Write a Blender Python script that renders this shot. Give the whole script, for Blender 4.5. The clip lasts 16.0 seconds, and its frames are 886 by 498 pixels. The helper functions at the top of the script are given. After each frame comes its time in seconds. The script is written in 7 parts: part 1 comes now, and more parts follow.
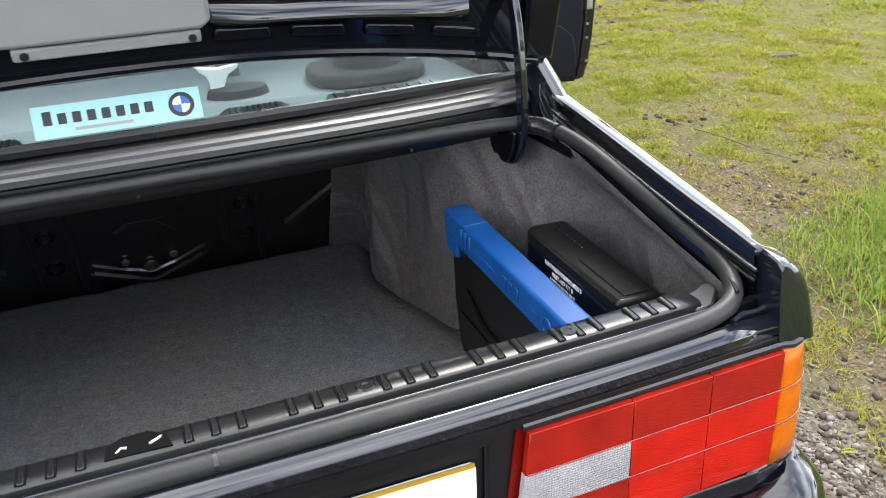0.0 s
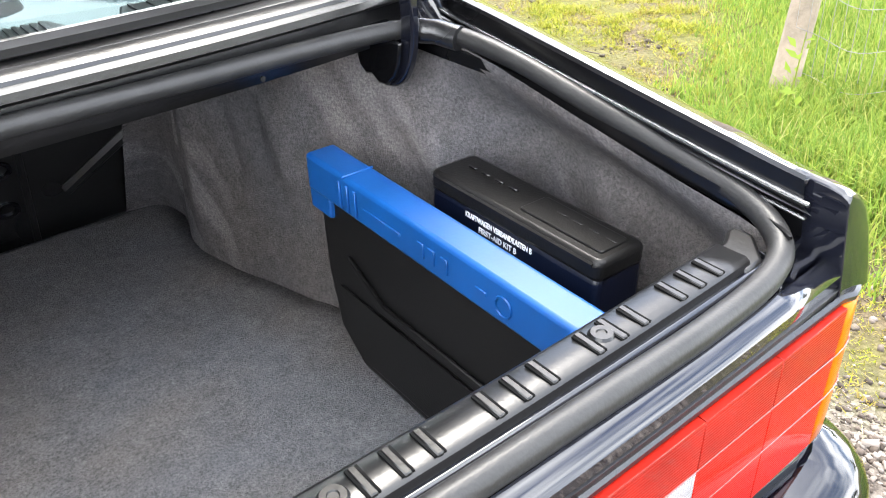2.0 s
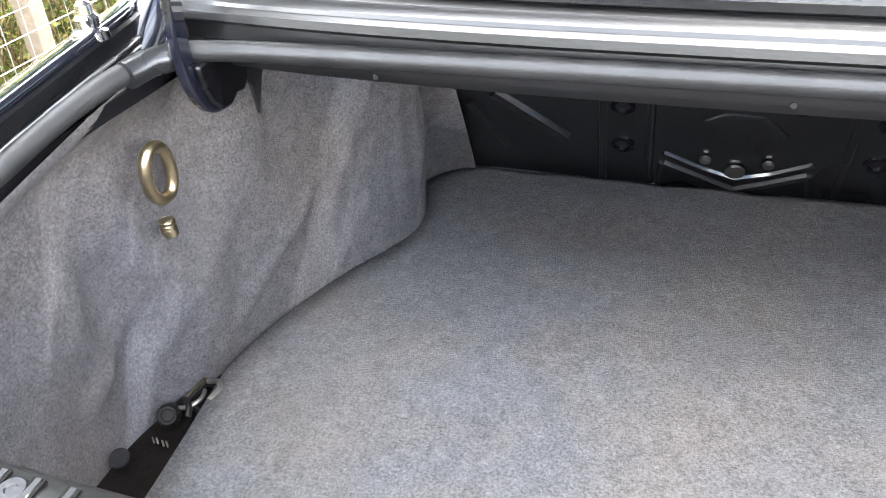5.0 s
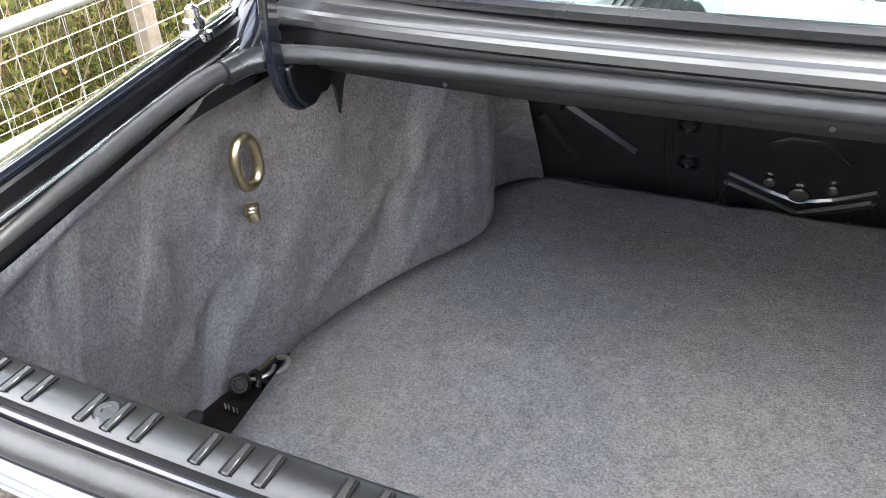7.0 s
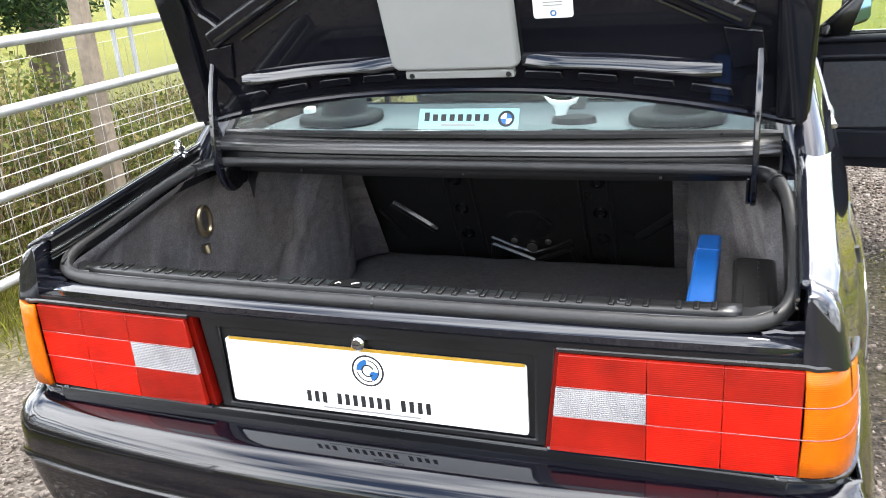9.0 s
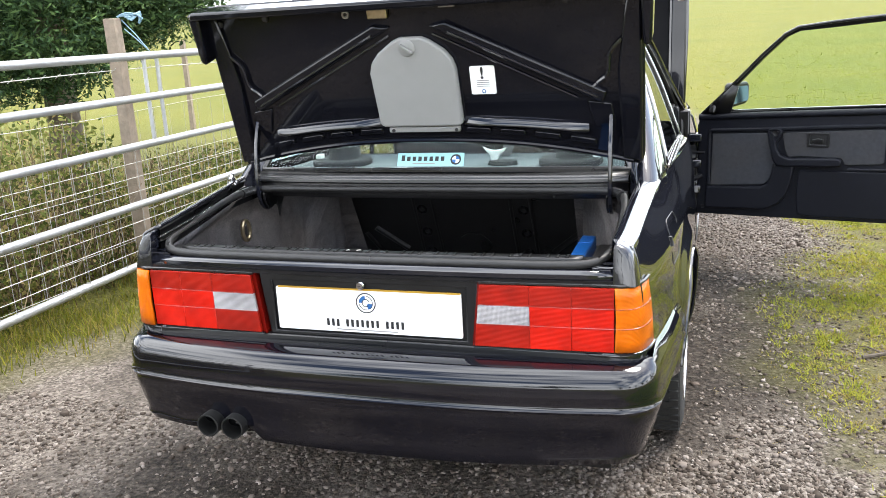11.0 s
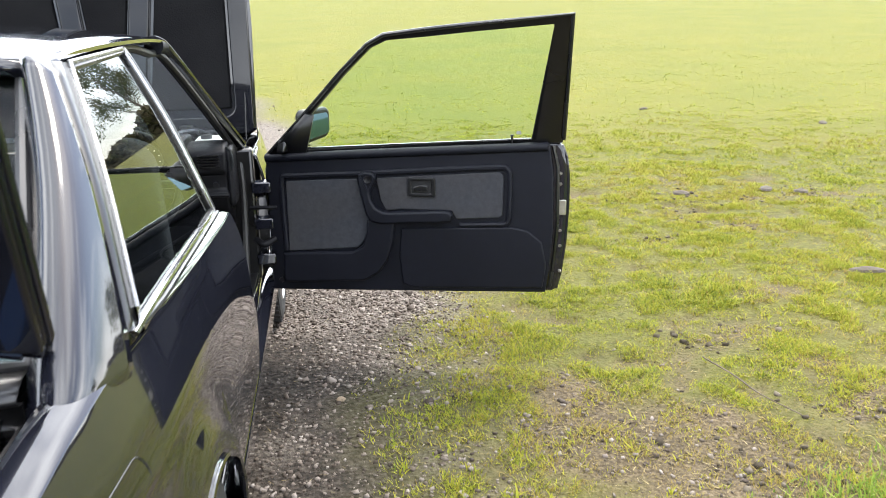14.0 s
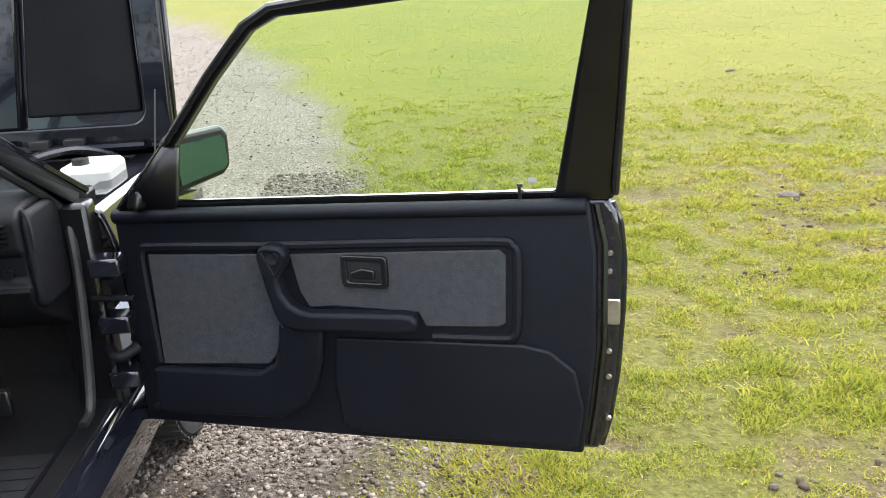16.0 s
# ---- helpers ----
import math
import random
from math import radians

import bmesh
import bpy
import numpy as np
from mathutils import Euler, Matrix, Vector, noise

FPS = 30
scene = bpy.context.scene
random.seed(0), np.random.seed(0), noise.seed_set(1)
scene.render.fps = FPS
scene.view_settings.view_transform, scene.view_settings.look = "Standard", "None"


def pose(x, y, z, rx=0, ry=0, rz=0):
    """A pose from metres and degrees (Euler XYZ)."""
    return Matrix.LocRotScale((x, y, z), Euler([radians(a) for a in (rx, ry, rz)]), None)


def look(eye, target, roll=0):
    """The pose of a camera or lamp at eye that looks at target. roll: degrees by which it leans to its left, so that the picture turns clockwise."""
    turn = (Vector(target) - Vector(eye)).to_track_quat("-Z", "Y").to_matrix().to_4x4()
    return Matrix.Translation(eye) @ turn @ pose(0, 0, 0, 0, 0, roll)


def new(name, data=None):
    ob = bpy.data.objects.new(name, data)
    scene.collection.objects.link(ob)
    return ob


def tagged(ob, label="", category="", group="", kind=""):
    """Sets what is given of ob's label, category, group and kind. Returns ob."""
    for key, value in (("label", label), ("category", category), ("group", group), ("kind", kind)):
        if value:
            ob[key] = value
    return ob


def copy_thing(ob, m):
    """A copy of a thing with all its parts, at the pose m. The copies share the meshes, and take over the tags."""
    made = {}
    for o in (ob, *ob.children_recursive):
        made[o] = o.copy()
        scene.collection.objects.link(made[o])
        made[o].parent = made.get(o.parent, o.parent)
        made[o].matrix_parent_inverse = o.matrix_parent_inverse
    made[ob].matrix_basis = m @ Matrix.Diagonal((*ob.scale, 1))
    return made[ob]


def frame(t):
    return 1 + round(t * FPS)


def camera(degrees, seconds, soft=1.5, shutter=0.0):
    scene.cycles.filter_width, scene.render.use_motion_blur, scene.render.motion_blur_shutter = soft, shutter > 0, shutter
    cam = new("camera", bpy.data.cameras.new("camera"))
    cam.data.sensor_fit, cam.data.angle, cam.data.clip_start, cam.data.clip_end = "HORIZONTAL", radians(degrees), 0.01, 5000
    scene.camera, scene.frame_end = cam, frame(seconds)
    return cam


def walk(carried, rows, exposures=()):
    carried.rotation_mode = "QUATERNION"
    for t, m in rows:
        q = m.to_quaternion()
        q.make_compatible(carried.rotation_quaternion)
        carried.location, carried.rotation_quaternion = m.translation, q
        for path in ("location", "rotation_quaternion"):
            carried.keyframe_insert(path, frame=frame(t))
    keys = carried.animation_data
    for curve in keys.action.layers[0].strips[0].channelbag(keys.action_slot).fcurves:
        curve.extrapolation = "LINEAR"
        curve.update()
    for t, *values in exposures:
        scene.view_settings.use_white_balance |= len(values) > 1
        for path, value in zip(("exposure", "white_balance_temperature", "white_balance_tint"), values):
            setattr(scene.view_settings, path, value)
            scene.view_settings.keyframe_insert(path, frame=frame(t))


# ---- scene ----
cam = camera(55.6, 16.0, soft=0.7, shutter=0.2)
PATH = [
    (0, (0.015, -0.632, 1.322), (0.64, 1.053, 0.445), -2.7),
    (0.5, (0.013, -0.466, 1.278), (0.787, 1.122, 0.34), -4.4),
    (1, (0.02, -0.349, 1.248), (0.943, 1.12, 0.254), -1.6),
    (1.5, (0.025, -0.29, 1.23), (1.058, 1.074, 0.194), -1.2),
    (2, (0.027, -0.254, 1.214), (1.056, 1.088, 0.146), -1.5),
    (2.5, (0.025, -0.211, 1.189), (0.877, 1.254, 0.127), -2.3),
    (3, (0.027, -0.211, 1.163), (0.527, 1.396, 0.083), -3.2),
    (3.5, (0.02, -0.206, 1.172), (0.218, 1.469, 0.097), -3.9),
    (4, (-0.045, -0.195, 1.193), (-0.077, 1.491, 0.117), -4.8),
    (4.5, (-0.062, -0.183, 1.202), (-0.41, 1.46, 0.117), -3.3),
    (5, (-0.076, -0.17, 1.197), (-0.628, 1.408, 0.1), -3.7),
    (7.5, (0.021, -0.287, 1.242), (-0.721, 1.256, 0.207), -3.2),
    (8, (0.198, -0.542, 1.29), (-0.516, 1.113, 0.423), -3.6),
    (8.5, (0.428, -0.817, 1.324), (-0.263, 0.88, 0.521), -3.4),
    (9, (0.574, -1.111, 1.348), (-0.087, 0.652, 0.671), -4.3),
    (11.5, (0.913, -2.031, 1.406), (0.355, -0.175, 0.911), -2.7),
    (12, (0.921, -1.936, 1.399), (0.682, -0.016, 0.895), -0.3),
    (12.5, (0.952, -1.646, 1.402), (0.969, 0.287, 0.889), -0.3),
    (13, (0.969, -1.299, 1.403), (1.093, 0.627, 0.879), -0.1),
    (13.5, (0.979, -0.876, 1.39), (1.229, 1.037, 0.86), -1.4),
    (14, (1.056, -0.432, 1.387), (1.315, 1.476, 0.846), -1.4),
    (14.5, (1.105, -0.001, 1.385), (1.367, 1.902, 0.827), -2.3),
    (15, (1.212, 0.353, 1.382), (1.47, 2.256, 0.822), -3.1),
    (15.5, (1.367, 0.681, 1.369), (1.578, 2.588, 0.803), -3.1),
    (16, (1.505, 0.972, 1.369), (1.587, 2.867, 0.735), -3.2),
]
EXPOSURES = [(0, 1.22), (0.5, 1.52), (1, 2.02), (1.5, 2.22), (2, 2.17), (2.5, 2.42), (3, 2.9), (3.5, 3.42), (4, 3.6), (4.5, 3.6), (5, 3.35), (7.5, 2.75), (8, 2.72), (8.5, 1.82), (9, 1.64), (11.5, 1.3), (13, 1.31), (14, 1.46), (14.5, 1.25), (15, 1.07), (15.5, 1.3), (16, 1.52)]
walk(cam, [(t, look(eye, target, roll)) for t, eye, target, roll in PATH], EXPOSURES)

# ---- sky and sun ----
world = bpy.data.worlds.new("sky")
scene.world = world
world.use_nodes = True
wn, wl = world.node_tree.nodes, world.node_tree.links
wn.clear()
w_out = wn.new("ShaderNodeOutputWorld")
w_sky = wn.new("ShaderNodeTexSky")
w_sky.sky_type, w_sky.sun_disc = "NISHITA", False
w_sky.sun_elevation, w_sky.sun_rotation = radians(59), radians(42)
w_sky.dust_density = 2.0
w_geo = wn.new("ShaderNodeTexCoord")
w_map = wn.new("ShaderNodeMapping")
w_map.inputs["Scale"].default_value = (1.0, 1.0, 2.6)
w_noise = wn.new("ShaderNodeTexNoise")
w_noise.inputs["Scale"].default_value, w_noise.inputs["Detail"].default_value = 2.2, 6.0
w_ramp = wn.new("ShaderNodeValToRGB")
w_ramp.color_ramp.elements[0].position, w_ramp.color_ramp.elements[1].position = 0.38, 0.62
w_mix = wn.new("ShaderNodeMixRGB")
w_mix.inputs[2].default_value = (17.0, 17.4, 18.0, 1)
w_bg = wn.new("ShaderNodeBackground")
w_bg.inputs["Strength"].default_value = 0.17
wl.new(w_geo.outputs["Generated"], w_map.inputs["Vector"])
wl.new(w_map.outputs["Vector"], w_noise.inputs["Vector"])
wl.new(w_noise.outputs["Fac"], w_ramp.inputs["Fac"])
wl.new(w_ramp.outputs["Color"], w_mix.inputs["Fac"])
wl.new(w_sky.outputs["Color"], w_mix.inputs[1])
wl.new(w_mix.outputs["Color"], w_bg.inputs["Color"])
wl.new(w_bg.outputs["Background"], w_out.inputs["Surface"])
sun = new("sun", bpy.data.lights.new("sun", "SUN"))
sun.data.energy, sun.data.angle, sun.data.color = 1.85, radians(22), (1.0, 0.95, 0.86)
sun.matrix_world = look((2.0, 2.2, 5), (0, 0, 0))

# ---- helpers for building ----
def material(name, base, rough=0.5, metal=0.0, coat=0.0, vary=0.15, scale=30.0, bump=0.0, bump_scale=200.0, tint=None, **more):
    """A surface with colour variation at two scales and fine relief."""
    m = bpy.data.materials.new(name)
    m.use_nodes = True
    n, l = m.node_tree.nodes, m.node_tree.links
    b = n["Principled BSDF"]
    b.inputs["Metallic"].default_value = metal
    b.inputs["Coat Weight"].default_value = coat
    b.inputs["Coat Roughness"].default_value = 0.03
    for key, value in more.items():
        b.inputs[key.replace("_", " ")].default_value = value
    co = n.new("ShaderNodeTexCoord")
    big, fine = n.new("ShaderNodeTexNoise"), n.new("ShaderNodeTexNoise")
    big.inputs["Scale"].default_value, fine.inputs["Scale"].default_value = scale * 0.12, scale
    big.inputs["Detail"].default_value, fine.inputs["Detail"].default_value = 3, 4
    add = n.new("ShaderNodeMath")
    add.operation = "ADD"
    ramp = n.new("ShaderNodeMapRange")
    ramp.inputs["From Min"].default_value, ramp.inputs["From Max"].default_value = 0.6, 1.4
    mix = n.new("ShaderNodeMixRGB")
    hi = tint if tint else tuple(min(1, c * (1 + vary)) for c in base)
    lo = tuple(c * (1 - vary) for c in base)
    mix.inputs[1].default_value, mix.inputs[2].default_value = (*lo, 1), (*hi, 1)
    for t in (big, fine):
        l.new(co.outputs["Object"], t.inputs["Vector"])
    l.new(big.outputs["Fac"], add.inputs[0])
    l.new(fine.outputs["Fac"], add.inputs[1])
    l.new(add.outputs[0], ramp.inputs["Value"])
    l.new(ramp.outputs[0], mix.inputs["Fac"])
    l.new(mix.outputs["Color"], b.inputs["Base Color"])
    rr = n.new("ShaderNodeMapRange")
    rr.inputs["From Min"].default_value, rr.inputs["From Max"].default_value = 0.3, 0.7
    rr.inputs["To Min"].default_value, rr.inputs["To Max"].default_value = rough * 0.85, min(1, rough * 1.15)
    l.new(big.outputs["Fac"], rr.inputs["Value"])
    l.new(rr.outputs[0], b.inputs["Roughness"])
    if bump:
        t = n.new("ShaderNodeTexNoise")
        t.inputs["Scale"].default_value, t.inputs["Detail"].default_value = bump_scale, 3
        l.new(co.outputs["Object"], t.inputs["Vector"])
        bp = n.new("ShaderNodeBump")
        bp.inputs["Strength"].default_value, bp.inputs["Distance"].default_value = bump, 0.01
        l.new(t.outputs["Fac"], bp.inputs["Height"])
        l.new(bp.outputs["Normal"], b.inputs["Normal"])
    return m


def carpet_material(name, lo, hi, streak=0.0, nap=0.45):
    """Felted carpet: a speckle of light and dark fibres, with faint worn patches."""
    m = material(name, lo, rough=0.95, vary=0.1, scale=12, bump=nap, bump_scale=420, Specular_IOR_Level=0.15)
    n, l = m.node_tree.nodes, m.node_tree.links
    b, co = n["Principled BSDF"], n["Texture Coordinate"]
    speck, patch = n.new("ShaderNodeTexNoise"), n.new("ShaderNodeTexNoise")
    speck.inputs["Scale"].default_value, speck.inputs["Detail"].default_value = 260, 5
    speck.inputs["Roughness"].default_value = 0.75
    patch.inputs["Scale"].default_value, patch.inputs["Detail"].default_value = 48, 7
    patch.inputs["Roughness"].default_value = 0.72
    f = n.new("ShaderNodeMapRange")
    f.inputs["From Min"].default_value, f.inputs["From Max"].default_value = 0.26, 0.76
    g = n.new("ShaderNodeMapRange")
    g.inputs["From Min"].default_value, g.inputs["From Max"].default_value = 0.34, 0.68
    g.inputs["To Min"].default_value, g.inputs["To Max"].default_value = 0.82, 1.19
    mix = n.new("ShaderNodeMixRGB")
    mix.inputs[1].default_value, mix.inputs[2].default_value = (*lo, 1), (*hi, 1)
    mul = n.new("ShaderNodeVectorMath")
    mul.operation = "SCALE"
    for t in (speck, patch):
        l.new(co.outputs["Object"], t.inputs["Vector"])
    l.new(speck.outputs["Fac"], f.inputs["Value"])
    l.new(patch.outputs["Fac"], g.inputs["Value"])
    l.new(f.outputs[0], mix.inputs["Fac"])
    l.new(mix.outputs["Color"], mul.inputs[0])
    l.new(g.outputs[0], mul.inputs["Scale"])
    if streak:
        # pale creases where the felt has been folded and rubbed
        mp, turn, st = n.new("ShaderNodeMapping"), n.new("ShaderNodeMapping"), n.new("ShaderNodeTexNoise")
        turn.inputs["Rotation"].default_value = (radians(26), 0, 0)
        mp.inputs["Scale"].default_value = (3, 11, 1.6)
        st.inputs["Scale"].default_value, st.inputs["Detail"].default_value = 1.0, 4
        sr = n.new("ShaderNodeMapRange")
        sr.interpolation_type = "SMOOTHSTEP"
        sr.inputs["From Min"].default_value, sr.inputs["From Max"].default_value = 0.53, 0.63
        sr.inputs["To Max"].default_value = streak
        wide = n.new("ShaderNodeMath")
        l.new(co.outputs["Object"], turn.inputs["Vector"])
        l.new(turn.outputs["Vector"], mp.inputs["Vector"])
        l.new(mp.outputs["Vector"], st.inputs["Vector"])
        l.new(st.outputs["Fac"], sr.inputs["Value"])
        l.new(g.outputs[0], wide.inputs[0])
        l.new(sr.outputs[0], wide.inputs[1])
        l.new(wide.outputs[0], mul.inputs["Scale"])
    hue = n.new("ShaderNodeTexNoise")
    hue.inputs["Scale"].default_value, hue.inputs["Detail"].default_value = 3.5, 3
    l.new(co.outputs["Object"], hue.inputs["Vector"])
    hr = n.new("ShaderNodeValToRGB")
    hr.color_ramp.elements[0].position, hr.color_ramp.elements[1].position = 0.38, 0.64
    hr.color_ramp.elements[0].color, hr.color_ramp.elements[1].color = (0.95, 0.985, 1.035, 1), (1.06, 1.0, 0.93, 1)
    l.new(hue.outputs["Fac"], hr.inputs["Fac"])
    tinted = n.new("ShaderNodeVectorMath")
    tinted.operation = "MULTIPLY"
    l.new(mul.outputs["Vector"], tinted.inputs[0])
    l.new(hr.outputs["Color"], tinted.inputs[1])
    l.new(tinted.outputs["Vector"], b.inputs["Base Color"])
    return m


def glass_material(name, tint, rough=0.0, sheen=0.04, haze=0.0):
    """A thin pane: mostly see-through, with a mirror sheen that grows at grazing angles."""
    m = bpy.data.materials.new(name)
    m.use_nodes = True
    n, l = m.node_tree.nodes, m.node_tree.links
    n.remove(n["Principled BSDF"])
    tr, gl, mix = n.new("ShaderNodeBsdfTransparent"), n.new("ShaderNodeBsdfGlossy"), n.new("ShaderNodeMixShader")
    lw, pw5, fr = n.new("ShaderNodeLayerWeight"), n.new("ShaderNodeMath"), n.new("ShaderNodeMath")
    lw.inputs["Blend"].default_value = 0.5
    pw5.operation, pw5.inputs[1].default_value = "POWER", 5.0
    fr.operation, fr.inputs[1].default_value, fr.inputs[2].default_value = "MULTIPLY_ADD", 0.6, sheen
    l.new(lw.outputs["Facing"], pw5.inputs[0])
    l.new(pw5.outputs[0], fr.inputs[0])
    tr.inputs["Color"].default_value = (*tint, 1)
    gl.inputs["Color"].default_value = (1, 1, 1, 1)
    gl.inputs["Roughness"].default_value = rough
    l.new(fr.outputs[0], mix.inputs["Fac"])
    l.new(tr.outputs[0], mix.inputs[1])
    l.new(gl.outputs[0], mix.inputs[2])
    out = mix.outputs[0]
    # pale film mixed in to give the grey veil of reflected light
    if haze:
        film, veil = n.new("ShaderNodeBsdfTranslucent"), n.new("ShaderNodeMixShader")
        film.inputs["Color"].default_value = (0.62, 0.68, 0.76, 1)
        veil.inputs["Fac"].default_value = haze
        l.new(out, veil.inputs[1])
        l.new(film.outputs[0], veil.inputs[2])
        out = veil.outputs[0]
    l.new(out, n["Material Output"].inputs["Surface"])
    return m


PAINT = material("black_paint", (0.0055, 0.0060, 0.0095), rough=0.09, coat=1.0, vary=0.3, scale=3, Coat_IOR=1.52, Specular_IOR_Level=0.15)
PAINT_IN = material("black_paint_inside", (0.003, 0.003, 0.005), rough=0.07, coat=0.5, vary=0.4, scale=14, bump=0.006, bump_scale=30, Coat_IOR=1.5, Specular_IOR_Level=0.1)
LIDBLACK = material("dark_lid_lacquer", (0.0045, 0.0047, 0.0068), rough=0.12, coat=0.55, vary=0.3, scale=6, Coat_IOR=1.45, Specular_IOR_Level=0.08)
BODY_DARK = material("dull_black_paint", (0.0028, 0.0028, 0.0033), rough=0.3, coat=0.35, vary=0.4, scale=20, Specular_IOR_Level=0.35)
RUBBER = material("black_rubber", (0.0077, 0.0077, 0.0083), rough=0.28, Specular_IOR_Level=0.65, vary=0.4, scale=40, bump=0.04, bump_scale=300)
SATIN = material("satin_black_vinyl", (0.0065, 0.0062, 0.0064), rough=0.32, Specular_IOR_Level=0.6, vary=0.35, scale=25, bump=0.05, bump_scale=300)
SEAL = material("worn_seal_rubber", (0.0135, 0.013, 0.013), rough=0.5, coat=0.05, Specular_IOR_Level=0.38, vary=0.55, scale=30, bump=0.08, bump_scale=240)
PLASTIC = material("black_plastic", (0.005, 0.005, 0.006), rough=0.36, vary=0.25, scale=40, bump=0.06, bump_scale=500, Specular_IOR_Level=0.4)
TRIM = material("satin_black_trim", (0.0044, 0.0042, 0.0044), rough=0.31, vary=0.4, scale=35, bump=0.03, bump_scale=220, coat=0.0, Specular_IOR_Level=0.45)
DASH = material("dark_grey_dash_vinyl", (0.0056, 0.0056, 0.0072), rough=0.5, vary=0.2, scale=60, bump=0.2, bump_scale=650, Specular_IOR_Level=0.15)
VINYL = material("dark_grained_vinyl", (0.0036, 0.0042, 0.0078), rough=0.5, vary=0.25, scale=30, bump=0.2, bump_scale=650, Specular_IOR_Level=0.2)
CLOTH = carpet_material("grey_door_cloth", (0.031, 0.032, 0.037), (0.040, 0.0415, 0.047), nap=0.2)
CARPET = carpet_material("grey_boot_carpet", (0.039, 0.0375, 0.0390), (0.184, 0.177, 0.176))
LINER = carpet_material("grey_boot_liner", (0.03567, 0.03349, 0.03515), (0.1522, 0.1427, 0.1424), streak=0.55)
BLUE = material("blue_plastic", (0.0022, 0.062, 0.240), rough=0.46, vary=0.22, scale=14, bump=0.02, bump_scale=200)
BOXBLACK = material("black_moulded_plastic", (0.0070, 0.0066, 0.0064), rough=0.33, vary=0.3, scale=30, bump=0.08, bump_scale=380, Specular_IOR_Level=0.22)
NAVY = material("navy_moulded_plastic", (0.0022, 0.0033, 0.0099), rough=0.4, vary=0.25, scale=30, bump=0.08, bump_scale=380, Specular_IOR_Level=0.35)
WHITE = material("white_print", (0.75, 0.75, 0.74), rough=0.5, vary=0.04)
BLACKPRINT = material("black_print", (0.0066, 0.0066, 0.0077), rough=0.5, vary=0.1)
PLATE = material("white_acrylic_plate", (0.74, 0.74, 0.74), rough=0.12, coat=0.5, vary=0.02)
YELLOW = material("yellow_edging", (0.341, 0.198, 0.0165), rough=0.4)
BADGEBLUE = material("badge_blue", (0.011, 0.0935, 0.275), rough=0.4)
STICKER = material("pale_sticker", (0.24, 0.44, 0.47), rough=0.35, vary=0.05)
GREYPANEL = material("light_grey_plastic", (0.22, 0.22, 0.2145), rough=0.5, vary=0.05, scale=20, bump=0.05, bump_scale=300)
CHROME = material("chrome", (0.45, 0.45, 0.46), rough=0.12, metal=1.0, vary=0.06, scale=30)
BRIGHT = material("satin_trim_and_highlight", (0.30, 0.30, 0.30), rough=0.26, metal=1.0, vary=0.08, scale=30)
STEEL = material("zinc_steel", (0.42, 0.40, 0.36), rough=0.34, metal=1.0, vary=0.25, scale=80)
BRASS = material("yellow_zinc_steel", (0.46, 0.38, 0.24), rough=0.32, metal=1.0, vary=0.25, scale=60)
DARKSTEEL = material("sooty_steel", (0.0165, 0.0165, 0.0165), rough=0.55, metal=0.6, vary=0.4, scale=50)
GAPBLACK = material("gap_black", (0.006, 0.0048, 0.0040), rough=0.85, vary=0.6, scale=45, bump=0.5, bump_scale=90, Specular_IOR_Level=0.08)


def lens_material(name, base, vertical=False):
    """Moulded lamp plastic with fine optical ribs under a clear face."""
    m = material(name, base, rough=0.35, coat=0.32, vary=0.45, scale=14, Specular_IOR_Level=0.1, Coat_IOR=1.45)
    n, l = m.node_tree.nodes, m.node_tree.links
    b, co = n["Principled BSDF"], n["Texture Coordinate"]
    bp = n.new("ShaderNodeBump")
    bp.inputs["Strength"].default_value, bp.inputs["Distance"].default_value = 0.7 if vertical else 0.3, 0.001
    last = None
    for axis in ("Z", "X") if vertical else ("Z",):
        w = n.new("ShaderNodeTexWave")
        w.bands_direction = axis
        w.inputs["Scale"].default_value = 95
        l.new(co.outputs["Object"], w.inputs["Vector"])
        if last:
            add = n.new("ShaderNodeMath")
            l.new(last, add.inputs[0])
            l.new(w.outputs["Fac"], add.inputs[1])
            last = add.outputs[0]
        else:
            last = w.outputs["Fac"]
    l.new(last, bp.inputs["Height"])
    l.new(bp.outputs["Normal"], b.inputs["Normal"])
    return m


RED = lens_material("red_lens", (0.235, 0.008, 0.0035))
HOTRED = lens_material("bright_red_lens", (0.40, 0.008, 0.0025))
DARKRED = lens_material("dark_red_lens", (0.13, 0.004, 0.002))
ORANGE = lens_material("amber_lens", (0.52, 0.108, 0.0015))
CLEARLENS = lens_material("clear_ribbed_lens", (0.3025, 0.2915, 0.297), True)
LENSRIB = material("pale_lens_seam", (0.24, 0.055, 0.05), rough=0.2, coat=0.6, vary=0.3, scale=60)
SEATCLOTH = carpet_material("charcoal_seat_cloth", (0.011, 0.011, 0.0121), (0.0275, 0.0275, 0.0303))
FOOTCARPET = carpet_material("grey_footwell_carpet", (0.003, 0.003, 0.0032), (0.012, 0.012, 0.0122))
PADBLACK = material("dark_bonnet_insulation", (0.0035, 0.0035, 0.0042), rough=0.85, Specular_IOR_Level=0.12, vary=0.15, scale=30, bump=0.2, bump_scale=120)
BOTTLE = material("translucent_white_plastic", (0.42, 0.42, 0.39), rough=0.4, vary=0.1, scale=20)
GLASS = glass_material("clear_glass", (0.78, 0.89, 0.78), sheen=0.012)
TINTGLASS = glass_material("green_tinted_glass", (0.80, 0.92, 0.91), sheen=0.014)
SCREENGLASS = glass_material("hazed_windscreen", (0.80, 0.88, 0.88), sheen=0.03, haze=0.016)
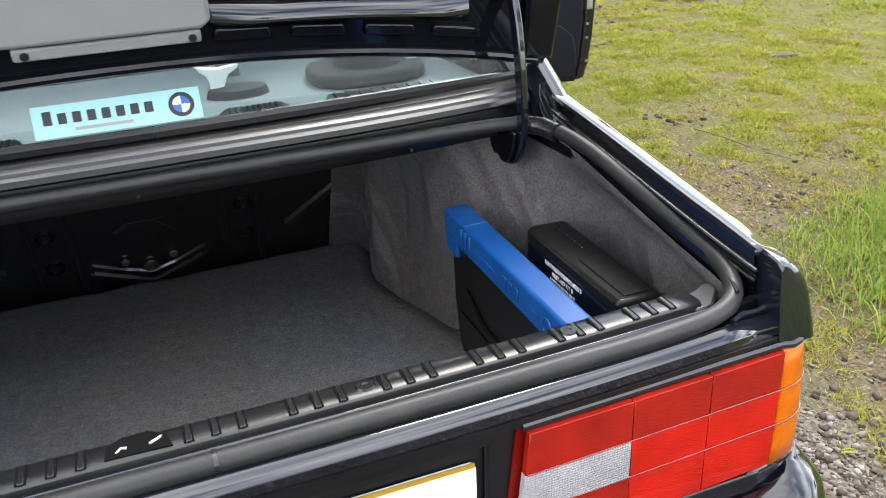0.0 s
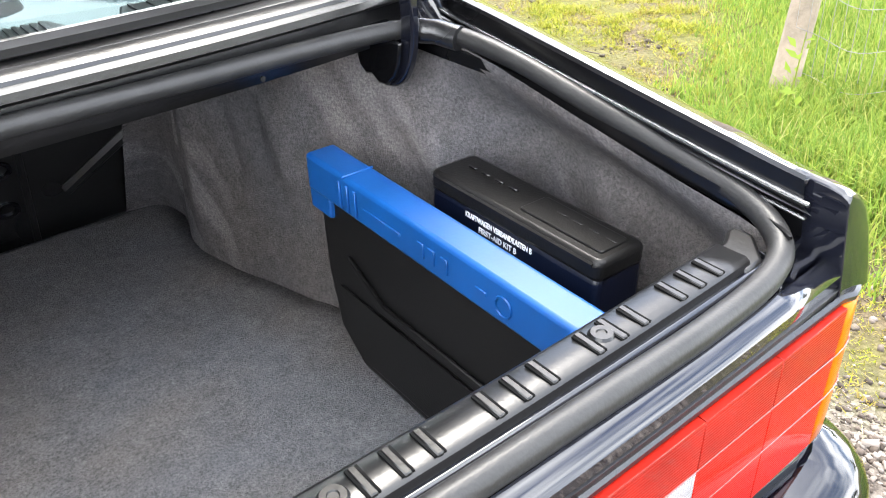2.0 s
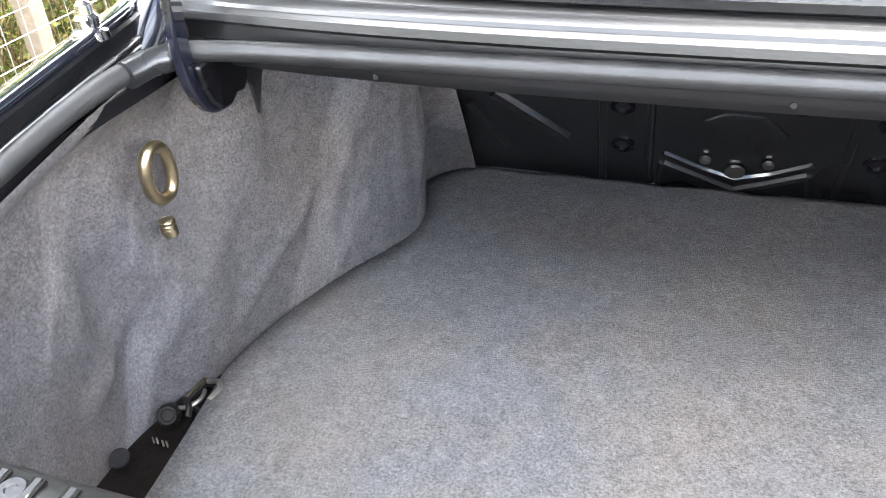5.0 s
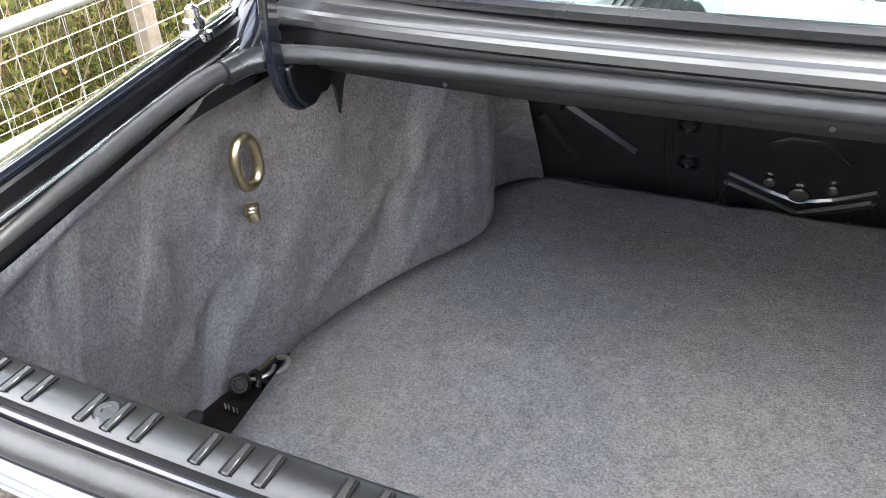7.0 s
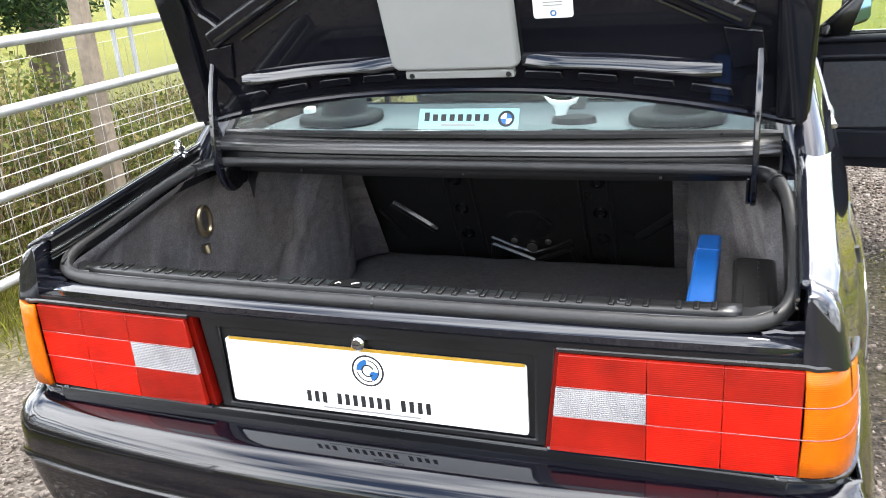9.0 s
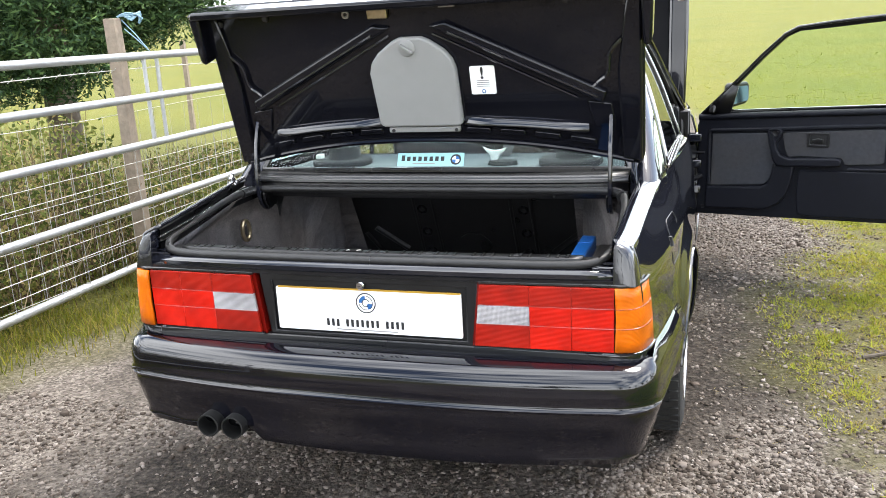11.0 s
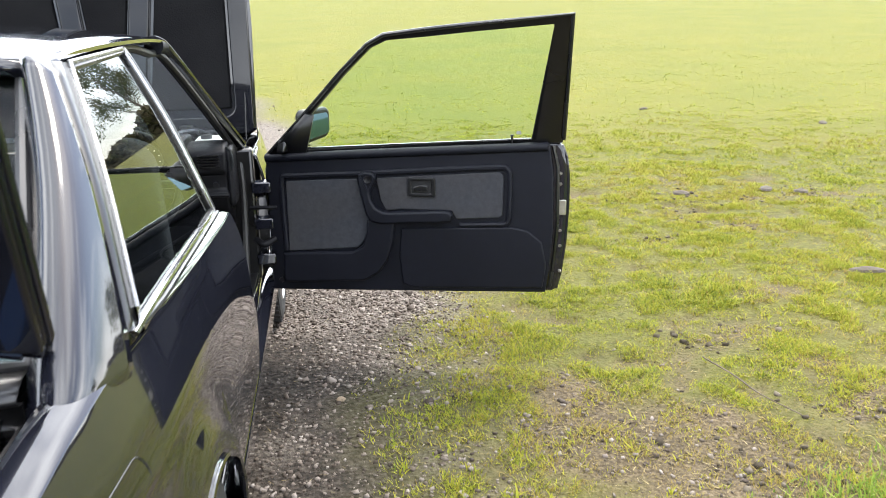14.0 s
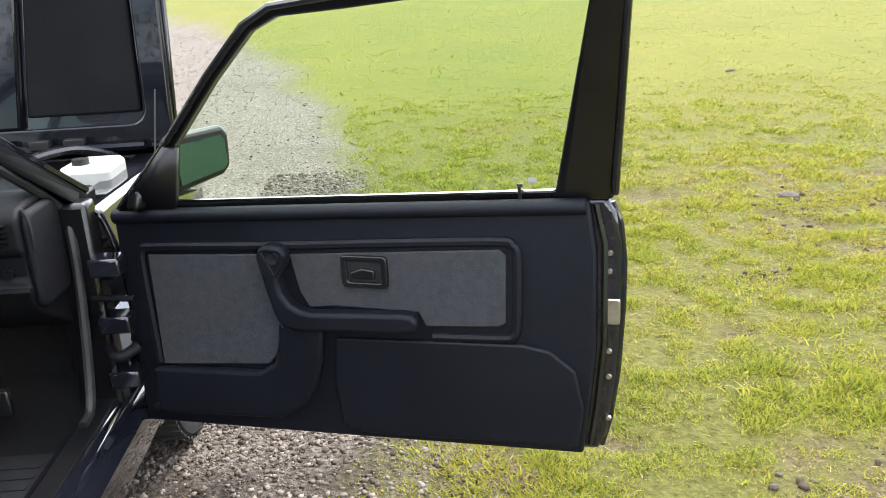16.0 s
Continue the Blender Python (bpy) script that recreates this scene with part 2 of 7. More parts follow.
SIDEGLASS = glass_material("dark_side_glass", (0.62, 0.73, 0.73), sheen=0.15)
MIRROR = material("mirror", (0.10, 0.18, 0.29), rough=0.03, metal=1.0, vary=0.05)
SHELF = material("pale_grey_shelf_cloth", (0.112, 0.128, 0.135), rough=0.95, vary=0.06, scale=60, bump=0.3, bump_scale=500)
GRILLE = material("dark_speaker_cloth", (0.0068, 0.0088, 0.0105), rough=0.85, vary=0.15, scale=30)
TYRE = material("tyre_rubber", (0.011, 0.011, 0.011), rough=0.75, vary=0.35, scale=60, bump=0.15, bump_scale=120)
ALLOY = material("silver_alloy", (0.52, 0.52, 0.53), rough=0.28, metal=0.9, vary=0.08, scale=30)
GALV = material("galvanised_steel", (0.36, 0.365, 0.365), rough=0.42, metal=0.55, vary=0.15, scale=30, bump=0.05, bump_scale=90)
WOOD = material("weathered_post_wood", (0.22, 0.175, 0.13), rough=0.85, vary=0.35, scale=25, bump=0.5, bump_scale=60)


def part(name, bm, mat, parent=None, label="", smooth=True, bevel=0.0, segs=2):
    """Links a bmesh as one mesh object, under a thing or a part."""
    bmesh.ops.recalc_face_normals(bm, faces=bm.faces)
    data = bpy.data.meshes.new(name)
    bm.to_mesh(data)
    bm.free()
    data.materials.append(mat)
    ob = new(name, data)
    if smooth:
        data.shade_smooth()
        data.set_sharp_from_angle(angle=radians(38))
    if bevel:
        mod = ob.modifiers.new("bevel", "BEVEL")
        mod.width, mod.segments, mod.limit_method, mod.angle_limit = bevel, segs, "ANGLE", radians(40)
    if parent:
        ob.parent = parent
        ob.matrix_parent_inverse = parent.matrix_world.inverted()
    if label:
        ob["label"] = label
    return ob


def thing(name, m, label, category, group="", kind=""):
    ob = new(name)
    ob.empty_display_size = 0.05
    ob.matrix_world = m
    bpy.context.view_layer.update()
    return tagged(ob, label, category, group, kind)


def box(bm, lo, hi, m=None):
    vs = [bm.verts.new((x, y, z)) for x in (lo[0], hi[0]) for y in (lo[1], hi[1]) for z in (lo[2], hi[2])]
    for f in ((0, 1, 3, 2), (4, 6, 7, 5), (0, 4, 5, 1), (2, 3, 7, 6), (0, 2, 6, 4), (1, 5, 7, 3)):
        bm.faces.new([vs[i] for i in f])
    if m is not None:
        bmesh.ops.transform(bm, matrix=m, verts=vs)
    return bm


def boxed(lo, hi, m=None):
    return box(bmesh.new(), lo, hi, m)


def tube(path, radius, sides=8, closed=False, bm=None, squash=1.0, caps=True):
    """A tube along a path of points; radius may be a number or one for each point."""
    bm = bm or bmesh.new()
    pts = [Vector(p) for p in path]
    k = len(pts)
    rings, last = [], None
    for i, p in enumerate(pts):
        a = pts[i - 1] if (i or closed) else p
        b = pts[(i + 1) % k] if (i < k - 1 or closed) else p
        d = (b - a).normalized()
        ref = last if last is not None else (Vector((0, 0, 1)) if abs(d.z) < 0.9 else Vector((1, 0, 0)))
        u = (ref - d * ref.dot(d)).normalized()
        last = u
        v = d.cross(u)
        r = radius[i] if isinstance(radius, (list, tuple)) else radius
        rings.append([bm.verts.new(p + u * (r * squash * math.cos(t)) + v * (r * math.sin(t)))
                      for t in (2 * math.pi * j / sides for j in range(sides))])
    for i in range(k if closed else k - 1):
        for j in range(sides):
            q = (j + 1) % sides
            bm.faces.new((rings[i][j], rings[i][q], rings[(i + 1) % k][q], rings[(i + 1) % k][j]))
    if caps and not closed:
        bm.faces.new(rings[0][::-1])
        bm.faces.new(rings[-1])
    return bm


def smooth_path(points, steps=6, closed=False):
    """Catmull-Rom through the points."""
    p = [Vector(q) for q in points]
    k, out = len(p), []
    for i in range(k if closed else k - 1):
        a, b, c, d = (p[(i - 1) % k], p[i], p[(i + 1) % k], p[(i + 2) % k]) if closed else (p[max(i - 1, 0)], p[i], p[i + 1], p[min(i + 2, k - 1)])
        for j in range(steps):
            t = j / steps
            out.append(0.5 * (2 * b + (c - a) * t + (2 * a - 5 * b + 4 * c - d) * t * t + (3 * b - 3 * c + d - a) * t ** 3))
    if not closed:
        out.append(p[-1])
    return out


def rounded(x0, y0, x1, y1, r, steps=4):
    """A rectangle with round corners, as points of a plane, anticlockwise."""
    out = []
    for cx, cy, a0 in ((x1 - r, y0 + r, -90), (x1 - r, y1 - r, 0), (x0 + r, y1 - r, 90), (x0 + r, y0 + r, 180)):
        for i in range(steps + 1):
            a = radians(a0 + 90 * i / steps)
            out.append((cx + r * math.cos(a), cy + r * math.sin(a)))
    return out


def slab(poly, lo, hi, m=None, bm=None):
    """A plate: the outline poly (x, y) from height lo to hi, moved by m."""
    bm = bm or bmesh.new()
    m = m or Matrix()
    a = [bm.verts.new(m @ Vector((x, y, lo))) for x, y in poly]
    b = [bm.verts.new(m @ Vector((x, y, hi))) for x, y in poly]
    bm.faces.new(a[::-1])
    bm.faces.new(b)
    for i in range(len(a)):
        j = (i + 1) % len(a)
        bm.faces.new((a[i], a[j], b[j], b[i]))
    return bm


def ringslab(outer, inner, lo, hi, m=None, bm=None):
    """A frame: two outlines with as many points each, from height lo to hi."""
    bm = bm or bmesh.new()
    m = m or Matrix()
    loops = [[bm.verts.new(m @ Vector((x, y, z))) for x, y in poly] for poly, z in ((outer, lo), (outer, hi), (inner, hi), (inner, lo))]
    k = len(outer)
    for a in range(4):
        for i in range(k):
            j = (i + 1) % k
            bm.faces.new((loops[a][i], loops[a][j], loops[(a + 1) % 4][j], loops[(a + 1) % 4][i]))
    return bm


def sheet(rows, bm=None, closed=False):
    """A surface through rows of points."""
    bm = bm or bmesh.new()
    v = [[bm.verts.new(p) for p in row] for row in rows]
    for i in range(len(v) - 1):
        k = len(v[i])
        for j in range(k if closed else k - 1):
            bm.faces.new((v[i][j], v[i][(j + 1) % k], v[i + 1][(j + 1) % k], v[i + 1][j]))
    return bm


def thick(ob, depth, offset=-1.0):
    mod = ob.modifiers.new("solid", "SOLIDIFY")
    mod.thickness, mod.offset = depth, offset
    return ob


def lathe(profile, sides=24, axis="z", bm=None, m=None):
    """Turns (radius, height) points round an axis."""
    bm = bm or bmesh.new()
    m = m or Matrix()
    rows = []
    for r, h in profile:
        row = []
        for i in range(sides):
            a = 2 * math.pi * i / sides
            p = (r * math.cos(a), r * math.sin(a), h) if axis == "z" else (h, r * math.cos(a), r * math.sin(a))
            row.append(bm.verts.new(m @ Vector(p)))
        rows.append(row)
    for a, b in zip(rows, rows[1:]):
        for i in range(sides):
            j = (i + 1) % sides
            bm.faces.new((a[i], a[j], b[j], b[i]))
    for row, flip in ((rows[0], True), (rows[-1], False)):
        if profile[0 if flip else -1][0] > 1e-4:
            bm.faces.new(row[::-1] if flip else row)
    bmesh.ops.remove_doubles(bm, verts=bm.verts, dist=1e-5)
    return bm


def writing(name, text, size, m, mat, parent, width=None, bold=0.0, depth=0.0004):
    """Built-in font lettering as a mesh, lying in the plane of m, centred."""
    cu = bpy.data.curves.new(name, "FONT")
    cu.body, cu.size, cu.align_x, cu.align_y, cu.extrude, cu.offset = text, size, "CENTER", "CENTER", depth, bold
    ob = new(name, cu)
    bpy.context.view_layer.update()
    data = bpy.data.meshes.new_from_object(ob.evaluated_get(bpy.context.evaluated_depsgraph_get()))
    bpy.data.objects.remove(ob)
    xs = [v.co.x for v in data.vertices]
    sx = width / (max(xs) - min(xs)) if width else 1.0
    mid = (max(xs) + min(xs)) / 2
    for v in data.vertices:
        v.co.x = (v.co.x - mid) * sx
    data.transform(m)
    data.materials.append(mat)
    ob = new(name, data)
    ob.parent = parent
    ob.matrix_parent_inverse = parent.matrix_world.inverted()
    return ob


def axes(origin, right, up):
    """A pose whose x axis is right, y axis about up, z axis out of the face."""
    r = Vector(right).normalized()
    n = r.cross(Vector(up)).normalized()
    u = n.cross(r)
    return Matrix(((r.x, u.x, n.x, origin[0]), (r.y, u.y, n.y, origin[1]), (r.z, u.z, n.z, origin[2]), (0, 0, 0, 1)))


def lerp(a, b, t):
    return a + (b - a) * t


def ease(a, b, x):
    t = min(1, max(0, (x - a) / (b - a)))
    return t * t * (3 - 2 * t)
BUMPER = material("black_bumper_paint", (0.0030, 0.0030, 0.0052), rough=0.10, coat=1.0, vary=0.3, scale=12, Coat_IOR=1.52, Specular_IOR_Level=0.05, Coat_Roughness=0.05)

# ---- ground: one sheet of gravel track and meadow ----
def rise(x, y):
    """The meadow climbs gently ahead of the car."""
    d = np.maximum(0.0, np.asarray(y, float) - 9.0)
    return 0.045 * d * d / (d + 6.0)


def track_right(y):
    """The track's right edge, bending to the left ahead."""
    return np.interp(y, [-30, -6, -1, 1.0, 2.0, 3.5, 6, 8, 11, 15, 20, 30, 60], [2.4, 2.2, 1.68, 1.36, 1.40, 1.55, 1.42, 1.1, 0.5, -0.5, -2.2, -7.5, -30])


def track_left(y):
    return np.interp(y, [-30, -6, -1, 0.6, 3.5, 6, 8, 11, 15, 20, 30, 60], [-2.3, -2.3, -2.2, -1.95, -1.6, -1.45, -1.7, -2.3, -3.4, -5.2, -10.5, -34])


def spacing(fine_lo, fine_hi, step, lo, hi):
    mid = np.arange(fine_lo, fine_hi + step / 2, step)
    up = [mid[-1]]
    s = step
    while up[-1] < hi:
        s *= 1.16
        up.append(up[-1] + s)
    down = [mid[0]]
    s = step
    while down[-1] > lo:
        s *= 1.16
        down.append(down[-1] - s)
    return np.concatenate([down[:0:-1], mid, up[1:]])


def fractal(x, y, scale, octaves=4, seed=0.0):
    out, amp = np.zeros(x.size), 1.0
    for o in range(octaves):
        f = 2.0 ** o / scale
        out += amp * np.fromiter((noise.noise((a * f + seed, b * f, seed + o)) for a, b in zip(x.ravel(), y.ravel())), float, x.size)
        amp *= 0.5
    return out.reshape(x.shape)


gx, gy = spacing(-3.6, 6.0, 0.07, -400, 400), spacing(-2.4, 8.5, 0.07, -300, 600)
GX, GY = np.meshgrid(gx, gy)
g_big, g_fine = fractal(GX, GY, 1.6, 4, 3.1), fractal(GX, GY, 0.35, 3, 7.7)
near = np.clip(1 - (np.abs(GX) - 8) / 20, 0.15, 1)
edge = np.minimum(track_right(GY) - GX, GX - track_left(GY)) + 0.34 * g_big + 0.12 * g_fine
gravel = np.clip(edge / 0.5 + 0.5, 0, 1)
# trodden, muddy patches and ruts in the meadow beside the track
mud = np.clip((g_big * 0.8 + g_fine * 0.45 - 0.24 - 0.22 * np.maximum(0, GX - 2.8) + 0.35 * np.exp(-((GX - 2.5) ** 2 + (GY - 2.0) ** 2) / 0.9)) * 2.2, 0, 1)
mud = mud * (GX > 1.2) * np.clip((6.5 - GX) / 2.5, 0, 1) * np.clip((9 - GY) / 3, 0, 1)
mud = np.clip(mud + np.exp(-((GX - track_right(GY) - 0.25) / 0.30) ** 2) * np.clip(0.25 + 1.1 * g_fine + 0.5 * g_big, 0, 0.9) * np.clip((7 - GY) / 3, 0, 1) * (GX > 1.0), 0, 1)
mud = np.clip(mud + np.exp(-((GX - 1.75) / 0.40) ** 2 - ((GY - 0.6) / 1.1) ** 2) * np.clip(0.62 + 0.8 * g_fine + 0.3 * g_big, 0, 1), 0, 1)
rut = np.exp(-((GY - 5.35 + 0.35 * np.exp(-((GX - 3.25) / 0.25) ** 2)) / 0.16) ** 2) * np.clip(g_fine * 1.6 + 0.35, 0, 1) * (GX > 3.0) * (GX < 5.6)
WORN = [(2.25, 1.85, 0.26), (2.38, 1.74, 0.20), (1.83, 1.27, 0.20), (1.66, 0.95, 0.22), (2.60, 2.77, 0.14), (2.86, 2.87, 0.15), (3.42, 4.95, 0.15), (2.82, 2.07, 0.14), (3.03, 4.35, 0.12), (3.72, 4.58, 0.12)]
for wx, wy, wr in WORN:
    rut = rut + np.exp(-((GX - wx) ** 2 + (GY - wy) ** 2) / wr ** 2) * np.clip(0.85 + 0.9 * g_fine, 0, 1)
holes = np.clip((-g_fine - 0.42) * 4, 0, 1) * (GX > 1.3) * np.clip((6.5 - GX) / 2, 0, 1) * np.clip((9 - GY) / 3, 0, 1)
mud = np.clip(mud + rut + 0.8 * holes, 0, 1) * (1 - gravel)
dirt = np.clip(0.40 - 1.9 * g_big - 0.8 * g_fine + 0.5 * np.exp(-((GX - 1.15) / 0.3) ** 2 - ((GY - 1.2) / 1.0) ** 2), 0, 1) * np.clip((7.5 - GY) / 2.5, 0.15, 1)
GZ = rise(GX, GY) + near * (0.012 * g_big + 0.010 * g_fine * (0.5 + 1.8 * mud + 0.3 * gravel)) - 0.018 * mud
lush = np.clip(((GX - 1.55) * 0.55 - (GY - 1.02)) * 1.3 + 0.45 * g_big, 0, 1) * np.clip((GX - 1.75 + 0.2 * g_big) * 1.8, 0, 1) * np.clip((7.5 - GX) / 3, 0, 1) * np.clip((GY + 2.6 + 0.8 * g_big) / 1.5, 0, 1)
pond = ((GX - 52) / 56) ** 2 + ((GY - 96) / 21) ** 2 < 1


def numbers(data, name, values):
    a = data.attributes.new(name, "FLOAT", "POINT")
    a.data.foreach_set("value", np.ascontiguousarray(values, np.float32).ravel())


def mesh_from(name, verts, faces, mat):
    """A mesh from arrays of points and of equal-sided faces."""
    data = bpy.data.meshes.new(name)
    verts, faces = np.asarray(verts, np.float32), np.asarray(faces, np.int32)
    k = faces.shape[1]
    data.vertices.add(len(verts))
    data.vertices.foreach_set("co", verts.ravel())
    data.loops.add(faces.size)
    data.loops.foreach_set("vertex_index", faces.ravel())
    data.polygons.add(len(faces))
    data.polygons.foreach_set("loop_start", np.arange(0, faces.size, k, dtype=np.int32))
    data.update(calc_edges=True)
    data.materials.append(mat)
    return data


def ground_material():
    m = bpy.data.materials.new("gravel_and_meadow")
    m.use_nodes = True
    n, l = m.node_tree.nodes, m.node_tree.links
    b = n["Principled BSDF"]
    b.inputs["Roughness"].default_value = 0.95
    b.inputs["Specular IOR Level"].default_value = 0.2
    co = n.new("ShaderNodeTexCoord")

    def tex(scale, detail=4, kind="ShaderNodeTexNoise"):
        t = n.new(kind)
        t.inputs["Scale"].default_value = scale
        if kind == "ShaderNodeTexNoise":
            t.inputs["Detail"].default_value = detail
        l.new(co.outputs["Object"], t.inputs["Vector"])
        return t

    def ramp(src, stops):
        r = n.new("ShaderNodeValToRGB")
        e = r.color_ramp.elements
        while len(e) < len(stops):
            e.new(0.5)
        for el, (p, c) in zip(e, stops):
            el.position, el.color = p, (*c, 1)
        l.new(src, r.inputs["Fac"])
        return r.outputs["Color"]

    def mix(f, a, c):
        x = n.new("ShaderNodeMixRGB")
        l.new(f, x.inputs["Fac"])
        l.new(a, x.inputs[1])
        l.new(c, x.inputs[2])
        return x.outputs["Color"]

    def attr(name):
        a = n.new("ShaderNodeAttribute")
        a.attribute_name = name
        return a.outputs["Fac"]

    grass = ramp(tex(0.55, 6).outputs["Fac"], [(0.30, (0.07955, 0.09214, 0.01188)), (0.5, (0.1049, 0.1059, 0.01423)), (0.72, (0.1302, 0.1178, 0.01855))])
    blades = ramp(tex(38, 5).outputs["Fac"], [(0.3, (0.04911, 0.05537, 0.007216)), (0.55, (0.102, 0.1036, 0.01316)), (0.75, (0.1474, 0.1285, 0.02546))])
    half = n.new("ShaderNodeValue")
    half.outputs[0].default_value = 0.5
    green = mix(half.outputs[0], grass, blades)
    stones = tex(85, 2, "ShaderNodeTexVoronoi")
    grit = ramp(stones.outputs["Color"], [(0.1, (0.048, 0.039, 0.0325)), (0.5, (0.112, 0.095, 0.080)), (0.85, (0.205, 0.178, 0.153))])
    soil = ramp(tex(5, 6).outputs["Fac"], [(0.35, (0.04118, 0.02957, 0.01672)), (0.65, (0.1007, 0.07392, 0.04347))])
    crumbs = ramp(tex(75, 6).outputs["Fac"], [(0.34, (0.02852, 0.02203, 0.01309)), (0.5, (0.08222, 0.06415, 0.0374)), (0.68, (0.1708, 0.1366, 0.08185))])
    evenly = n.new("ShaderNodeValue")
    evenly.outputs[0].default_value = 0.6
    soil = mix(evenly.outputs[0], soil, crumbs)
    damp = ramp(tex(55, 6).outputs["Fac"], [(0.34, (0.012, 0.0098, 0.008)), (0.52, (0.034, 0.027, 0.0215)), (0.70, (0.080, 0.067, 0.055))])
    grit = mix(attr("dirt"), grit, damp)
    thatch = ramp(tex(30, 6).outputs["Fac"], [(0.33, (0.0234, 0.01966, 0.00864)), (0.5, (0.0594, 0.05335, 0.01872)), (0.68, (0.1125, 0.1048, 0.03744))])
    green = mix(attr("thatch"), green, thatch)
    col = mix(attr("mud"), green, soil)
    col = mix(attr("gravel"), col, grit)
    l.new(col, b.inputs["Base Color"])
    bp = n.new("ShaderNodeBump")
    bp.inputs["Strength"].default_value, bp.inputs["Distance"].default_value = 0.9, 0.02
    l.new(tex(60, 5).outputs["Fac"], bp.inputs["Height"])
    l.new(bp.outputs["Normal"], b.inputs["Normal"])
    return m


gn, gm = GX.shape
gi = np.arange(gn * gm).reshape(gn, gm)
g_faces = np.stack([gi[:-1, :-1], gi[:-1, 1:], gi[1:, 1:], gi[1:, :-1]], -1).reshape(-1, 4)
g_data = mesh_from("ground", np.stack([GX, GY, GZ], -1).reshape(-1, 3), g_faces, ground_material())
numbers(g_data, "gravel", gravel)
numbers(g_data, "mud", mud)
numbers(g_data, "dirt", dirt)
numbers(g_data, "thatch", 0.55 * np.clip((11 - GY) / 5, 0, 1) * np.clip((10 - GX) / 4, 0, 1))
g_data.shade_smooth()
ground = tagged(new("ground", g_data), "yellow-green meadow with a stony gravel track through it", "ground", kind="structure")


def ground_at(values, x, y):
    """A quantity of the ground between the points of its grid."""
    x, y = np.asarray(x, float), np.asarray(y, float)
    i = np.clip(np.searchsorted(gy, y) - 1, 0, gn - 2)
    j = np.clip(np.searchsorted(gx, x) - 1, 0, gm - 2)
    ty, tx = (y - gy[i]) / (gy[i + 1] - gy[i]), (x - gx[j]) / (gx[j + 1] - gx[j])
    return (values[i, j] * (1 - tx) + values[i, j + 1] * tx) * (1 - ty) + (values[i + 1, j] * (1 - tx) + values[i + 1, j + 1] * tx) * ty


def ground_z(x, y):
    return ground_at(GZ, x, y)


pw = bmesh.new()
p_rows = []
for k in range(9):
    r = k / 8 + 1e-3
    p_rows.append([(52 + 56 * r * math.cos(a), 96 + 21 * r * math.sin(a), float(rise(0, 96 + 21 * r * math.sin(a))) + 0.08) for a in (2 * math.pi * i / 48 for i in range(48))])
sheet(p_rows, pw, closed=True)
WATER = material("brown_pond_water", (0.102, 0.087, 0.048), rough=0.02, vary=0.3, scale=0.6, bump=0.02, bump_scale=1.5, Specular_IOR_Level=0.3)
tagged(part("water", pw, WATER), "still brown pond at the meadow's far side", "pond", kind="structure")

# ---- leaves, trees and undergrowth ----
def island_material(name, stops, rough=0.7, glow=0.35, spec=0.15):
    """Leaf or stone colours that change from piece to piece; leaves let some light through."""
    m = bpy.data.materials.new(name)
    m.use_nodes = True
    n, l = m.node_tree.nodes, m.node_tree.links
    b = n["Principled BSDF"]
    b.inputs["Roughness"].default_value = rough
    b.inputs["Specular IOR Level"].default_value = spec
    g = n.new("ShaderNodeNewGeometry")
    r = n.new("ShaderNodeValToRGB")
    e = r.color_ramp.elements
    while len(e) < len(stops):
        e.new(0.5)
    for el, (p, c) in zip(e, stops):
        el.position, el.color = p, (*c, 1)
    l.new(g.outputs["Random Per Island"], r.inputs["Fac"])
    l.new(r.outputs["Color"], b.inputs["Base Color"])
    if glow:
        tr, mix = n.new("ShaderNodeBsdfTranslucent"), n.new("ShaderNodeMixShader")
        mix.inputs["Fac"].default_value = glow
        l.new(r.outputs["Color"], tr.inputs["Color"])
        l.new(b.outputs[0], mix.inputs[1])
        l.new(tr.outputs[0], mix.inputs[2])
        l.new(mix.outputs[0], n["Material Output"].inputs["Surface"])
    return m


CONIFER = island_material("dark_conifer_needles", [(0.0, (0.018, 0.039, 0.018)), (0.6, (0.042, 0.0825, 0.027)), (1.0, (0.09, 0.1425, 0.045))], glow=0.2)
BRAMBLE = island_material("bramble_leaves", [(0.0, (0.045, 0.0638, 0.0165)), (0.45, (0.105, 0.1275, 0.03)), (0.75, (0.195, 0.195, 0.0525)), (1.0, (0.27, 0.2025, 0.09))])
BROADLEAF = island_material("spring_leaves", [(0.0, (0.035, 0.049, 0.014)), (0.6, (0.063, 0.077, 0.021)), (1.0, (0.105, 0.105, 0.035))])
DRYSTEM = island_material("dry_stems", [(0.0, (0.075, 0.0525, 0.03)), (0.6, (0.18, 0.135, 0.075)), (1.0, (0.315, 0.255, 0.15))], glow=0.0)
BARK = material("grey_bark", (0.10, 0.08, 0.06), rough=0.9, vary=0.4, scale=12, bump=0.6, bump_scale=30)
rng = np.random.default_rng(5)


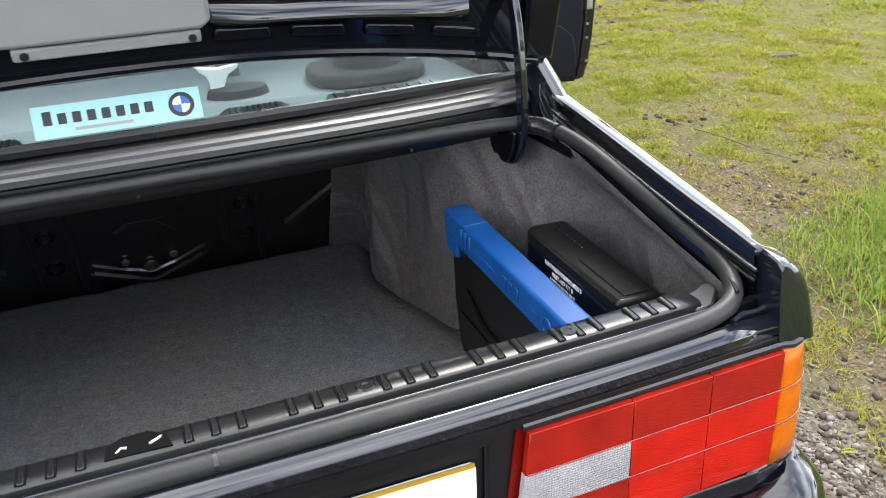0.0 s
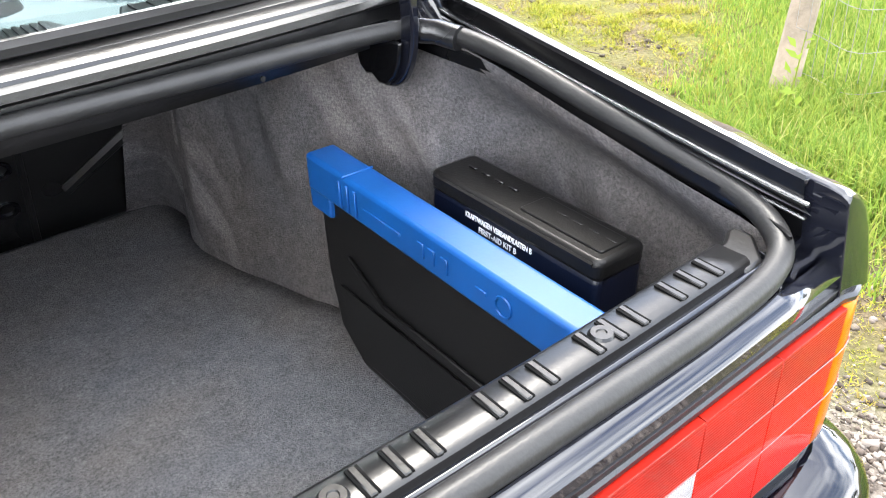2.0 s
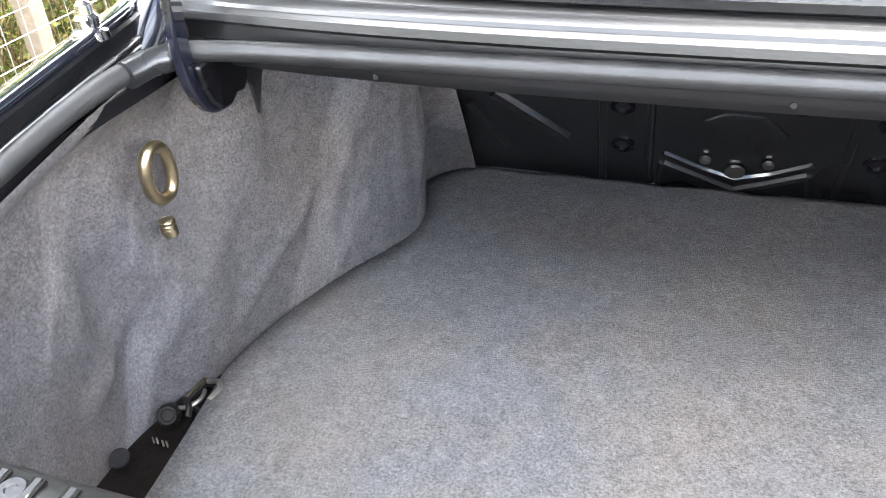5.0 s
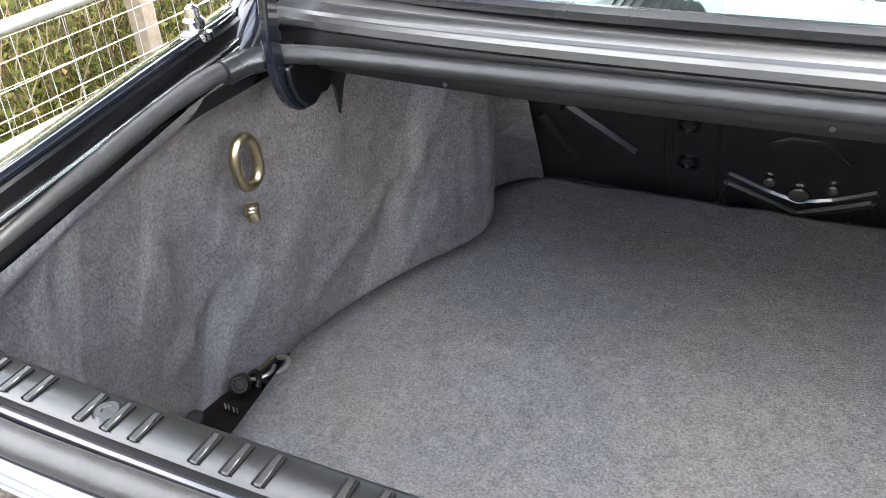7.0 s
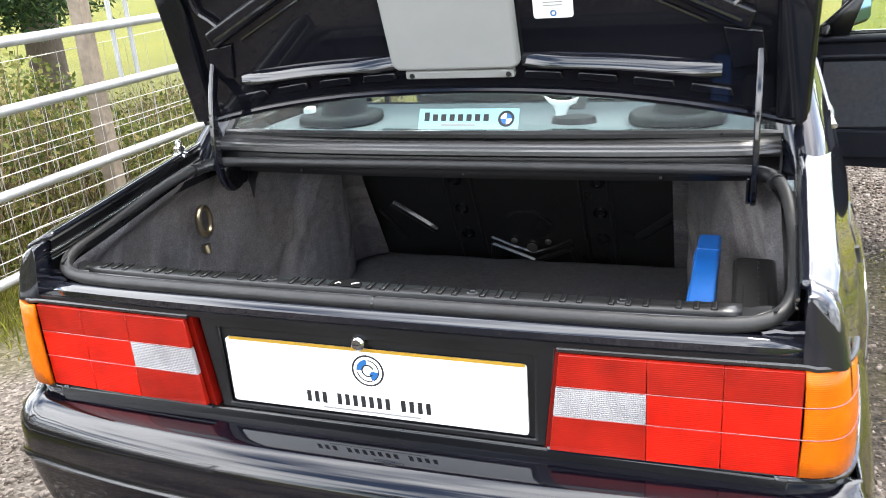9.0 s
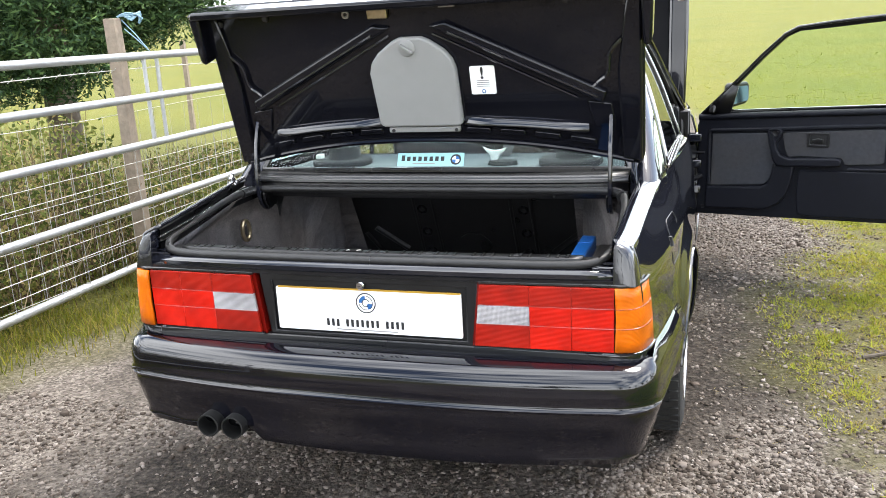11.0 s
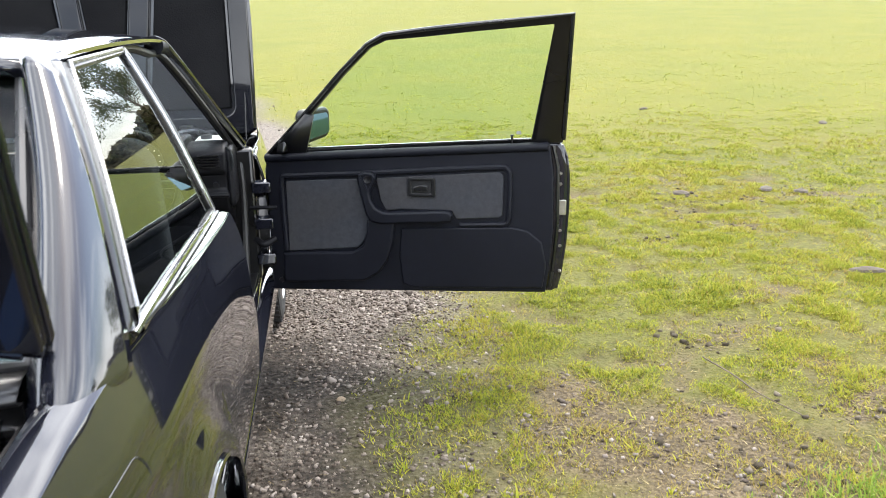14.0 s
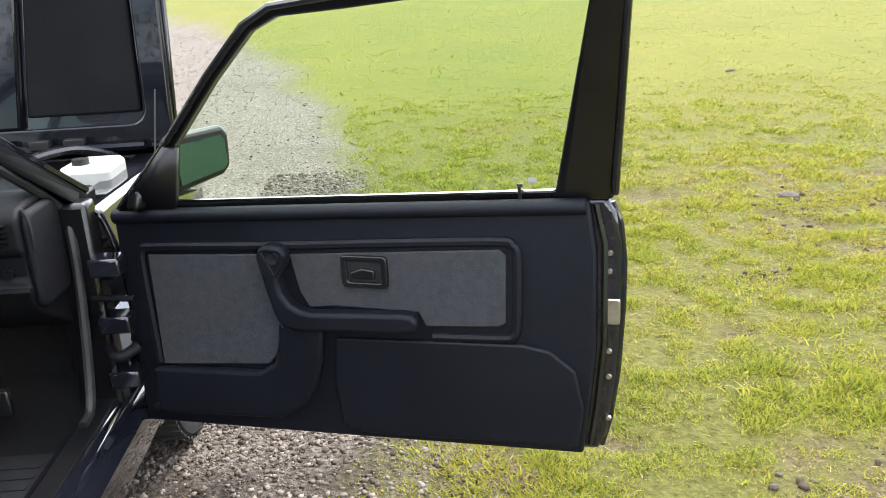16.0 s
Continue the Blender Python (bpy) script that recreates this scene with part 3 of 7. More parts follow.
def leaf_cloud(name, centres, length, width, mat, droop=0.0, parent=None):
    """Many small pointed leaves: a rhombus each, bent along its rib."""
    k = len(centres)
    d = rng.normal(size=(k, 3))
    d[:, 2] = d[:, 2] * (1 - droop) - droop
    d /= np.linalg.norm(d, axis=1)[:, None]
    u = np.cross(d, rng.normal(size=(k, 3)))
    u /= np.linalg.norm(u, axis=1)[:, None]
    ln = length * rng.uniform(0.6, 1.4, (k, 1))
    wd = width * rng.uniform(0.7, 1.3, (k, 1))
    nn = np.cross(d, u)
    a, b = centres - d * ln / 2, centres + d * ln / 2
    l, r = centres + u * wd / 2 + nn * wd * 0.25, centres - u * wd / 2 + nn * wd * 0.25
    verts = np.stack([a, l, b, r], 1).reshape(-1, 3)
    i = np.arange(k)[:, None] * 4
    ob = new(name, mesh_from(name, verts, i + np.array([[0, 1, 2, 3]]), mat))
    if parent:
        ob.parent = parent
        ob.matrix_parent_inverse = parent.matrix_world.inverted()
    return ob


def stems(name, bases, tops, radius, mat, sag=0.1):
    """Thin three-sided bent stems."""
    k = len(bases)
    mid = (bases + tops) / 2 + rng.normal(size=(k, 3)) * sag
    rad = radius * rng.uniform(0.5, 1.5, (k, 1))
    verts, faces = [], []
    for j, (p, f) in enumerate(((bases, 1.0), (mid, 0.8), (tops, 0.3))):
        for a in (0, 2.1, 4.2):
            verts.append(p + np.array([math.cos(a), math.sin(a), 0.0]) * rad * f)
    verts = np.stack(verts, 1).reshape(-1, 3)
    quads = np.array([[j * 3 + q, j * 3 + (q + 1) % 3, j * 3 + 3 + (q + 1) % 3, j * 3 + 3 + q] for j in (0, 1) for q in range(3)])
    faces = (np.arange(k)[:, None, None] * 9 + quads[None]).reshape(-1, 4)
    return new(name, mesh_from(name, verts, faces, mat))


def broad_tree(name, x, y, height, spread, seed, count=5200):
    """A trunk with limbs and a crown of leaf clumps with gaps."""
    z0 = float(rise(x, y))
    t = thing(name, pose(x, y, z0), "far broadleaved tree in thin spring leaf, mostly unseen, added for reflections", "tree", group="far trees")
    rnd = random.Random(seed)
    bm = tube([(x, y, z0 - 0.3), (x + 0.1, y, z0 + height * 0.25), (x - 0.1, y + 0.1, z0 + height * 0.6), (x, y, z0 + height * 0.9)], [0.05 * spread, 0.04 * spread, 0.022 * spread, 0.006 * spread], 8)
    tips = []
    for i in range(12):
        a, h = rnd.uniform(0, 6.28), rnd.uniform(0.28, 0.8)
        r = spread * rnd.uniform(0.45, 0.9) * (1.15 - h * 0.6)
        tip = (x + r * math.cos(a), y + r * math.sin(a), z0 + height * min(1, h + 0.22))
        tube([(x, y, z0 + height * h), ((x + tip[0]) / 2, (y + tip[1]) / 2, z0 + height * (h + 0.07)), tip], [0.016 * spread, 0.010 * spread, 0.003 * spread], 5, bm=bm)
        tips.append(tip)
    part("trunk", bm, BARK, t)
    clumps = []
    for tip in tips:
        for _ in range(7):
            clumps.append(np.array(tip) + np.array([rnd.gauss(0, 0.22), rnd.gauss(0, 0.22), rnd.gauss(0, 0.16)]) * spread)
    clumps = np.array(clumps)
    pts = clumps[rng.integers(0, len(clumps), count)] + rng.normal(size=(count, 3)) * spread * 0.085
    leaf_cloud("crown", pts, 0.055 * spread, 0.040 * spread, BROADLEAF, 0.1, t)
    return t


tree_a = broad_tree("tree", 46, 136, 15, 6.5, 1)
tree_b = broad_tree("tree", 88, 62, 13, 6.0, 2)
for k, (x, y, f) in enumerate(((12, 140, 1.1), (24, 142, 0.9), (34, 133, 0.8), (60, 140, 1.0), (72, 130, 1.2), (84, 128, 0.9), (98, 118, 1.1), (-8, 150, 1.0), (-22, 145, 1.1), (-40, 130, 0.9))):
    copy_thing(tree_a if k % 2 else tree_b, pose(x, y, float(rise(x, y)), 0, 0, 37 * k) @ Matrix.Scale(1.0, 4))
# unseen trees beside and behind, added for reflections in paint and glass
for k, (x, y) in enumerate(((80, 30), (84, 8), (76, -14), (70, -38), (90, 46), (60, -60), (30, -70), (5, -62), (-20, -58))):
    copy_thing(tree_b if k % 2 else tree_a, pose(x, y, float(rise(x, y)), 0, 0, 53 * k))

# dark conifer overhanging the gate
con = thing("conifer_tree", pose(-5.0, 4.6, 0), "dense dark green conifer with drooping sprays behind the gate", "tree")
part("trunk", tube([(-5.0, 4.6, -0.2), (-5.0, 4.6, 3.5), (-5.0, 4.6, 8.0)], [0.16, 0.12, 0.03], 10), BARK, con)
cc = []
for i in range(2900):
    h = rng.uniform(0.85, 7.6) if i % 3 == 0 else rng.uniform(0.85, 3.9)
    r = (2.05 - 0.2 * max(0, h - 1.5)) * math.sqrt(rng.uniform(0.35, 1)) * (0.75 + 0.3 * rng.uniform())
    a = rng.uniform(0, 6.28)
    tip = np.array([-5.0 + r * math.cos(a), 4.6 + r * math.sin(a), h - 0.12 * r])
    # the skirt is lifted on the meadow side, over the fence
    out = tip[0] + 0.72 * (tip[1] - 5.0)
    if tip[2] > 1.05 + 0.5 * max(0, out + 5.0):
        cc.append(tip + rng.normal(size=(125, 3)) * np.array([0.15, 0.15, 0.07]))
leaf_cloud("crown", np.concatenate(cc), 0.064, 0.019, CONIFER, 0.35, con)

# bramble and dead growth along the fence
k = 5200
bx = rng.uniform(-4.6, -2.52, k)
by = rng.uniform(-4.0, 8.5, k)
hh = np.clip(1.15 - 0.20 * np.maximum(0, by - 1.8), 0.25, 1.15) * rng.uniform(0.4, 1.0, k) * (0.75 + 0.25 * np.sin(by * 2.3 + bx))
b0 = np.stack([bx, by, np.zeros(k)], 1)
b1 = b0 + np.stack([rng.normal(size=k) * 0.18, rng.normal(size=k) * 0.18, hh], 1)
tagged(stems("dead_stems", b0, b1, 0.0045, DRYSTEM, 0.08), "tangle of dry bramble stems behind the gate", "undergrowth", kind="stuff")
k = 120000
bx = -2.50 - np.abs(rng.normal(size=k)) * 0.75
by = rng.uniform(-4.0, 8.5, k)
top = np.clip(1.10 - 0.20 * np.maximum(0, by - 1.8), 0.22, 1.1) * (0.75 + 0.25 * np.sin(by * 2.3 + bx))
lumps = np.fromiter((noise.noise((a * 2.1, b * 2.1, 4.0)) for a, b in zip(bx, by)), float, k)
keep = rng.uniform(size=k) < 0.55 + 1.1 * lumps
bz = top * rng.uniform(0.02, 1.0, k) ** 1.1
tagged(leaf_cloud("bramble_bush", np.stack([bx, by, bz], 1)[keep], 0.036, 0.022, BRAMBLE, 0.1), "low bramble and weeds growing behind the gate", "undergrowth", kind="stuff")

# scrub added on the far bank of the pond so that the water reflects brown
k = 17000
bx, by = rng.uniform(-30, 120, k), 119 + 5 * rng.uniform(size=k)
bz = rise(bx, by) + (2.6 + 1.2 * np.sin(bx * 0.37) + 0.8 * np.sin(bx * 0.93 + 1)) * rng.uniform(size=k) ** 0.8
SCRUB = island_material("brown_bank_scrub", [(0.0, (0.036, 0.03, 0.015)), (0.5, (0.084, 0.069, 0.033)), (0.8, (0.096, 0.102, 0.036)), (1.0, (0.18, 0.156, 0.096))], glow=0.2)
tagged(leaf_cloud("bank_scrub", np.stack([bx, by, bz], 1), 1.3, 0.9, SCRUB, 0.0), "brown and olive scrub added on the pond's far bank for its reflection", "scrub", kind="stuff")

# ---- the car: a black two-door saloon, tail at y = 0, nose towards +y ----
car = thing("car", pose(0, 1.9, 0), "glossy black two-door saloon car with boot, bonnet and door open", "car")
AXLE_R, AXLE_F, ARCH = 0.88, 3.44, 0.335


def half_width(y):
    return 0.822 - 0.080 * max(0, (1.1 - y) / 1.1) ** 2 - 0.07 * max(0, (y - 3.2) / 0.95) ** 2


def belt(y):
    """The height of the shoulder."""
    return 0.872 + 0.060 * ease(-0.1, 0.75, y) - 0.028 * ease(0.8, 1.9, y) - 0.030 * ease(1.9, 2.9, y) - 0.045 * ease(2.9, 4.2, y)


FLANK = [(-0.045, 0.0), (-0.015, 0.13), (-0.004, 0.33), (0.0, 0.5), (-0.003, 0.53), (-0.006, 0.56), (-0.010, 0.70), (-0.018, 1.0)]


def crease_x(y):
    """The sharp outer edge of the shoulder, which draws in towards the tail."""
    return float(np.interp(y, [-0.1, 0.1, 0.3, 0.55, 0.72, 0.85, 1.0, 1.3, 1.7, 2.4, 3.2, 4.2], [0.708, 0.716, 0.722, 0.732, 0.743, 0.755, 0.766, 0.777, 0.788, 0.788, 0.775, 0.705]))


def crease_z(y):
    return belt(y) - 0.020


def ridge_x(y):
    """Where the shoulder ends inwards: a near-straight edge beside the boot, then the window line."""
    return lerp(0.660 + 0.03 * y, min(crease_x(y) - 0.004, 0.752), ease(0.56, 0.80, y))


def flank_x(y, z, z_low=0.22):
    zc, w = crease_z(y), half_width(y)
    if z > zc:
        t = min(1, (z - zc) / (belt(y) - zc))
        return lerp(crease_x(y), ridge_x(y), 0.10 * t + 0.90 * t ** 1.6)
    g = min(1, max(0, (z - z_low) / (zc - z_low)))
    k = next(q for q in range(len(FLANK) - 1) if g <= FLANK[q + 1][1] + 1e-9)
    (d0, f0), (d1, f1) = FLANK[k], FLANK[k + 1]
    x = w + lerp(d0, d1, (g - f0) / (f1 - f0))
    x -= (w - 0.018 - crease_x(y)) * ease(0.76, 1.16, g) / ease(0.76, 1.16, 1.0) if g > 0.76 else 0
    for a in (AXLE_R, AXLE_F):
        r = math.hypot(y - a, z - 0.30)
        x += 0.024 * ease(ARCH + 0.115, ARCH + 0.03, r)
    return x


def side_rows(s, y0, y1, count, arch):
    """Outer skin of one flank between two stations, with a flared wheel arch."""
    out = []
    for i in range(count + 1):
        y = lerp(y0, y1, i / count)
        lo = 0.345 if arch == AXLE_R and y < arch else 0.22
        if abs(y - arch) < ARCH:
            lo = max(lo, 0.30 + math.sqrt(ARCH ** 2 - (y - arch) ** 2))
        hi = belt(y)
        if 1.76 < y < 2.2:
            t = (y - 1.76) / 0.24
            hi = min(hi, 0.905 - 0.05 * t - 0.45 * t ** 3)
        mid = min(hi - 0.004, crease_z(y))
        row = []
        for j in range(31):
            if j < 22:
                z = lo + (1 - (1 - j / 22) ** 1.3) * (mid - lo)
            elif j < 26:
                z = mid + (j - 22) * 0.0006
            else:
                z = lerp(mid + 0.0024, hi, (j - 26) / 4)
            row.append((s * flank_x(y, z), y, z))
        out.append(row)
    return out


for s in (1, -1):
    thick(part("quarter_panel", sheet(side_rows(s, 0.045, 2.0, 100, AXLE_R)), PAINT, car), 0.010, -s)
    thick(part("front_wing", sheet(side_rows(s, 2.95, 4.08, 50, AXLE_F)), PAINT, car), 0.010, -s)
    for a in (AXLE_R, AXLE_F):
        pts = [(s * (flank_x(a + ARCH * math.cos(q), 0.30 + ARCH * math.sin(q)) + 0.001), a + ARCH * math.cos(q), 0.30 + ARCH * math.sin(q)) for q in (radians(-12 + 184 * i / 32) for i in range(33))]
        part("arch_lip", tube(pts, 0.006, 6), PAINT, car)
        well = [[(s * x, a + (ARCH + 0.004) * math.cos(q), 0.30 + (ARCH + 0.004) * math.sin(q)) for q in (radians(-10 + 182 * i / 20) for i in range(21))] for x in (0.745, 0.79)]
        part("wheel_well", sheet(well), BODY_DARK, car)
    sill = [(s * 0.66, 0.24), (s * 0.79, 0.215), (s * 0.812, 0.26), (s * 0.812, 0.335), (s * 0.79, 0.362), (s * 0.765, 0.368), (s * 0.755, 0.385), (s * 0.70, 0.385), (s * 0.66, 0.36)]
    part("door_sill", slab(sill, -3.06, -1.20, Matrix(((1, 0, 0, 0), (0, 0, -1, 0), (0, 1, 0, 0), (0, 0, 0, 1)))), PAINT, car, bevel=0.006)
    part("sill_tread", boxed((min(s * 0.70, s * 0.75), 1.86, 0.385), (max(s * 0.70, s * 0.75), 2.92, 0.391)), PLASTIC, car, bevel=0.002)
    # raised tail of the wing above the lamp, closed towards the rear
    cap = bmesh.new()
    rows = []
    for y, k in ((0.05, 0.0), (0.028, 0.002), (0.016, 0.006), (0.010, 0.011), (0.008, 0.017)):
        rows.append([(s * (flank_x(0.05, z) - k), y, z) for z in (0.770, 0.79, 0.81, 0.83, 0.85, 0.862, 0.870)] + [(s * (0.672 - k * 0.2), y, 0.8755 - 0.6 * k), (s * 0.667, y, 0.873 - 0.6 * k), (s * 0.666, y, 0.85), (s * 0.666, y, 0.805), (s * 0.666, y, 0.770)])
    sheet(rows, cap, closed=True)
    cap.faces.new([v for v in cap.verts if abs(v.co.y - 0.008) < 1e-6])
    part("wing_tail", cap, PAINT, car, bevel=0.003)
    # inner wall of the wing down to the boot gutter
    top = []
    for i in range(29):
        y = lerp(0.045, 0.62, i / 28)
        o, zt = ridge_x(y), belt(y)
        xi = min(o - 0.003, float(np.interp(y, [0.045, 0.105, 0.18, 0.30, 0.44, 0.53, 0.62], [0.640, 0.664, 0.672, 0.672, 0.663, 0.645, 0.630])))
        drop = min(0.062, zt - 0.806)
        prof = [(o, zt), (o - 0.003, zt - 0.003), (o - 0.002, zt - 0.020), (o - 0.006, zt - 0.022), (o - 0.006, zt - 0.026), (o - 0.003, zt - 0.027), (o - 0.007, zt - 0.030), (o - 0.002, zt - 0.032), (o - 0.001, zt - drop), (xi, zt - drop), (xi - 0.008, zt - drop + 0.002), (xi - 0.010, zt - drop + 0.022), (xi - 0.014, zt - drop + 0.022), (xi - 0.014, zt - drop + 0.010)]
        top.append([(s * x, y, z) for x, z in prof])
    gutter = part("boot_gutter", sheet(top), BODY_DARK, car)
    # bright metal beads draw the two pale highlights along the black gutter
    for dx, dz, rad in ((0.005, 0.023, 0.0026), (0.006, 0.036, 0.0022)):
        part("gutter_bead", tube([(s * (ridge_x(y) - dx), y, belt(y) - dz) for y in (lerp(0.05, 0.60, i / 14) for i in range(15))], rad, 8), BRIGHT, gutter)


# ---- roof, pillars and glass ----
def roof_edge(y):
    return 0.575 - 0.015 * ease(2.0, 2.5, y) - 0.015 * ease(1.5, 1.1, y)


roof = []
for i in range(17):
    y = lerp(1.10, 2.46, i / 16)
    e, top = roof_edge(y), 1.378 - 0.030 * ((y - 1.78) / 0.68) ** 2
    roof.append([(e * u, y, top - 0.042 * abs(u) ** 2.6) for u in (k / 10 - 1 for k in range(21))])
thick(part("roof", sheet(roof), PAINT, car), 0.02, 0)
W_LOW = [(-0.645, 0.672, 0.947), (-0.33, 0.638, 0.951), (0, 0.628, 0.952), (0.33, 0.638, 0.951), (0.645, 0.672, 0.947)]
W_TOP = [(-0.54, 1.15, 1.318), (-0.27, 1.125, 1.340), (0, 1.115, 1.346), (0.27, 1.125, 1.340), (0.54, 1.15, 1.318)]


def glass_between(low, top, steps=10, bulge=0.02):
    a, b = smooth_path(low, 4), smooth_path(top, 4)
    rows = []
    for i in range(steps + 1):
        t = i / steps
        rows.append([p.lerp(q, t) + Vector((0, 0, bulge * 4 * t * (1 - t))) for p, q in zip(a, b)])
    return rows


w_rows = glass_between(W_LOW, W_TOP)
rear_window = part("rear_window", sheet(w_rows), TINTGLASS, car, "tinted rear window with a dealer sticker")
rear_window.visible_shadow = False
part("window_seal", tube([r for r in w_rows[0]] + [row[-1] for row in w_rows[1:]] + w_rows[-1][::-1][1:] + [row[0] for row in w_rows[::-1][1:-1]], 0.011, 8, closed=True), RUBBER, rear_window)
part("heater_wire", tube([r + Vector((0, -0.001, 0.002)) for r in w_rows[2]], 0.0007, 4), STEEL, rear_window)
for row in (3, 4, 5, 6):
    part("heater_wire", tube([r + Vector((0, -0.001, 0.002)) for r in w_rows[row]], 0.0007, 4), STEEL, rear_window)
for s in (1, -1):
    # sail panel from the shoulder to the roof, between rear window and side window
    a = smooth_path([(s * 0.655, 0.615, 0.880), (s * 0.650, 0.672, 0.947), (s * 0.608, 0.90, 1.13), (s * 0.546, 1.14, 1.325)], 5)
    a2 = smooth_path([(s * 0.690, 0.560, 0.885), (s * 0.684, 0.625, 0.940), (s * 0.636, 0.880, 1.148), (s * 0.566, 1.09, 1.340)], 5)
    o = smooth_path([(s * 0.722, 0.610, 0.890), (s * 0.716, 0.665, 0.942), (s * 0.662, 0.895, 1.145), (s * 0.584, 1.075, 1.337)], 5)
    c = smooth_path([(s * 0.748, 0.740, 0.892), (s * 0.746, 0.775, 0.924), (s * 0.680, 0.940, 1.135), (s * 0.599, 1.090, 1.326)], 5)
    cols = [smooth_path([a[i], a2[i], o[i], c[i]], 5) for i in range(len(a))]
    thick(part("rear_pillar", sheet(cols), PAINT, car), 0.014, 0)
    b = smooth_path([(s * 0.750, 1.745, 0.906), (s * 0.668, 1.735, 1.13), (s * 0.580, 1.715, 1.322)], 5)
    ch = smooth_path([(s * 0.748, 0.842, 0.926), (s * 0.682, 1.015, 1.13), (s * 0.600, 1.195, 1.316)], 5)
    band = smooth_path([(s * 0.745, 0.772, 0.920), (s * 0.679, 0.942, 1.135), (s * 0.598, 1.092, 1.324)], 5)
    thick(part("window_surround", sheet([[p, p.lerp(q, 0.5) + Vector((s * 0.004, 0, 0)), q] for p, q in zip(band, ch)]), BODY_DARK, car, "black trim behind the side window"), 0.008, 0)
    quarter = part("side_window", sheet([[p.lerp(r, t) for t in (0, .25, .5, .75, 1)] for p, r in zip(ch, b)]), SIDEGLASS, car, "tinted rear side window")
    quarter.visible_shadow = False
    loop = [p + Vector((s * 0.006, 0, 0)) for p in ch + b[::-1]]
    part("window_frame", tube(loop, 0.0065, 8, closed=True), BRIGHT, quarter, "bright side window trim")
    part("rubber_lip", tube([p + Vector((-s * 0.002, 0.0, 0.0)).lerp(Vector((0, 0, 0)), 0) + (Vector((s * 0.66, 1.4, 1.12)) - p).normalized() * 0.014 for p in loop], 0.006, 6, closed=True), RUBBER, quarter)
    line = [0.80 + 0.96 * i / 16 for i in range(17)]
    part("belt_strip", tube([(s * 0.752, y, belt(y) + 0.003) for y in line], 0.0085, 8, squash=0.7), CHROME, car, "bright strip along the window line")
    part("belt_rubber", tube([(s * min(0.764, crease_x(y) - 0.002), y, belt(y) - 0.003) for y in line], 0.0055, 8), RUBBER, car)
    p2 = [p + Vector((0, 0.055, 0)) for p in b]
    thick(part("door_pillar", sheet([[p + Vector((s * 0.004, 0.012, 0)) for p in b], p2, [p + Vector((-s * 0.06, 0.055, 0)) for p in b]]), BODY_DARK, car), 0.012, 0)
    rail = smooth_path([(s * 0.606, 1.13, 1.286), (s * 0.594, 1.19, 1.328), (s * 0.582, 1.75, 1.338), (s * 0.57, 2.30, 1.325), (s * 0.585, 2.42, 1.285), (s * 0.64, 2.70, 1.125), (s * 0.728, 3.02, 0.90)], 6)
    part("drip_rail", tube(rail, 0.009, 6), PAINT, car)
    pil = smooth_path([(s * 0.70, 3.02, 0.885), (s * 0.622, 2.72, 1.105), (s * 0.560, 2.43, 1.285), (s * 0.552, 2.30, 1.312)], 6)
    part("front_pillar", tube(pil, 0.030, 10), VINYL, car)
    thick(part("pillar_cover", sheet([[Vector((s * 0.668, 2.985, 0.915)), Vector((s * 0.722, 2.985, 0.90)), Vector((s * 0.735, 2.93, 0.885))], [Vector((s * 0.612, 2.72, 1.112)), Vector((s * 0.640, 2.70, 1.118)), Vector((s * 0.632, 2.66, 1.098))], [Vector((s * 0.552, 2.43, 1.29)), Vector((s * 0.580, 2.42, 1.283)), Vector((s * 0.572, 2.40, 1.258))]]), VINYL, car), 0.006, 0)
    aper = smooth_path([(s * 0.70, 1.86, 0.40), (s * 0.72, 1.87, 0.88), (s * 0.56, 1.80, 1.285), (s * 0.545, 2.25, 1.29), (s * 0.575, 2.42, 1.245), (s * 0.69, 2.88, 0.92), (s * 0.72, 2.90, 0.80), (s * 0.715, 2.84, 0.44), (s * 0.715, 2.76, 0.395)], 6)
    part("door_seal", tube(aper, 0.012, 8), SEAL, car, "rubber seal round the door opening")
    # hinge post ahead of the door opening
    part("hinge_post", boxed((min(s * 0.66, s * 0.765), 2.90, 0.36), (max(s * 0.66, s * 0.765), 2.97, 0.895)), BODY_DARK, car, bevel=0.012)
    for z in (0.47, 0.73):
        part("door_hinge", boxed((min(s * 0.765, s * 0.80), 2.905, z - 0.03), (max(s * 0.765, s * 0.80), 2.95, z + 0.03)), PAINT_IN, car, bevel=0.006)
windscreen = part("windscreen", sheet(glass_between([(-0.68, 3.03, 0.89), (0, 3.17, 0.90), (0.68, 3.03, 0.89)], [(-0.54, 2.43, 1.30), (0, 2.50, 1.335), (0.54, 2.43, 1.30)])), SCREENGLASS, car)
windscreen.visible_shadow = False
part("head_lining", boxed((-0.53, 1.16, 1.30), (0.53, 2.40, 1.305)), GRILLE, car)


def across(profile, half, mat, name, parent=car, label="", bow=0.0, steps=16, curve=2.5):
    """A panel that runs across the car: profile points (y, z), bowed forwards towards its ends."""
    rows = []
    for i in range(steps + 1):
        u = 2 * i / steps - 1
        rows.append([(half * u, y + bow * abs(u) ** curve, z) for y, z in profile])
    return part(name, sheet(rows), mat, parent, label)


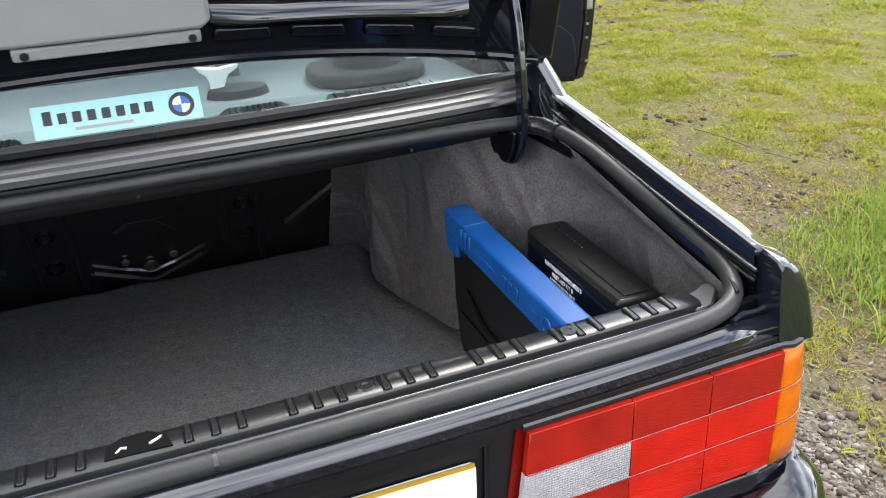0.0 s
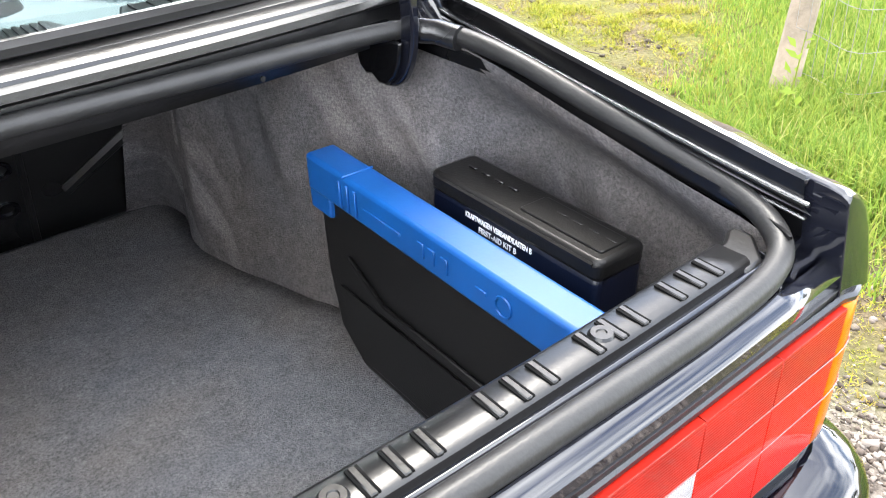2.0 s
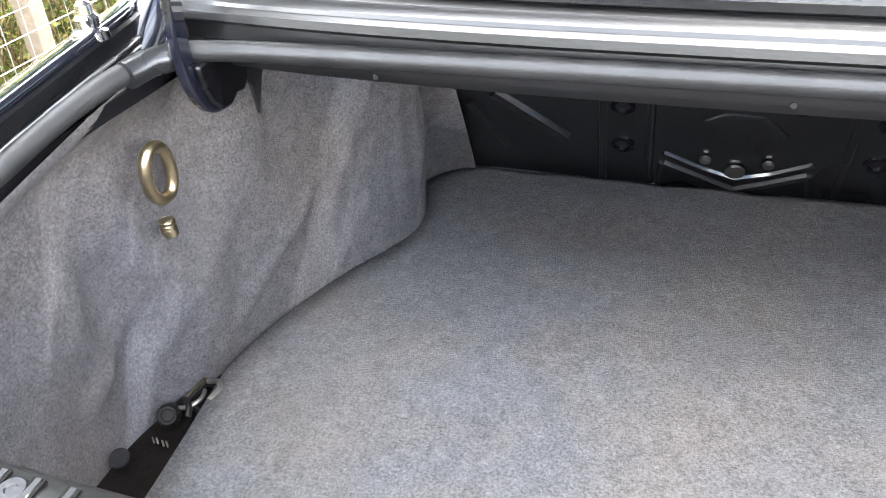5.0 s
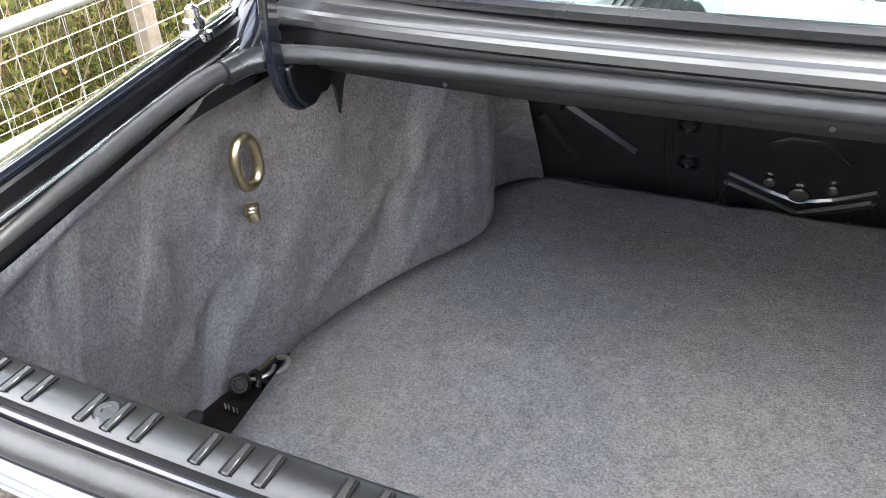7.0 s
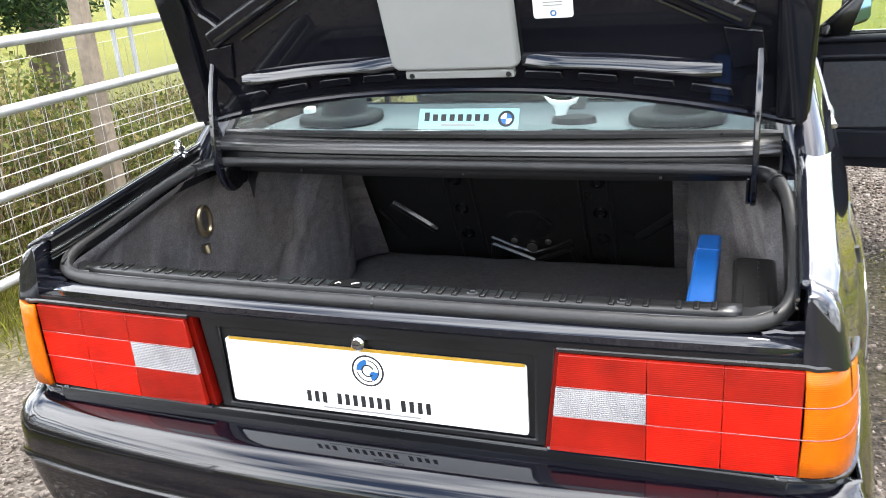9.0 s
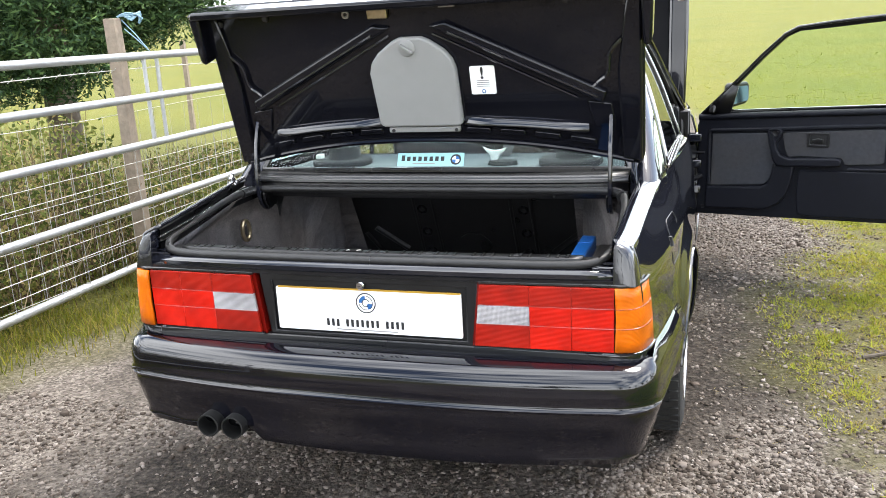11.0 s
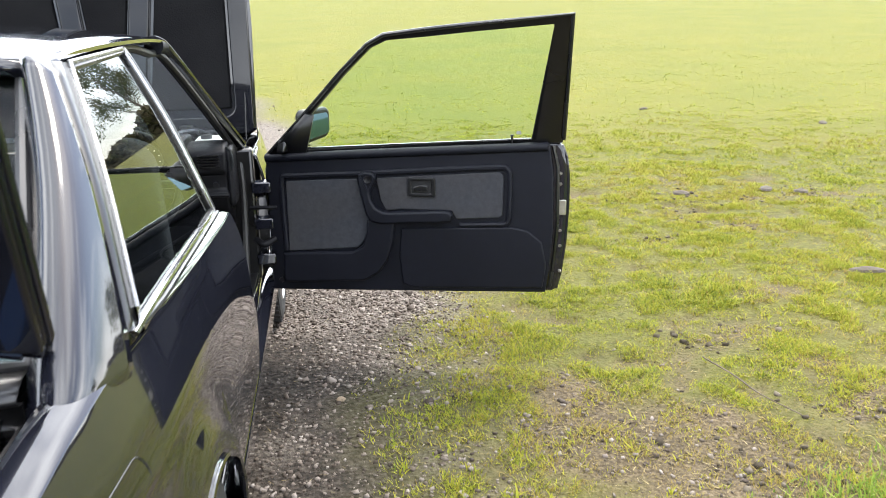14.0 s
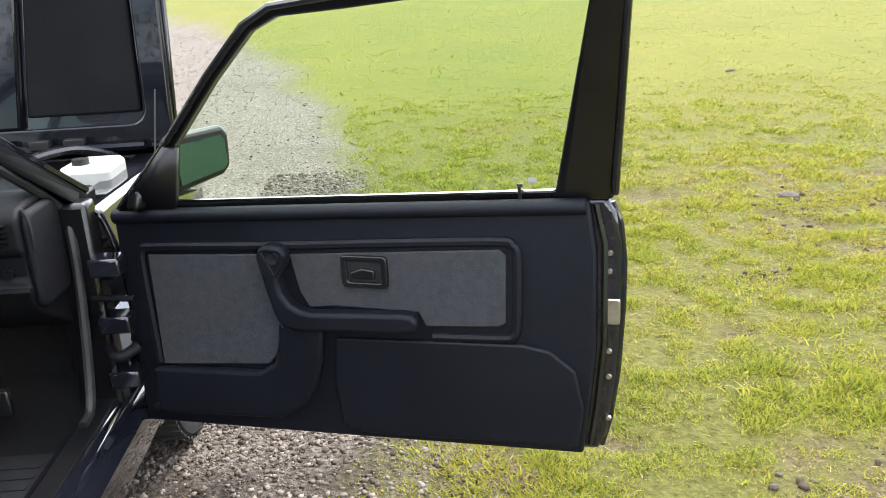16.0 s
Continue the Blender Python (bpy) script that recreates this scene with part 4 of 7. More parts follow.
# the wings' tails lean forwards and draw in towards the top
for ob in car.children:
    for v in ob.data.vertices:
        if abs(v.co.x) > 0.655 and v.co.y < 0.14 and v.co.z > 0.775:
            f = min(1, (0.14 - v.co.y) / 0.09)
            v.co.x -= math.copysign(0.010 * f * max(0, (v.co.z - 0.83) / 0.045), v.co.x) if abs(v.co.x) > 0.69 else 0
            v.co.y += 0.15 * (v.co.z - 0.775) * f
# ---- tail panel, boot sill and boot opening ----
thick(across([(0.04, 0.50), (0.036, 0.565), (0.034, 0.60), (0.032, 0.764), (0.012, 0.772), (0.002, 0.780), (-0.004, 0.787), (-0.004, 0.796), (0.002, 0.803), (0.010, 0.805), (0.011, 0.797), (0.022, 0.797), (0.034, 0.800), (0.036, 0.82)], 0.667, PAINT, "tail_panel", bow=0.018), 0.005, 0)
across([(-0.001, 0.7700), (-0.005, 0.772), (-0.006, 0.782), (0.0, 0.784)], 0.69, PLASTIC, "lamp_filler", bow=0.018)
SLOT = material("shadowed_slot", (0.002, 0.002, 0.002), rough=0.9, Specular_IOR_Level=0.1)
trim = across([(0.037, 0.806), (0.039, 0.818), (0.041, 0.825), (0.044, 0.827), (0.071, 0.826), (0.076, 0.822), (0.080, 0.80), (0.098, 0.66)], 0.585, TRIM, "sill_trim", label="satin black boot sill trim with ribs", bow=0.014, steps=40)
thick(trim, 0.003, 0)
for c in (-0.519, -0.419, -0.318, -0.215, -0.115, 0.030, 0.129, 0.225, 0.327, 0.425, 0.522):
    for k in (-1, 0, 1):
        x = c + 0.025 * k
        dy = 0.014 * (abs(x) / 0.585) ** 2.5
        part("rib", boxed((x - 0.0032, 0.0420 + dy, 0.8255), (x + 0.0028, 0.0695 + dy, 0.8302)), TRIM, trim, bevel=0.0010, segs=1)
        # raised near-black strips put the shade of slots beside each rib
        for e in (-0.0040, 0.0036):
            part("slot", boxed((x + e - 0.0009, 0.0425 + dy, 0.8260), (x + e + 0.0009, 0.0690 + dy, 0.8296)), SLOT, trim, smooth=False)
for x in (-0.43, -0.183, 0.18, 0.415):
    part("screw", lathe([(0.001, 0.0022), (0.0035, 0.0022), (0.0042, 0.0034), (0.0085, 0.0034), (0.0112, 0.0)], 18, m=pose(x, 0.057 + 0.014 * (abs(x) / 0.585) ** 2.5, 0.827)), TRIM, trim)
# steel bits for the striker's glints, on a raised black plate as its hole
part("striker_hole", slab([(-0.070, 0.045), (-0.010, 0.043), (-0.014, 0.062), (-0.030, 0.074), (-0.054, 0.073), (-0.068, 0.064)], 0.8272, 0.8298), SLOT, trim)
part("striker", tube([(-0.060, 0.052, 0.829), (-0.055, 0.055, 0.8312), (-0.050, 0.055, 0.830)], 0.0014, 8), STEEL, trim)
part("striker", tube([(-0.030, 0.053, 0.830), (-0.022, 0.056, 0.8312), (-0.019, 0.060, 0.830)], 0.0016, 8), STEEL, trim)
for s in (1, -1):
    part("trim_end", slab([(s * 0.575, 0.047), (s * 0.60, 0.050), (s * 0.628, 0.078), (s * 0.630, 0.098), (s * 0.618, 0.100), (s * 0.600, 0.090), (s * 0.575, 0.084)], 0.806, 0.8225), TRIM, trim, bevel=0.004)
    part("gutter_corner", slab([(s * 0.60, 0.030), (s * 0.678, 0.045), (s * 0.676, 0.14), (s * 0.652, 0.12), (s * 0.635, 0.07)], 0.795, 0.803), PAINT, car, bevel=0.004)
    part("weld_seam", tube([(s * 0.612, 0.030, 0.806), (s * 0.63, 0.038, 0.806), (s * 0.65, 0.036, 0.807), (s * 0.672, 0.042, 0.806)], [0.004, 0.006, 0.004, 0.006], 6), PAINT, car)
part("rear_lining", sheet([[(x, 0.095 + 0.02 * t, 0.80 - 0.40 * t) for t in (0, 0.3, 0.6, 1)] for x in (-0.66, -0.3, 0, 0.3, 0.66)]), LINER, car)

# boot floor: a carpeted board cut to the linings
left_edge = smooth_path([(x, y, 0.42) for x, y in ((-0.640, 0.10), (-0.652, 0.37), (-0.667, 0.52), (-0.668, 0.62), (-0.620, 0.784), (-0.567, 0.90), (-0.533, 0.975), (-0.536, 1.05), (-0.568, 1.16), (-0.50, 1.235))], 4)
right_edge = smooth_path([(x, y, 0.42) for x, y in ((0.66, 0.10), (0.64, 0.40), (0.565, 0.66), (0.538, 0.75), (0.512, 0.835), (0.478, 0.93), (0.462, 1.0), (0.469, 1.07), (0.488, 1.16), (0.49, 1.235))], 4)
rows = []
for p, q in zip(left_edge, right_edge):
    rows.append([p.lerp(q, k / 24) + Vector((0, 0, 0.004 * noise.noise((k * 0.5, p.y * 9, 2.0)))) for k in range(25)])
floor_board = thick(part("boot_floor", sheet(rows), CARPET, car, "grey speckled boot carpet"), 0.012, 0)
part("carpet_edge", tube([p + Vector((-0.003, 0, 0.001)) for p in right_edge], 0.004, 5), BLACKPRINT, floor_board)


def bulk_at(x, v, n=0.0):
    """A point of the steel bulkhead behind the rear seat, which leans back."""
    return Vector((x, 1.25 - 0.447 * v - 0.894 * n, 0.42 + 0.894 * v - 0.447 * n))


BULK = material("brushed_black_primer", (0.0085, 0.0085, 0.0088), rough=0.28, coat=0.6, vary=0.5, scale=14, bump=0.02, bump_scale=60, Specular_IOR_Level=0.4)
bulkhead = part("seat_bulkhead", sheet([[bulk_at(x, v) for v in (-0.05, 0.15, 0.30, 0.56)] for x in (-0.62, -0.3, 0, 0.3, 0.62)]), BULK, car, "pressed steel bulkhead behind the rear seat")


def pressing(points, r, mat=None, label=""):
    part("rib", tube([bulk_at(x, v) for x, v in points], r * 1.2, 8), mat or BULK, bulkhead, label)


for s in (1, -1):
    pressing([(s * 0.425, 0.23), (s * 0.37, 0.18), (s * 0.305, 0.12)], 0.011)
    pressing([(s * 0.475, 0.20), (s * 0.415, 0.08)], 0.009)
    pressing([(s * 0.235, 0.40), (s * 0.238, 0.20), (s * 0.243, 0.0)], 0.006)
    pressing([(s * 0.158, 0.40), (s * 0.158, 0.20), (s * 0.160, 0.01)], 0.006)
    pressing([(s * 0.46, -0.005), (s * 0.26, -0.012)], 0.006)
    for v in (0.11, 0.214, 0.33):
        ring = [bulk_at(s * 0.205 + 0.017 * math.cos(a), v + 0.017 * math.sin(a), 0.002) for a in (2 * math.pi * i / 14 for i in range(14))]
        part("grommet", tube(ring, 0.004, 6, closed=True), PAINT_IN, bulkhead)
pressing([(-0.135, 0.066), (-0.06, 0.028), (-0.010, 0.002), (0.04, 0.026), (0.108, 0.064)], 0.0075)
pressing([(-0.135, 0.095), (-0.07, 0.060), (-0.010, 0.036), (0.05, 0.058), (0.112, 0.095)], 0.006)
pressing([(-0.135, 0.066), (-0.145, -0.02)], 0.006)
pressing([(0.108, 0.064), (0.12, -0.01)], 0.006)
pressing([(-0.07, 0.19), (-0.04, 0.21), (0.02, 0.21), (0.06, 0.165)], 0.004)
for x, v, r in ((-0.011, 0.063, 0.017), (-0.063, 0.090, 0.010), (0.041, 0.090, 0.010)):
    part("bolt", lathe([(r, 0.0), (r, 0.005), (r * 0.6, 0.008), (0.001, 0.008)], 12, m=axes(bulk_at(x, v, 0.003), (1, 0, 0), (0, -0.447, 0.894))), STEEL, bulkhead, "zinc plated bolt")
for x in (-0.15, -0.05, 0.08, 0.22, 0.33, -0.33):
    part("clip", lathe([(0.006, 0.0), (0.004, 0.005), (0.001, 0.005)], 8, m=axes(bulk_at(x, -0.005, 0.002), (1, 0, 0), (0, -0.447, 0.894))), STEEL, bulkhead)

# felt linings with soft folds
L_PATH = smooth_path([(-0.60, 0.07, 0), (-0.69, 0.14, 0), (-0.735, 0.28, 0), (-0.742, 0.44, 0), (-0.700, 0.58, 0), (-0.627, 0.79, 0), (-0.566, 0.905, 0), (-0.531, 0.985, 0), (-0.536, 1.06, 0), (-0.566, 1.15, 0), (-0.550, 1.212, 0), (-0.486, 1.232, 0)], 14)
R_PATH = smooth_path([(0.60, 0.07, 0), (0.69, 0.14, 0), (0.715, 0.30, 0), (0.69, 0.48, 0), (0.605, 0.63, 0), (0.538, 0.74, 0), (0.508, 0.835, 0), (0.474, 0.925, 0), (0.459, 1.0, 0), (0.466, 1.07, 0), (0.486, 1.15, 0), (0.468, 1.22, 0), (0.405, 1.238, 0)], 8)


def lining_top(y):
    """The felt is tucked up under the boot seal."""
    return float(np.interp(y, [0.03, 0.10, 0.18, 0.30, 0.44, 0.53, 0.62, 0.70], [0.806, 0.824, 0.834, 0.853, 0.876, 0.886, 0.888, 0.890]))


CREASES = [((0.50, 0.55, 0.61, 0.71, 0.83), (0.41, 0.47, 0.53, 0.51, 0.50), 0.014, 0.020), ((0.60, 0.66, 0.75, 0.82), (0.37, 0.39, 0.42, 0.44), 0.010, 0.018),
           ((0.44, 0.53, 0.62), (0.62, 0.725, 0.83), 0.011, 0.016), ((0.48, 0.60, 0.72), (0.52, 0.63, 0.68), 0.010, 0.022)]
for s, path in ((-1, L_PATH), (1, R_PATH)):
    rows = []
    for p in path:
        row = []
        for j in range(44):
            t = j / 43
            z = 0.385 + (lining_top(p.y) - 0.385) * t
            mid = math.sin(math.pi * min(1, t * 1.08)) * ease(0.09, 0.2, p.y) * ease(1.24, 1.12, p.y)
            fold = 0.030 * noise.noise((p.y * 8 + 1.4 * z, 3.7 + s, 0.6 * z)) + 0.011 * noise.noise((p.y * 19, z * 4, 8.0 + s)) + 0.006 * noise.noise((p.y * 40, z * 9, 1.0 + s))
            pleat = 0.030 * (0.35 - (1 - abs(math.sin(p.y * 13 - 7.5 * z + 1.1 * s + 0.25))) ** 2) * ease(0.1, 0.3, p.y) * ease(0.95, 0.6, p.y)
            if s < 0:
                # creases where the felt is drawn over the wheel house
                pleat *= 0.35
                for zs, ys, deep, wide in CREASES:
                    pleat -= deep * math.exp(-((p.y - float(np.interp(z, zs, ys))) / wide) ** 2) * ease(zs[0] - 0.05, zs[0], z) * ease(zs[-1] + 0.05, zs[-1], z)
            x_top = s * 0.643
            x = lerp(p.x, x_top, ease(0.80, 1.0, t)) if p.y < 0.62 else p.x
            row.append((s * min(0.742, abs(x + s * (fold + pleat) * mid)), p.y - 0.51 * max(0, z - 0.42) * ease(0.98, 1.20, p.y), z))
        rows.append(row)
    part("boot_lining", sheet(rows), LINER, car, "grey felt boot side lining with soft folds")
part("roof_of_boot", boxed((-0.62, 0.62, 0.885), (0.62, 1.06, 0.893)), BODY_DARK, car)
# near-black floor and fittings in the gap beside the carpet
part("floor_gap", sheet([[(-0.76, y, 0.398), (-0.60, y, 0.398)] for y in (0.09, 0.3, 0.5, 0.66)]), GAPBLACK, car, "near-black floor of the gap beside the carpet")
bracket = part("loom_bracket", ringslab([(-0.694, 0.560), (-0.654, 0.556), (-0.668, 0.500), (-0.698, 0.512)], [(-0.690, 0.554), (-0.660, 0.551), (-0.671, 0.507), (-0.694, 0.516)], 0.412, 0.420), DARKSTEEL, car, "rusty bracket with a knurled cap beside the carpet", bevel=0.001)
part("bracket_edge", tube([(-0.695, 0.560, 0.421), (-0.700, 0.512, 0.421), (-0.690, 0.506, 0.421)], 0.0022, 6), BRASS, bracket)
part("rod", tube(smooth_path([(-0.686, 0.554, 0.423), (-0.668, 0.553, 0.427), (-0.660, 0.540, 0.426), (-0.664, 0.520, 0.424)], 3), 0.0040, 8), STEEL, bracket)
part("rod", tube(smooth_path([(-0.682, 0.538, 0.421), (-0.676, 0.520, 0.424), (-0.684, 0.503, 0.424), (-0.697, 0.497, 0.423)], 3), 0.0032, 8), STEEL, bracket)
part("clamp", tube(smooth_path([(-0.704, 0.502, 0.420), (-0.694, 0.508, 0.430), (-0.682, 0.500, 0.428), (-0.678, 0.488, 0.420)], 3), 0.0045, 8), BOXBLACK, bracket)
CAP = axes((-0.704, 0.484, 0.422), (0.86, 0.50, 0), (-0.30, 0.52, 0.80))
knob = part("cap", lathe([(0.0145, -0.014), (0.0145, 0.010), (0.0120, 0.0135), (0.0085, 0.0135), (0.0075, 0.0115), (0.001, 0.0115)], 24, m=CAP), BOXBLACK, bracket, "knurled black cap")
for i in range(16):
    w = 2 * math.pi * i / 16
    part("knurl", tube([CAP @ Vector((0.0146 * math.cos(w), 0.0146 * math.sin(w), d)) for d in (-0.013, 0.010)], 0.0012, 5), BOXBLACK, knob)
for x, y in ((-0.709, 0.452), (-0.693, 0.450)):
    for d in (-0.003, 0.003):
        part("clip", tube([(x + d - 0.004, y + 0.004, 0.404), (x + d, y, 0.408), (x + d + 0.004, y - 0.004, 0.404)], 0.0013, 6), STEEL, bracket)
part("drain_hole", lathe([(0.0135, 0.0), (0.0125, 0.003), (0.0105, 0.003), (0.0100, 0.001), (0.001, 0.001)], 16, m=axes((-0.717, 0.396, 0.428), (1, 0, 0), (0, 1, 0.5))), BLACKPRINT, car)

seal_pts = [(0, 0.022, 0.813), (0.40, 0.025, 0.814), (0.52, 0.029, 0.814), (0.594, 0.037, 0.817), (0.634, 0.058, 0.825), (0.654, 0.105, 0.836), (0.661, 0.18, 0.845), (0.661, 0.30, 0.864), (0.652, 0.44, 0.888), (0.630, 0.532, 0.897), (0.57, 0.574, 0.897), (0.30, 0.582, 0.896)]
loop = seal_pts + [(0, 0.584, 0.896)] + [(-x, y, z) for x, y, z in seal_pts[:0:-1]]
boot_seal = part("boot_seal", tube(smooth_path(loop, 6, closed=True), 0.0115, 12, closed=True), SEAL, car, "worn black rubber boot seal")
part("seal_joint", tube([(0.022, 0.0225, 0.813), (0.026, 0.0225, 0.813)], 0.0122, 12), RUBBER, boot_seal)
for s in (1, -1):
    part("seal_sleeve", tube([(s * 0.638, 0.50, 0.894), (s * 0.629, 0.530, 0.897), (s * 0.61, 0.552, 0.898)], 0.0152, 12), RUBBER, boot_seal)
scuttle = across([(0.588, 0.866), (0.583, 0.884), (0.596, 0.890), (0.598, 0.912), (0.585, 0.915), (0.578, 0.920), (0.579, 0.927), (0.590, 0.930), (0.592, 0.934), (0.602, 0.937), (0.606, 0.941), (0.632, 0.944)], 0.645, SATIN, "scuttle_panel", label="black ribbed panel below the rear window", bow=0.035, curve=3)
thick(scuttle, 0.003, 0)
for x in (-0.40, 0.0, 0.42):
    part("screw", lathe([(0.0035, 0.0), (0.003, 0.002), (0.001, 0.002)], 10, m=axes((x, 0.5835, 0.876), (1, 0, 0), (0, 0, 1))), DARKSTEEL, scuttle)

# gooseneck hinges of the boot lid
for s in (1, -1):
    outer, inner = [], []
    pts = smooth_path([(0, y, z) for y, z in ((0.600, 1.15), (0.562, 1.05), (0.546, 0.95), (0.545, 0.89), (0.562, 0.848), (0.590, 0.832), (0.625, 0.838))], 6)
    for i, p in enumerate(pts):
        d = (pts[min(i + 1, len(pts) - 1)] - pts[max(i - 1, 0)]).normalized()
        nrm = Vector((0, -d.z, d.y))
        w = 0.012
        outer.append((p.y + nrm.y * w, p.z + nrm.z * w))
        inner.append((p.y - nrm.y * w, p.z - nrm.z * w))
    poly = outer + inner[::-1]
    hinge = part("lid_hinge", slab(poly, -0.006, 0.006, Matrix(((0, 0, 1, s * 0.598), (1, 0, 0, 0), (0, 1, 0, 0), (0, 0, 0, 1)))), PAINT, car, "black gooseneck boot lid hinge", bevel=0.003)
    part("hinge_bracket", slab([(0.548, 0.888), (0.645, 0.888), (0.646, 0.855), (0.640, 0.838), (0.626, 0.829), (0.612, 0.832), (0.598, 0.824), (0.580, 0.826), (0.562, 0.842), (0.552, 0.862)], -0.004, 0.004, Matrix(((0, 0, 1, s * 0.588), (1, 0, 0, 0), (0, 1, 0, 0), (0, 0, 0, 1)))), BODY_DARK, hinge, bevel=0.003)
    if s < 0:
        part("liner_notch", slab([(0.640, 0.885), (0.735, 0.870), (0.722, 0.835), (0.700, 0.815), (0.683, 0.775), (0.676, 0.815), (0.660, 0.832)], -0.002, 0.002, Matrix(((0, 0, 1, s * 0.606), (1, 0, 0, 0), (0, 1, 0, 0), (0, 0, 0, 1)))), BLACKPRINT, hinge)

# ---- tail lamps ----
Z0, Z1 = 0.600, 0.767
ZROWS = [Z0, 0.662, 0.7135, Z1]


def lamp_inner(z):
    return lerp(0.313, 0.331, (z - Z0) / (Z1 - Z0))


for s in (1, -1):
    lamp = part("tail_lamp", slab([(s * 0.303, Z0 - 0.006), (s * 0.664, Z0 - 0.006), (s * 0.664, Z1 + 0.004), (s * 0.324, Z1 + 0.004)], -0.05, -0.001, Matrix(((1, 0, 0, 0), (0, 0, -1, 0), (0, 1, 0, 0), (0, 0, 0, 1)))), DARKRED, car, "red, amber and clear tail lamp cluster")
    xs = [None, 0.459, 0.565, 0.670]
    for i in range(3):
        for j in range(3):
            lo, hi = ZROWS[j], ZROWS[j + 1]
            a0, a1 = (lamp_inner(lo), lamp_inner(hi)) if i == 0 else (xs[i], xs[i])
            clear = i == 0 and j == 1
            b = xs[i + 1]
            e = 0.0004
            poly = [(s * (a0 + e), lo + e), (s * (b - e), lo + e), (s * (b - e), hi - e), (s * (a1 + e), hi - e)]
            part("lens", slab(poly, 0.004, 0.0135, Matrix(((1, 0, 0, 0), (0, 0, -1, 0), (0, 1, 0, 0), (0, 0, 0, 1)))), CLEARLENS if clear else (HOTRED if i > 0 and j < 2 else RED), lamp, "clear ribbed reversing lens" if clear else "red lens", bevel=0.0007, segs=1)
    wrap = [(0.671, -0.0135), (0.686, -0.0128), (0.700, -0.0100), (0.713, -0.0045), (0.724, 0.004), (0.733, 0.016), (0.740, 0.032), (0.746, 0.052), (0.750, 0.074), (0.753, 0.095)]
    def lean(x, z):
        return x + min(1, (x - 0.671) / 0.06) * lerp(0.005, -0.010, (z - Z0) / (Z1 - Z0))
    amber = part("lens", sheet([[(s * (lean(x, lerp(Z0, Z1, k / 6)) + 0.003 * math.sin(math.pi * k / 6)), y, lerp(Z0, Z1, k / 6)) for k in range(7)] for x, y in wrap]), ORANGE, lamp, "amber indicator lens")
    thick(amber, 0.010, -s)
    for z in (ZROWS[1], ZROWS[2]):
        line = [(s * (lamp_inner(z) + 0.002), -0.0143, z), (s * 0.671, -0.0143, z)] + [(s * (lean(x, z) + 0.0035), y - 0.0005, z) for x, y in wrap[1:]]
        part("lens_seam", tube(line, 0.0008, 5), LENSRIB, lamp)
    part("lamp_gasket", tube([(s * 0.327, -0.004, Z1 + 0.004), (s * 0.67, -0.004, Z1 + 0.004)] + [(s * (lean(x, Z1) + 0.001), y + 0.004, Z1 + 0.004) for x, y in wrap[1:]], 0.0045, 6), RUBBER, lamp)
    part("lamp_gasket", tube([(s * 0.308, -0.004, Z0 - 0.005), (s * 0.67, -0.004, Z0 - 0.005)] + [(s * (lean(x, Z0) + 0.001), y + 0.004, Z0 - 0.005) for x, y in wrap[1:]], 0.0045, 6), PAINT, lamp)
    # the whole cluster curves forwards towards the car's corner
    for ob in [lamp] + list(lamp.children_recursive):
        for v in ob.data.vertices:
            v.co.y += 0.015 * min(1.2, (abs(v.co.x) / 0.70)) ** 2.5

# plate, its surround and the boot lock
XZ = Matrix(((1, 0, 0, 0), (0, 0, -1, 0), (0, 1, 0, 0), (0, 0, 0, 1)))
PXZ = Matrix.Translation((0.007, 0.015, 0)) @ XZ
part("plate_surround", slab([(-0.300, 0.592), (0.300, 0.592), (0.322, 0.773), (-0.322, 0.773)], -0.012, 0.001, PXZ), PLASTIC, car, bevel=0.003)
part("plate_rim", ringslab([(-0.299, 0.593), (0.299, 0.593), (0.319, 0.770), (-0.319, 0.770)], [(-0.279, 0.604), (0.279, 0.604), (0.282, 0.752), (-0.282, 0.752)], 0.001, 0.009, PXZ), PLASTIC, car, bevel=0.004)
plate = part("number_plate", slab(rounded(-0.270, 0.6105, 0.270, 0.7345, 0.006), 0.003, 0.010, PXZ), PLATE, car, "white show plate with a round badge and yellow top edge", bevel=0.001)
part("edging", slab([(-0.262, 0.7315), (0.268, 0.7315), (0.268, 0.7365), (-0.262, 0.7365)], 0.008, 0.0105, PXZ), YELLOW, plate, "yellow edging")
BADGE_C = (0.0, 0.697)


def disc(r0, r1, a0=0.0, a1=360.0, c=BADGE_C, depth=(0.0100, 0.0108), m=PXZ, steps=40):
    """A ring or a piece of one as a thin raised print."""
    bm = bmesh.new()
    k = max(3, int(steps * (a1 - a0) / 360))
    o = [(c[0] + r1 * math.cos(radians(lerp(a0, a1, i / k))), c[1] + r1 * math.sin(radians(lerp(a0, a1, i / k)))) for i in range(k + 1)]
    n = [(c[0] + r0 * math.cos(radians(lerp(a0, a1, i / k))), c[1] + r0 * math.sin(radians(lerp(a0, a1, i / k)))) for i in range(k + 1)]
    for i in range(k):
        f = [bm.verts.new(m @ Vector((*p, depth[1]))) for p in (o[i], o[i + 1], n[i + 1], n[i])]
        bm.faces.new(f)
    bmesh.ops.remove_doubles(bm, verts=bm.verts, dist=1e-6)
    return bm


part("badge_ring", disc(0.0258, 0.0290), BLACKPRINT, plate)
part("badge_ring", disc(0.0185, 0.0205, -60, 85), BLACKPRINT, plate)
part("badge_ring", disc(0.0185, 0.0205, 190, 290), BLACKPRINT, plate)
part("badge_ring", disc(0.0090, 0.0115, 20, 320), BLACKPRINT, plate)
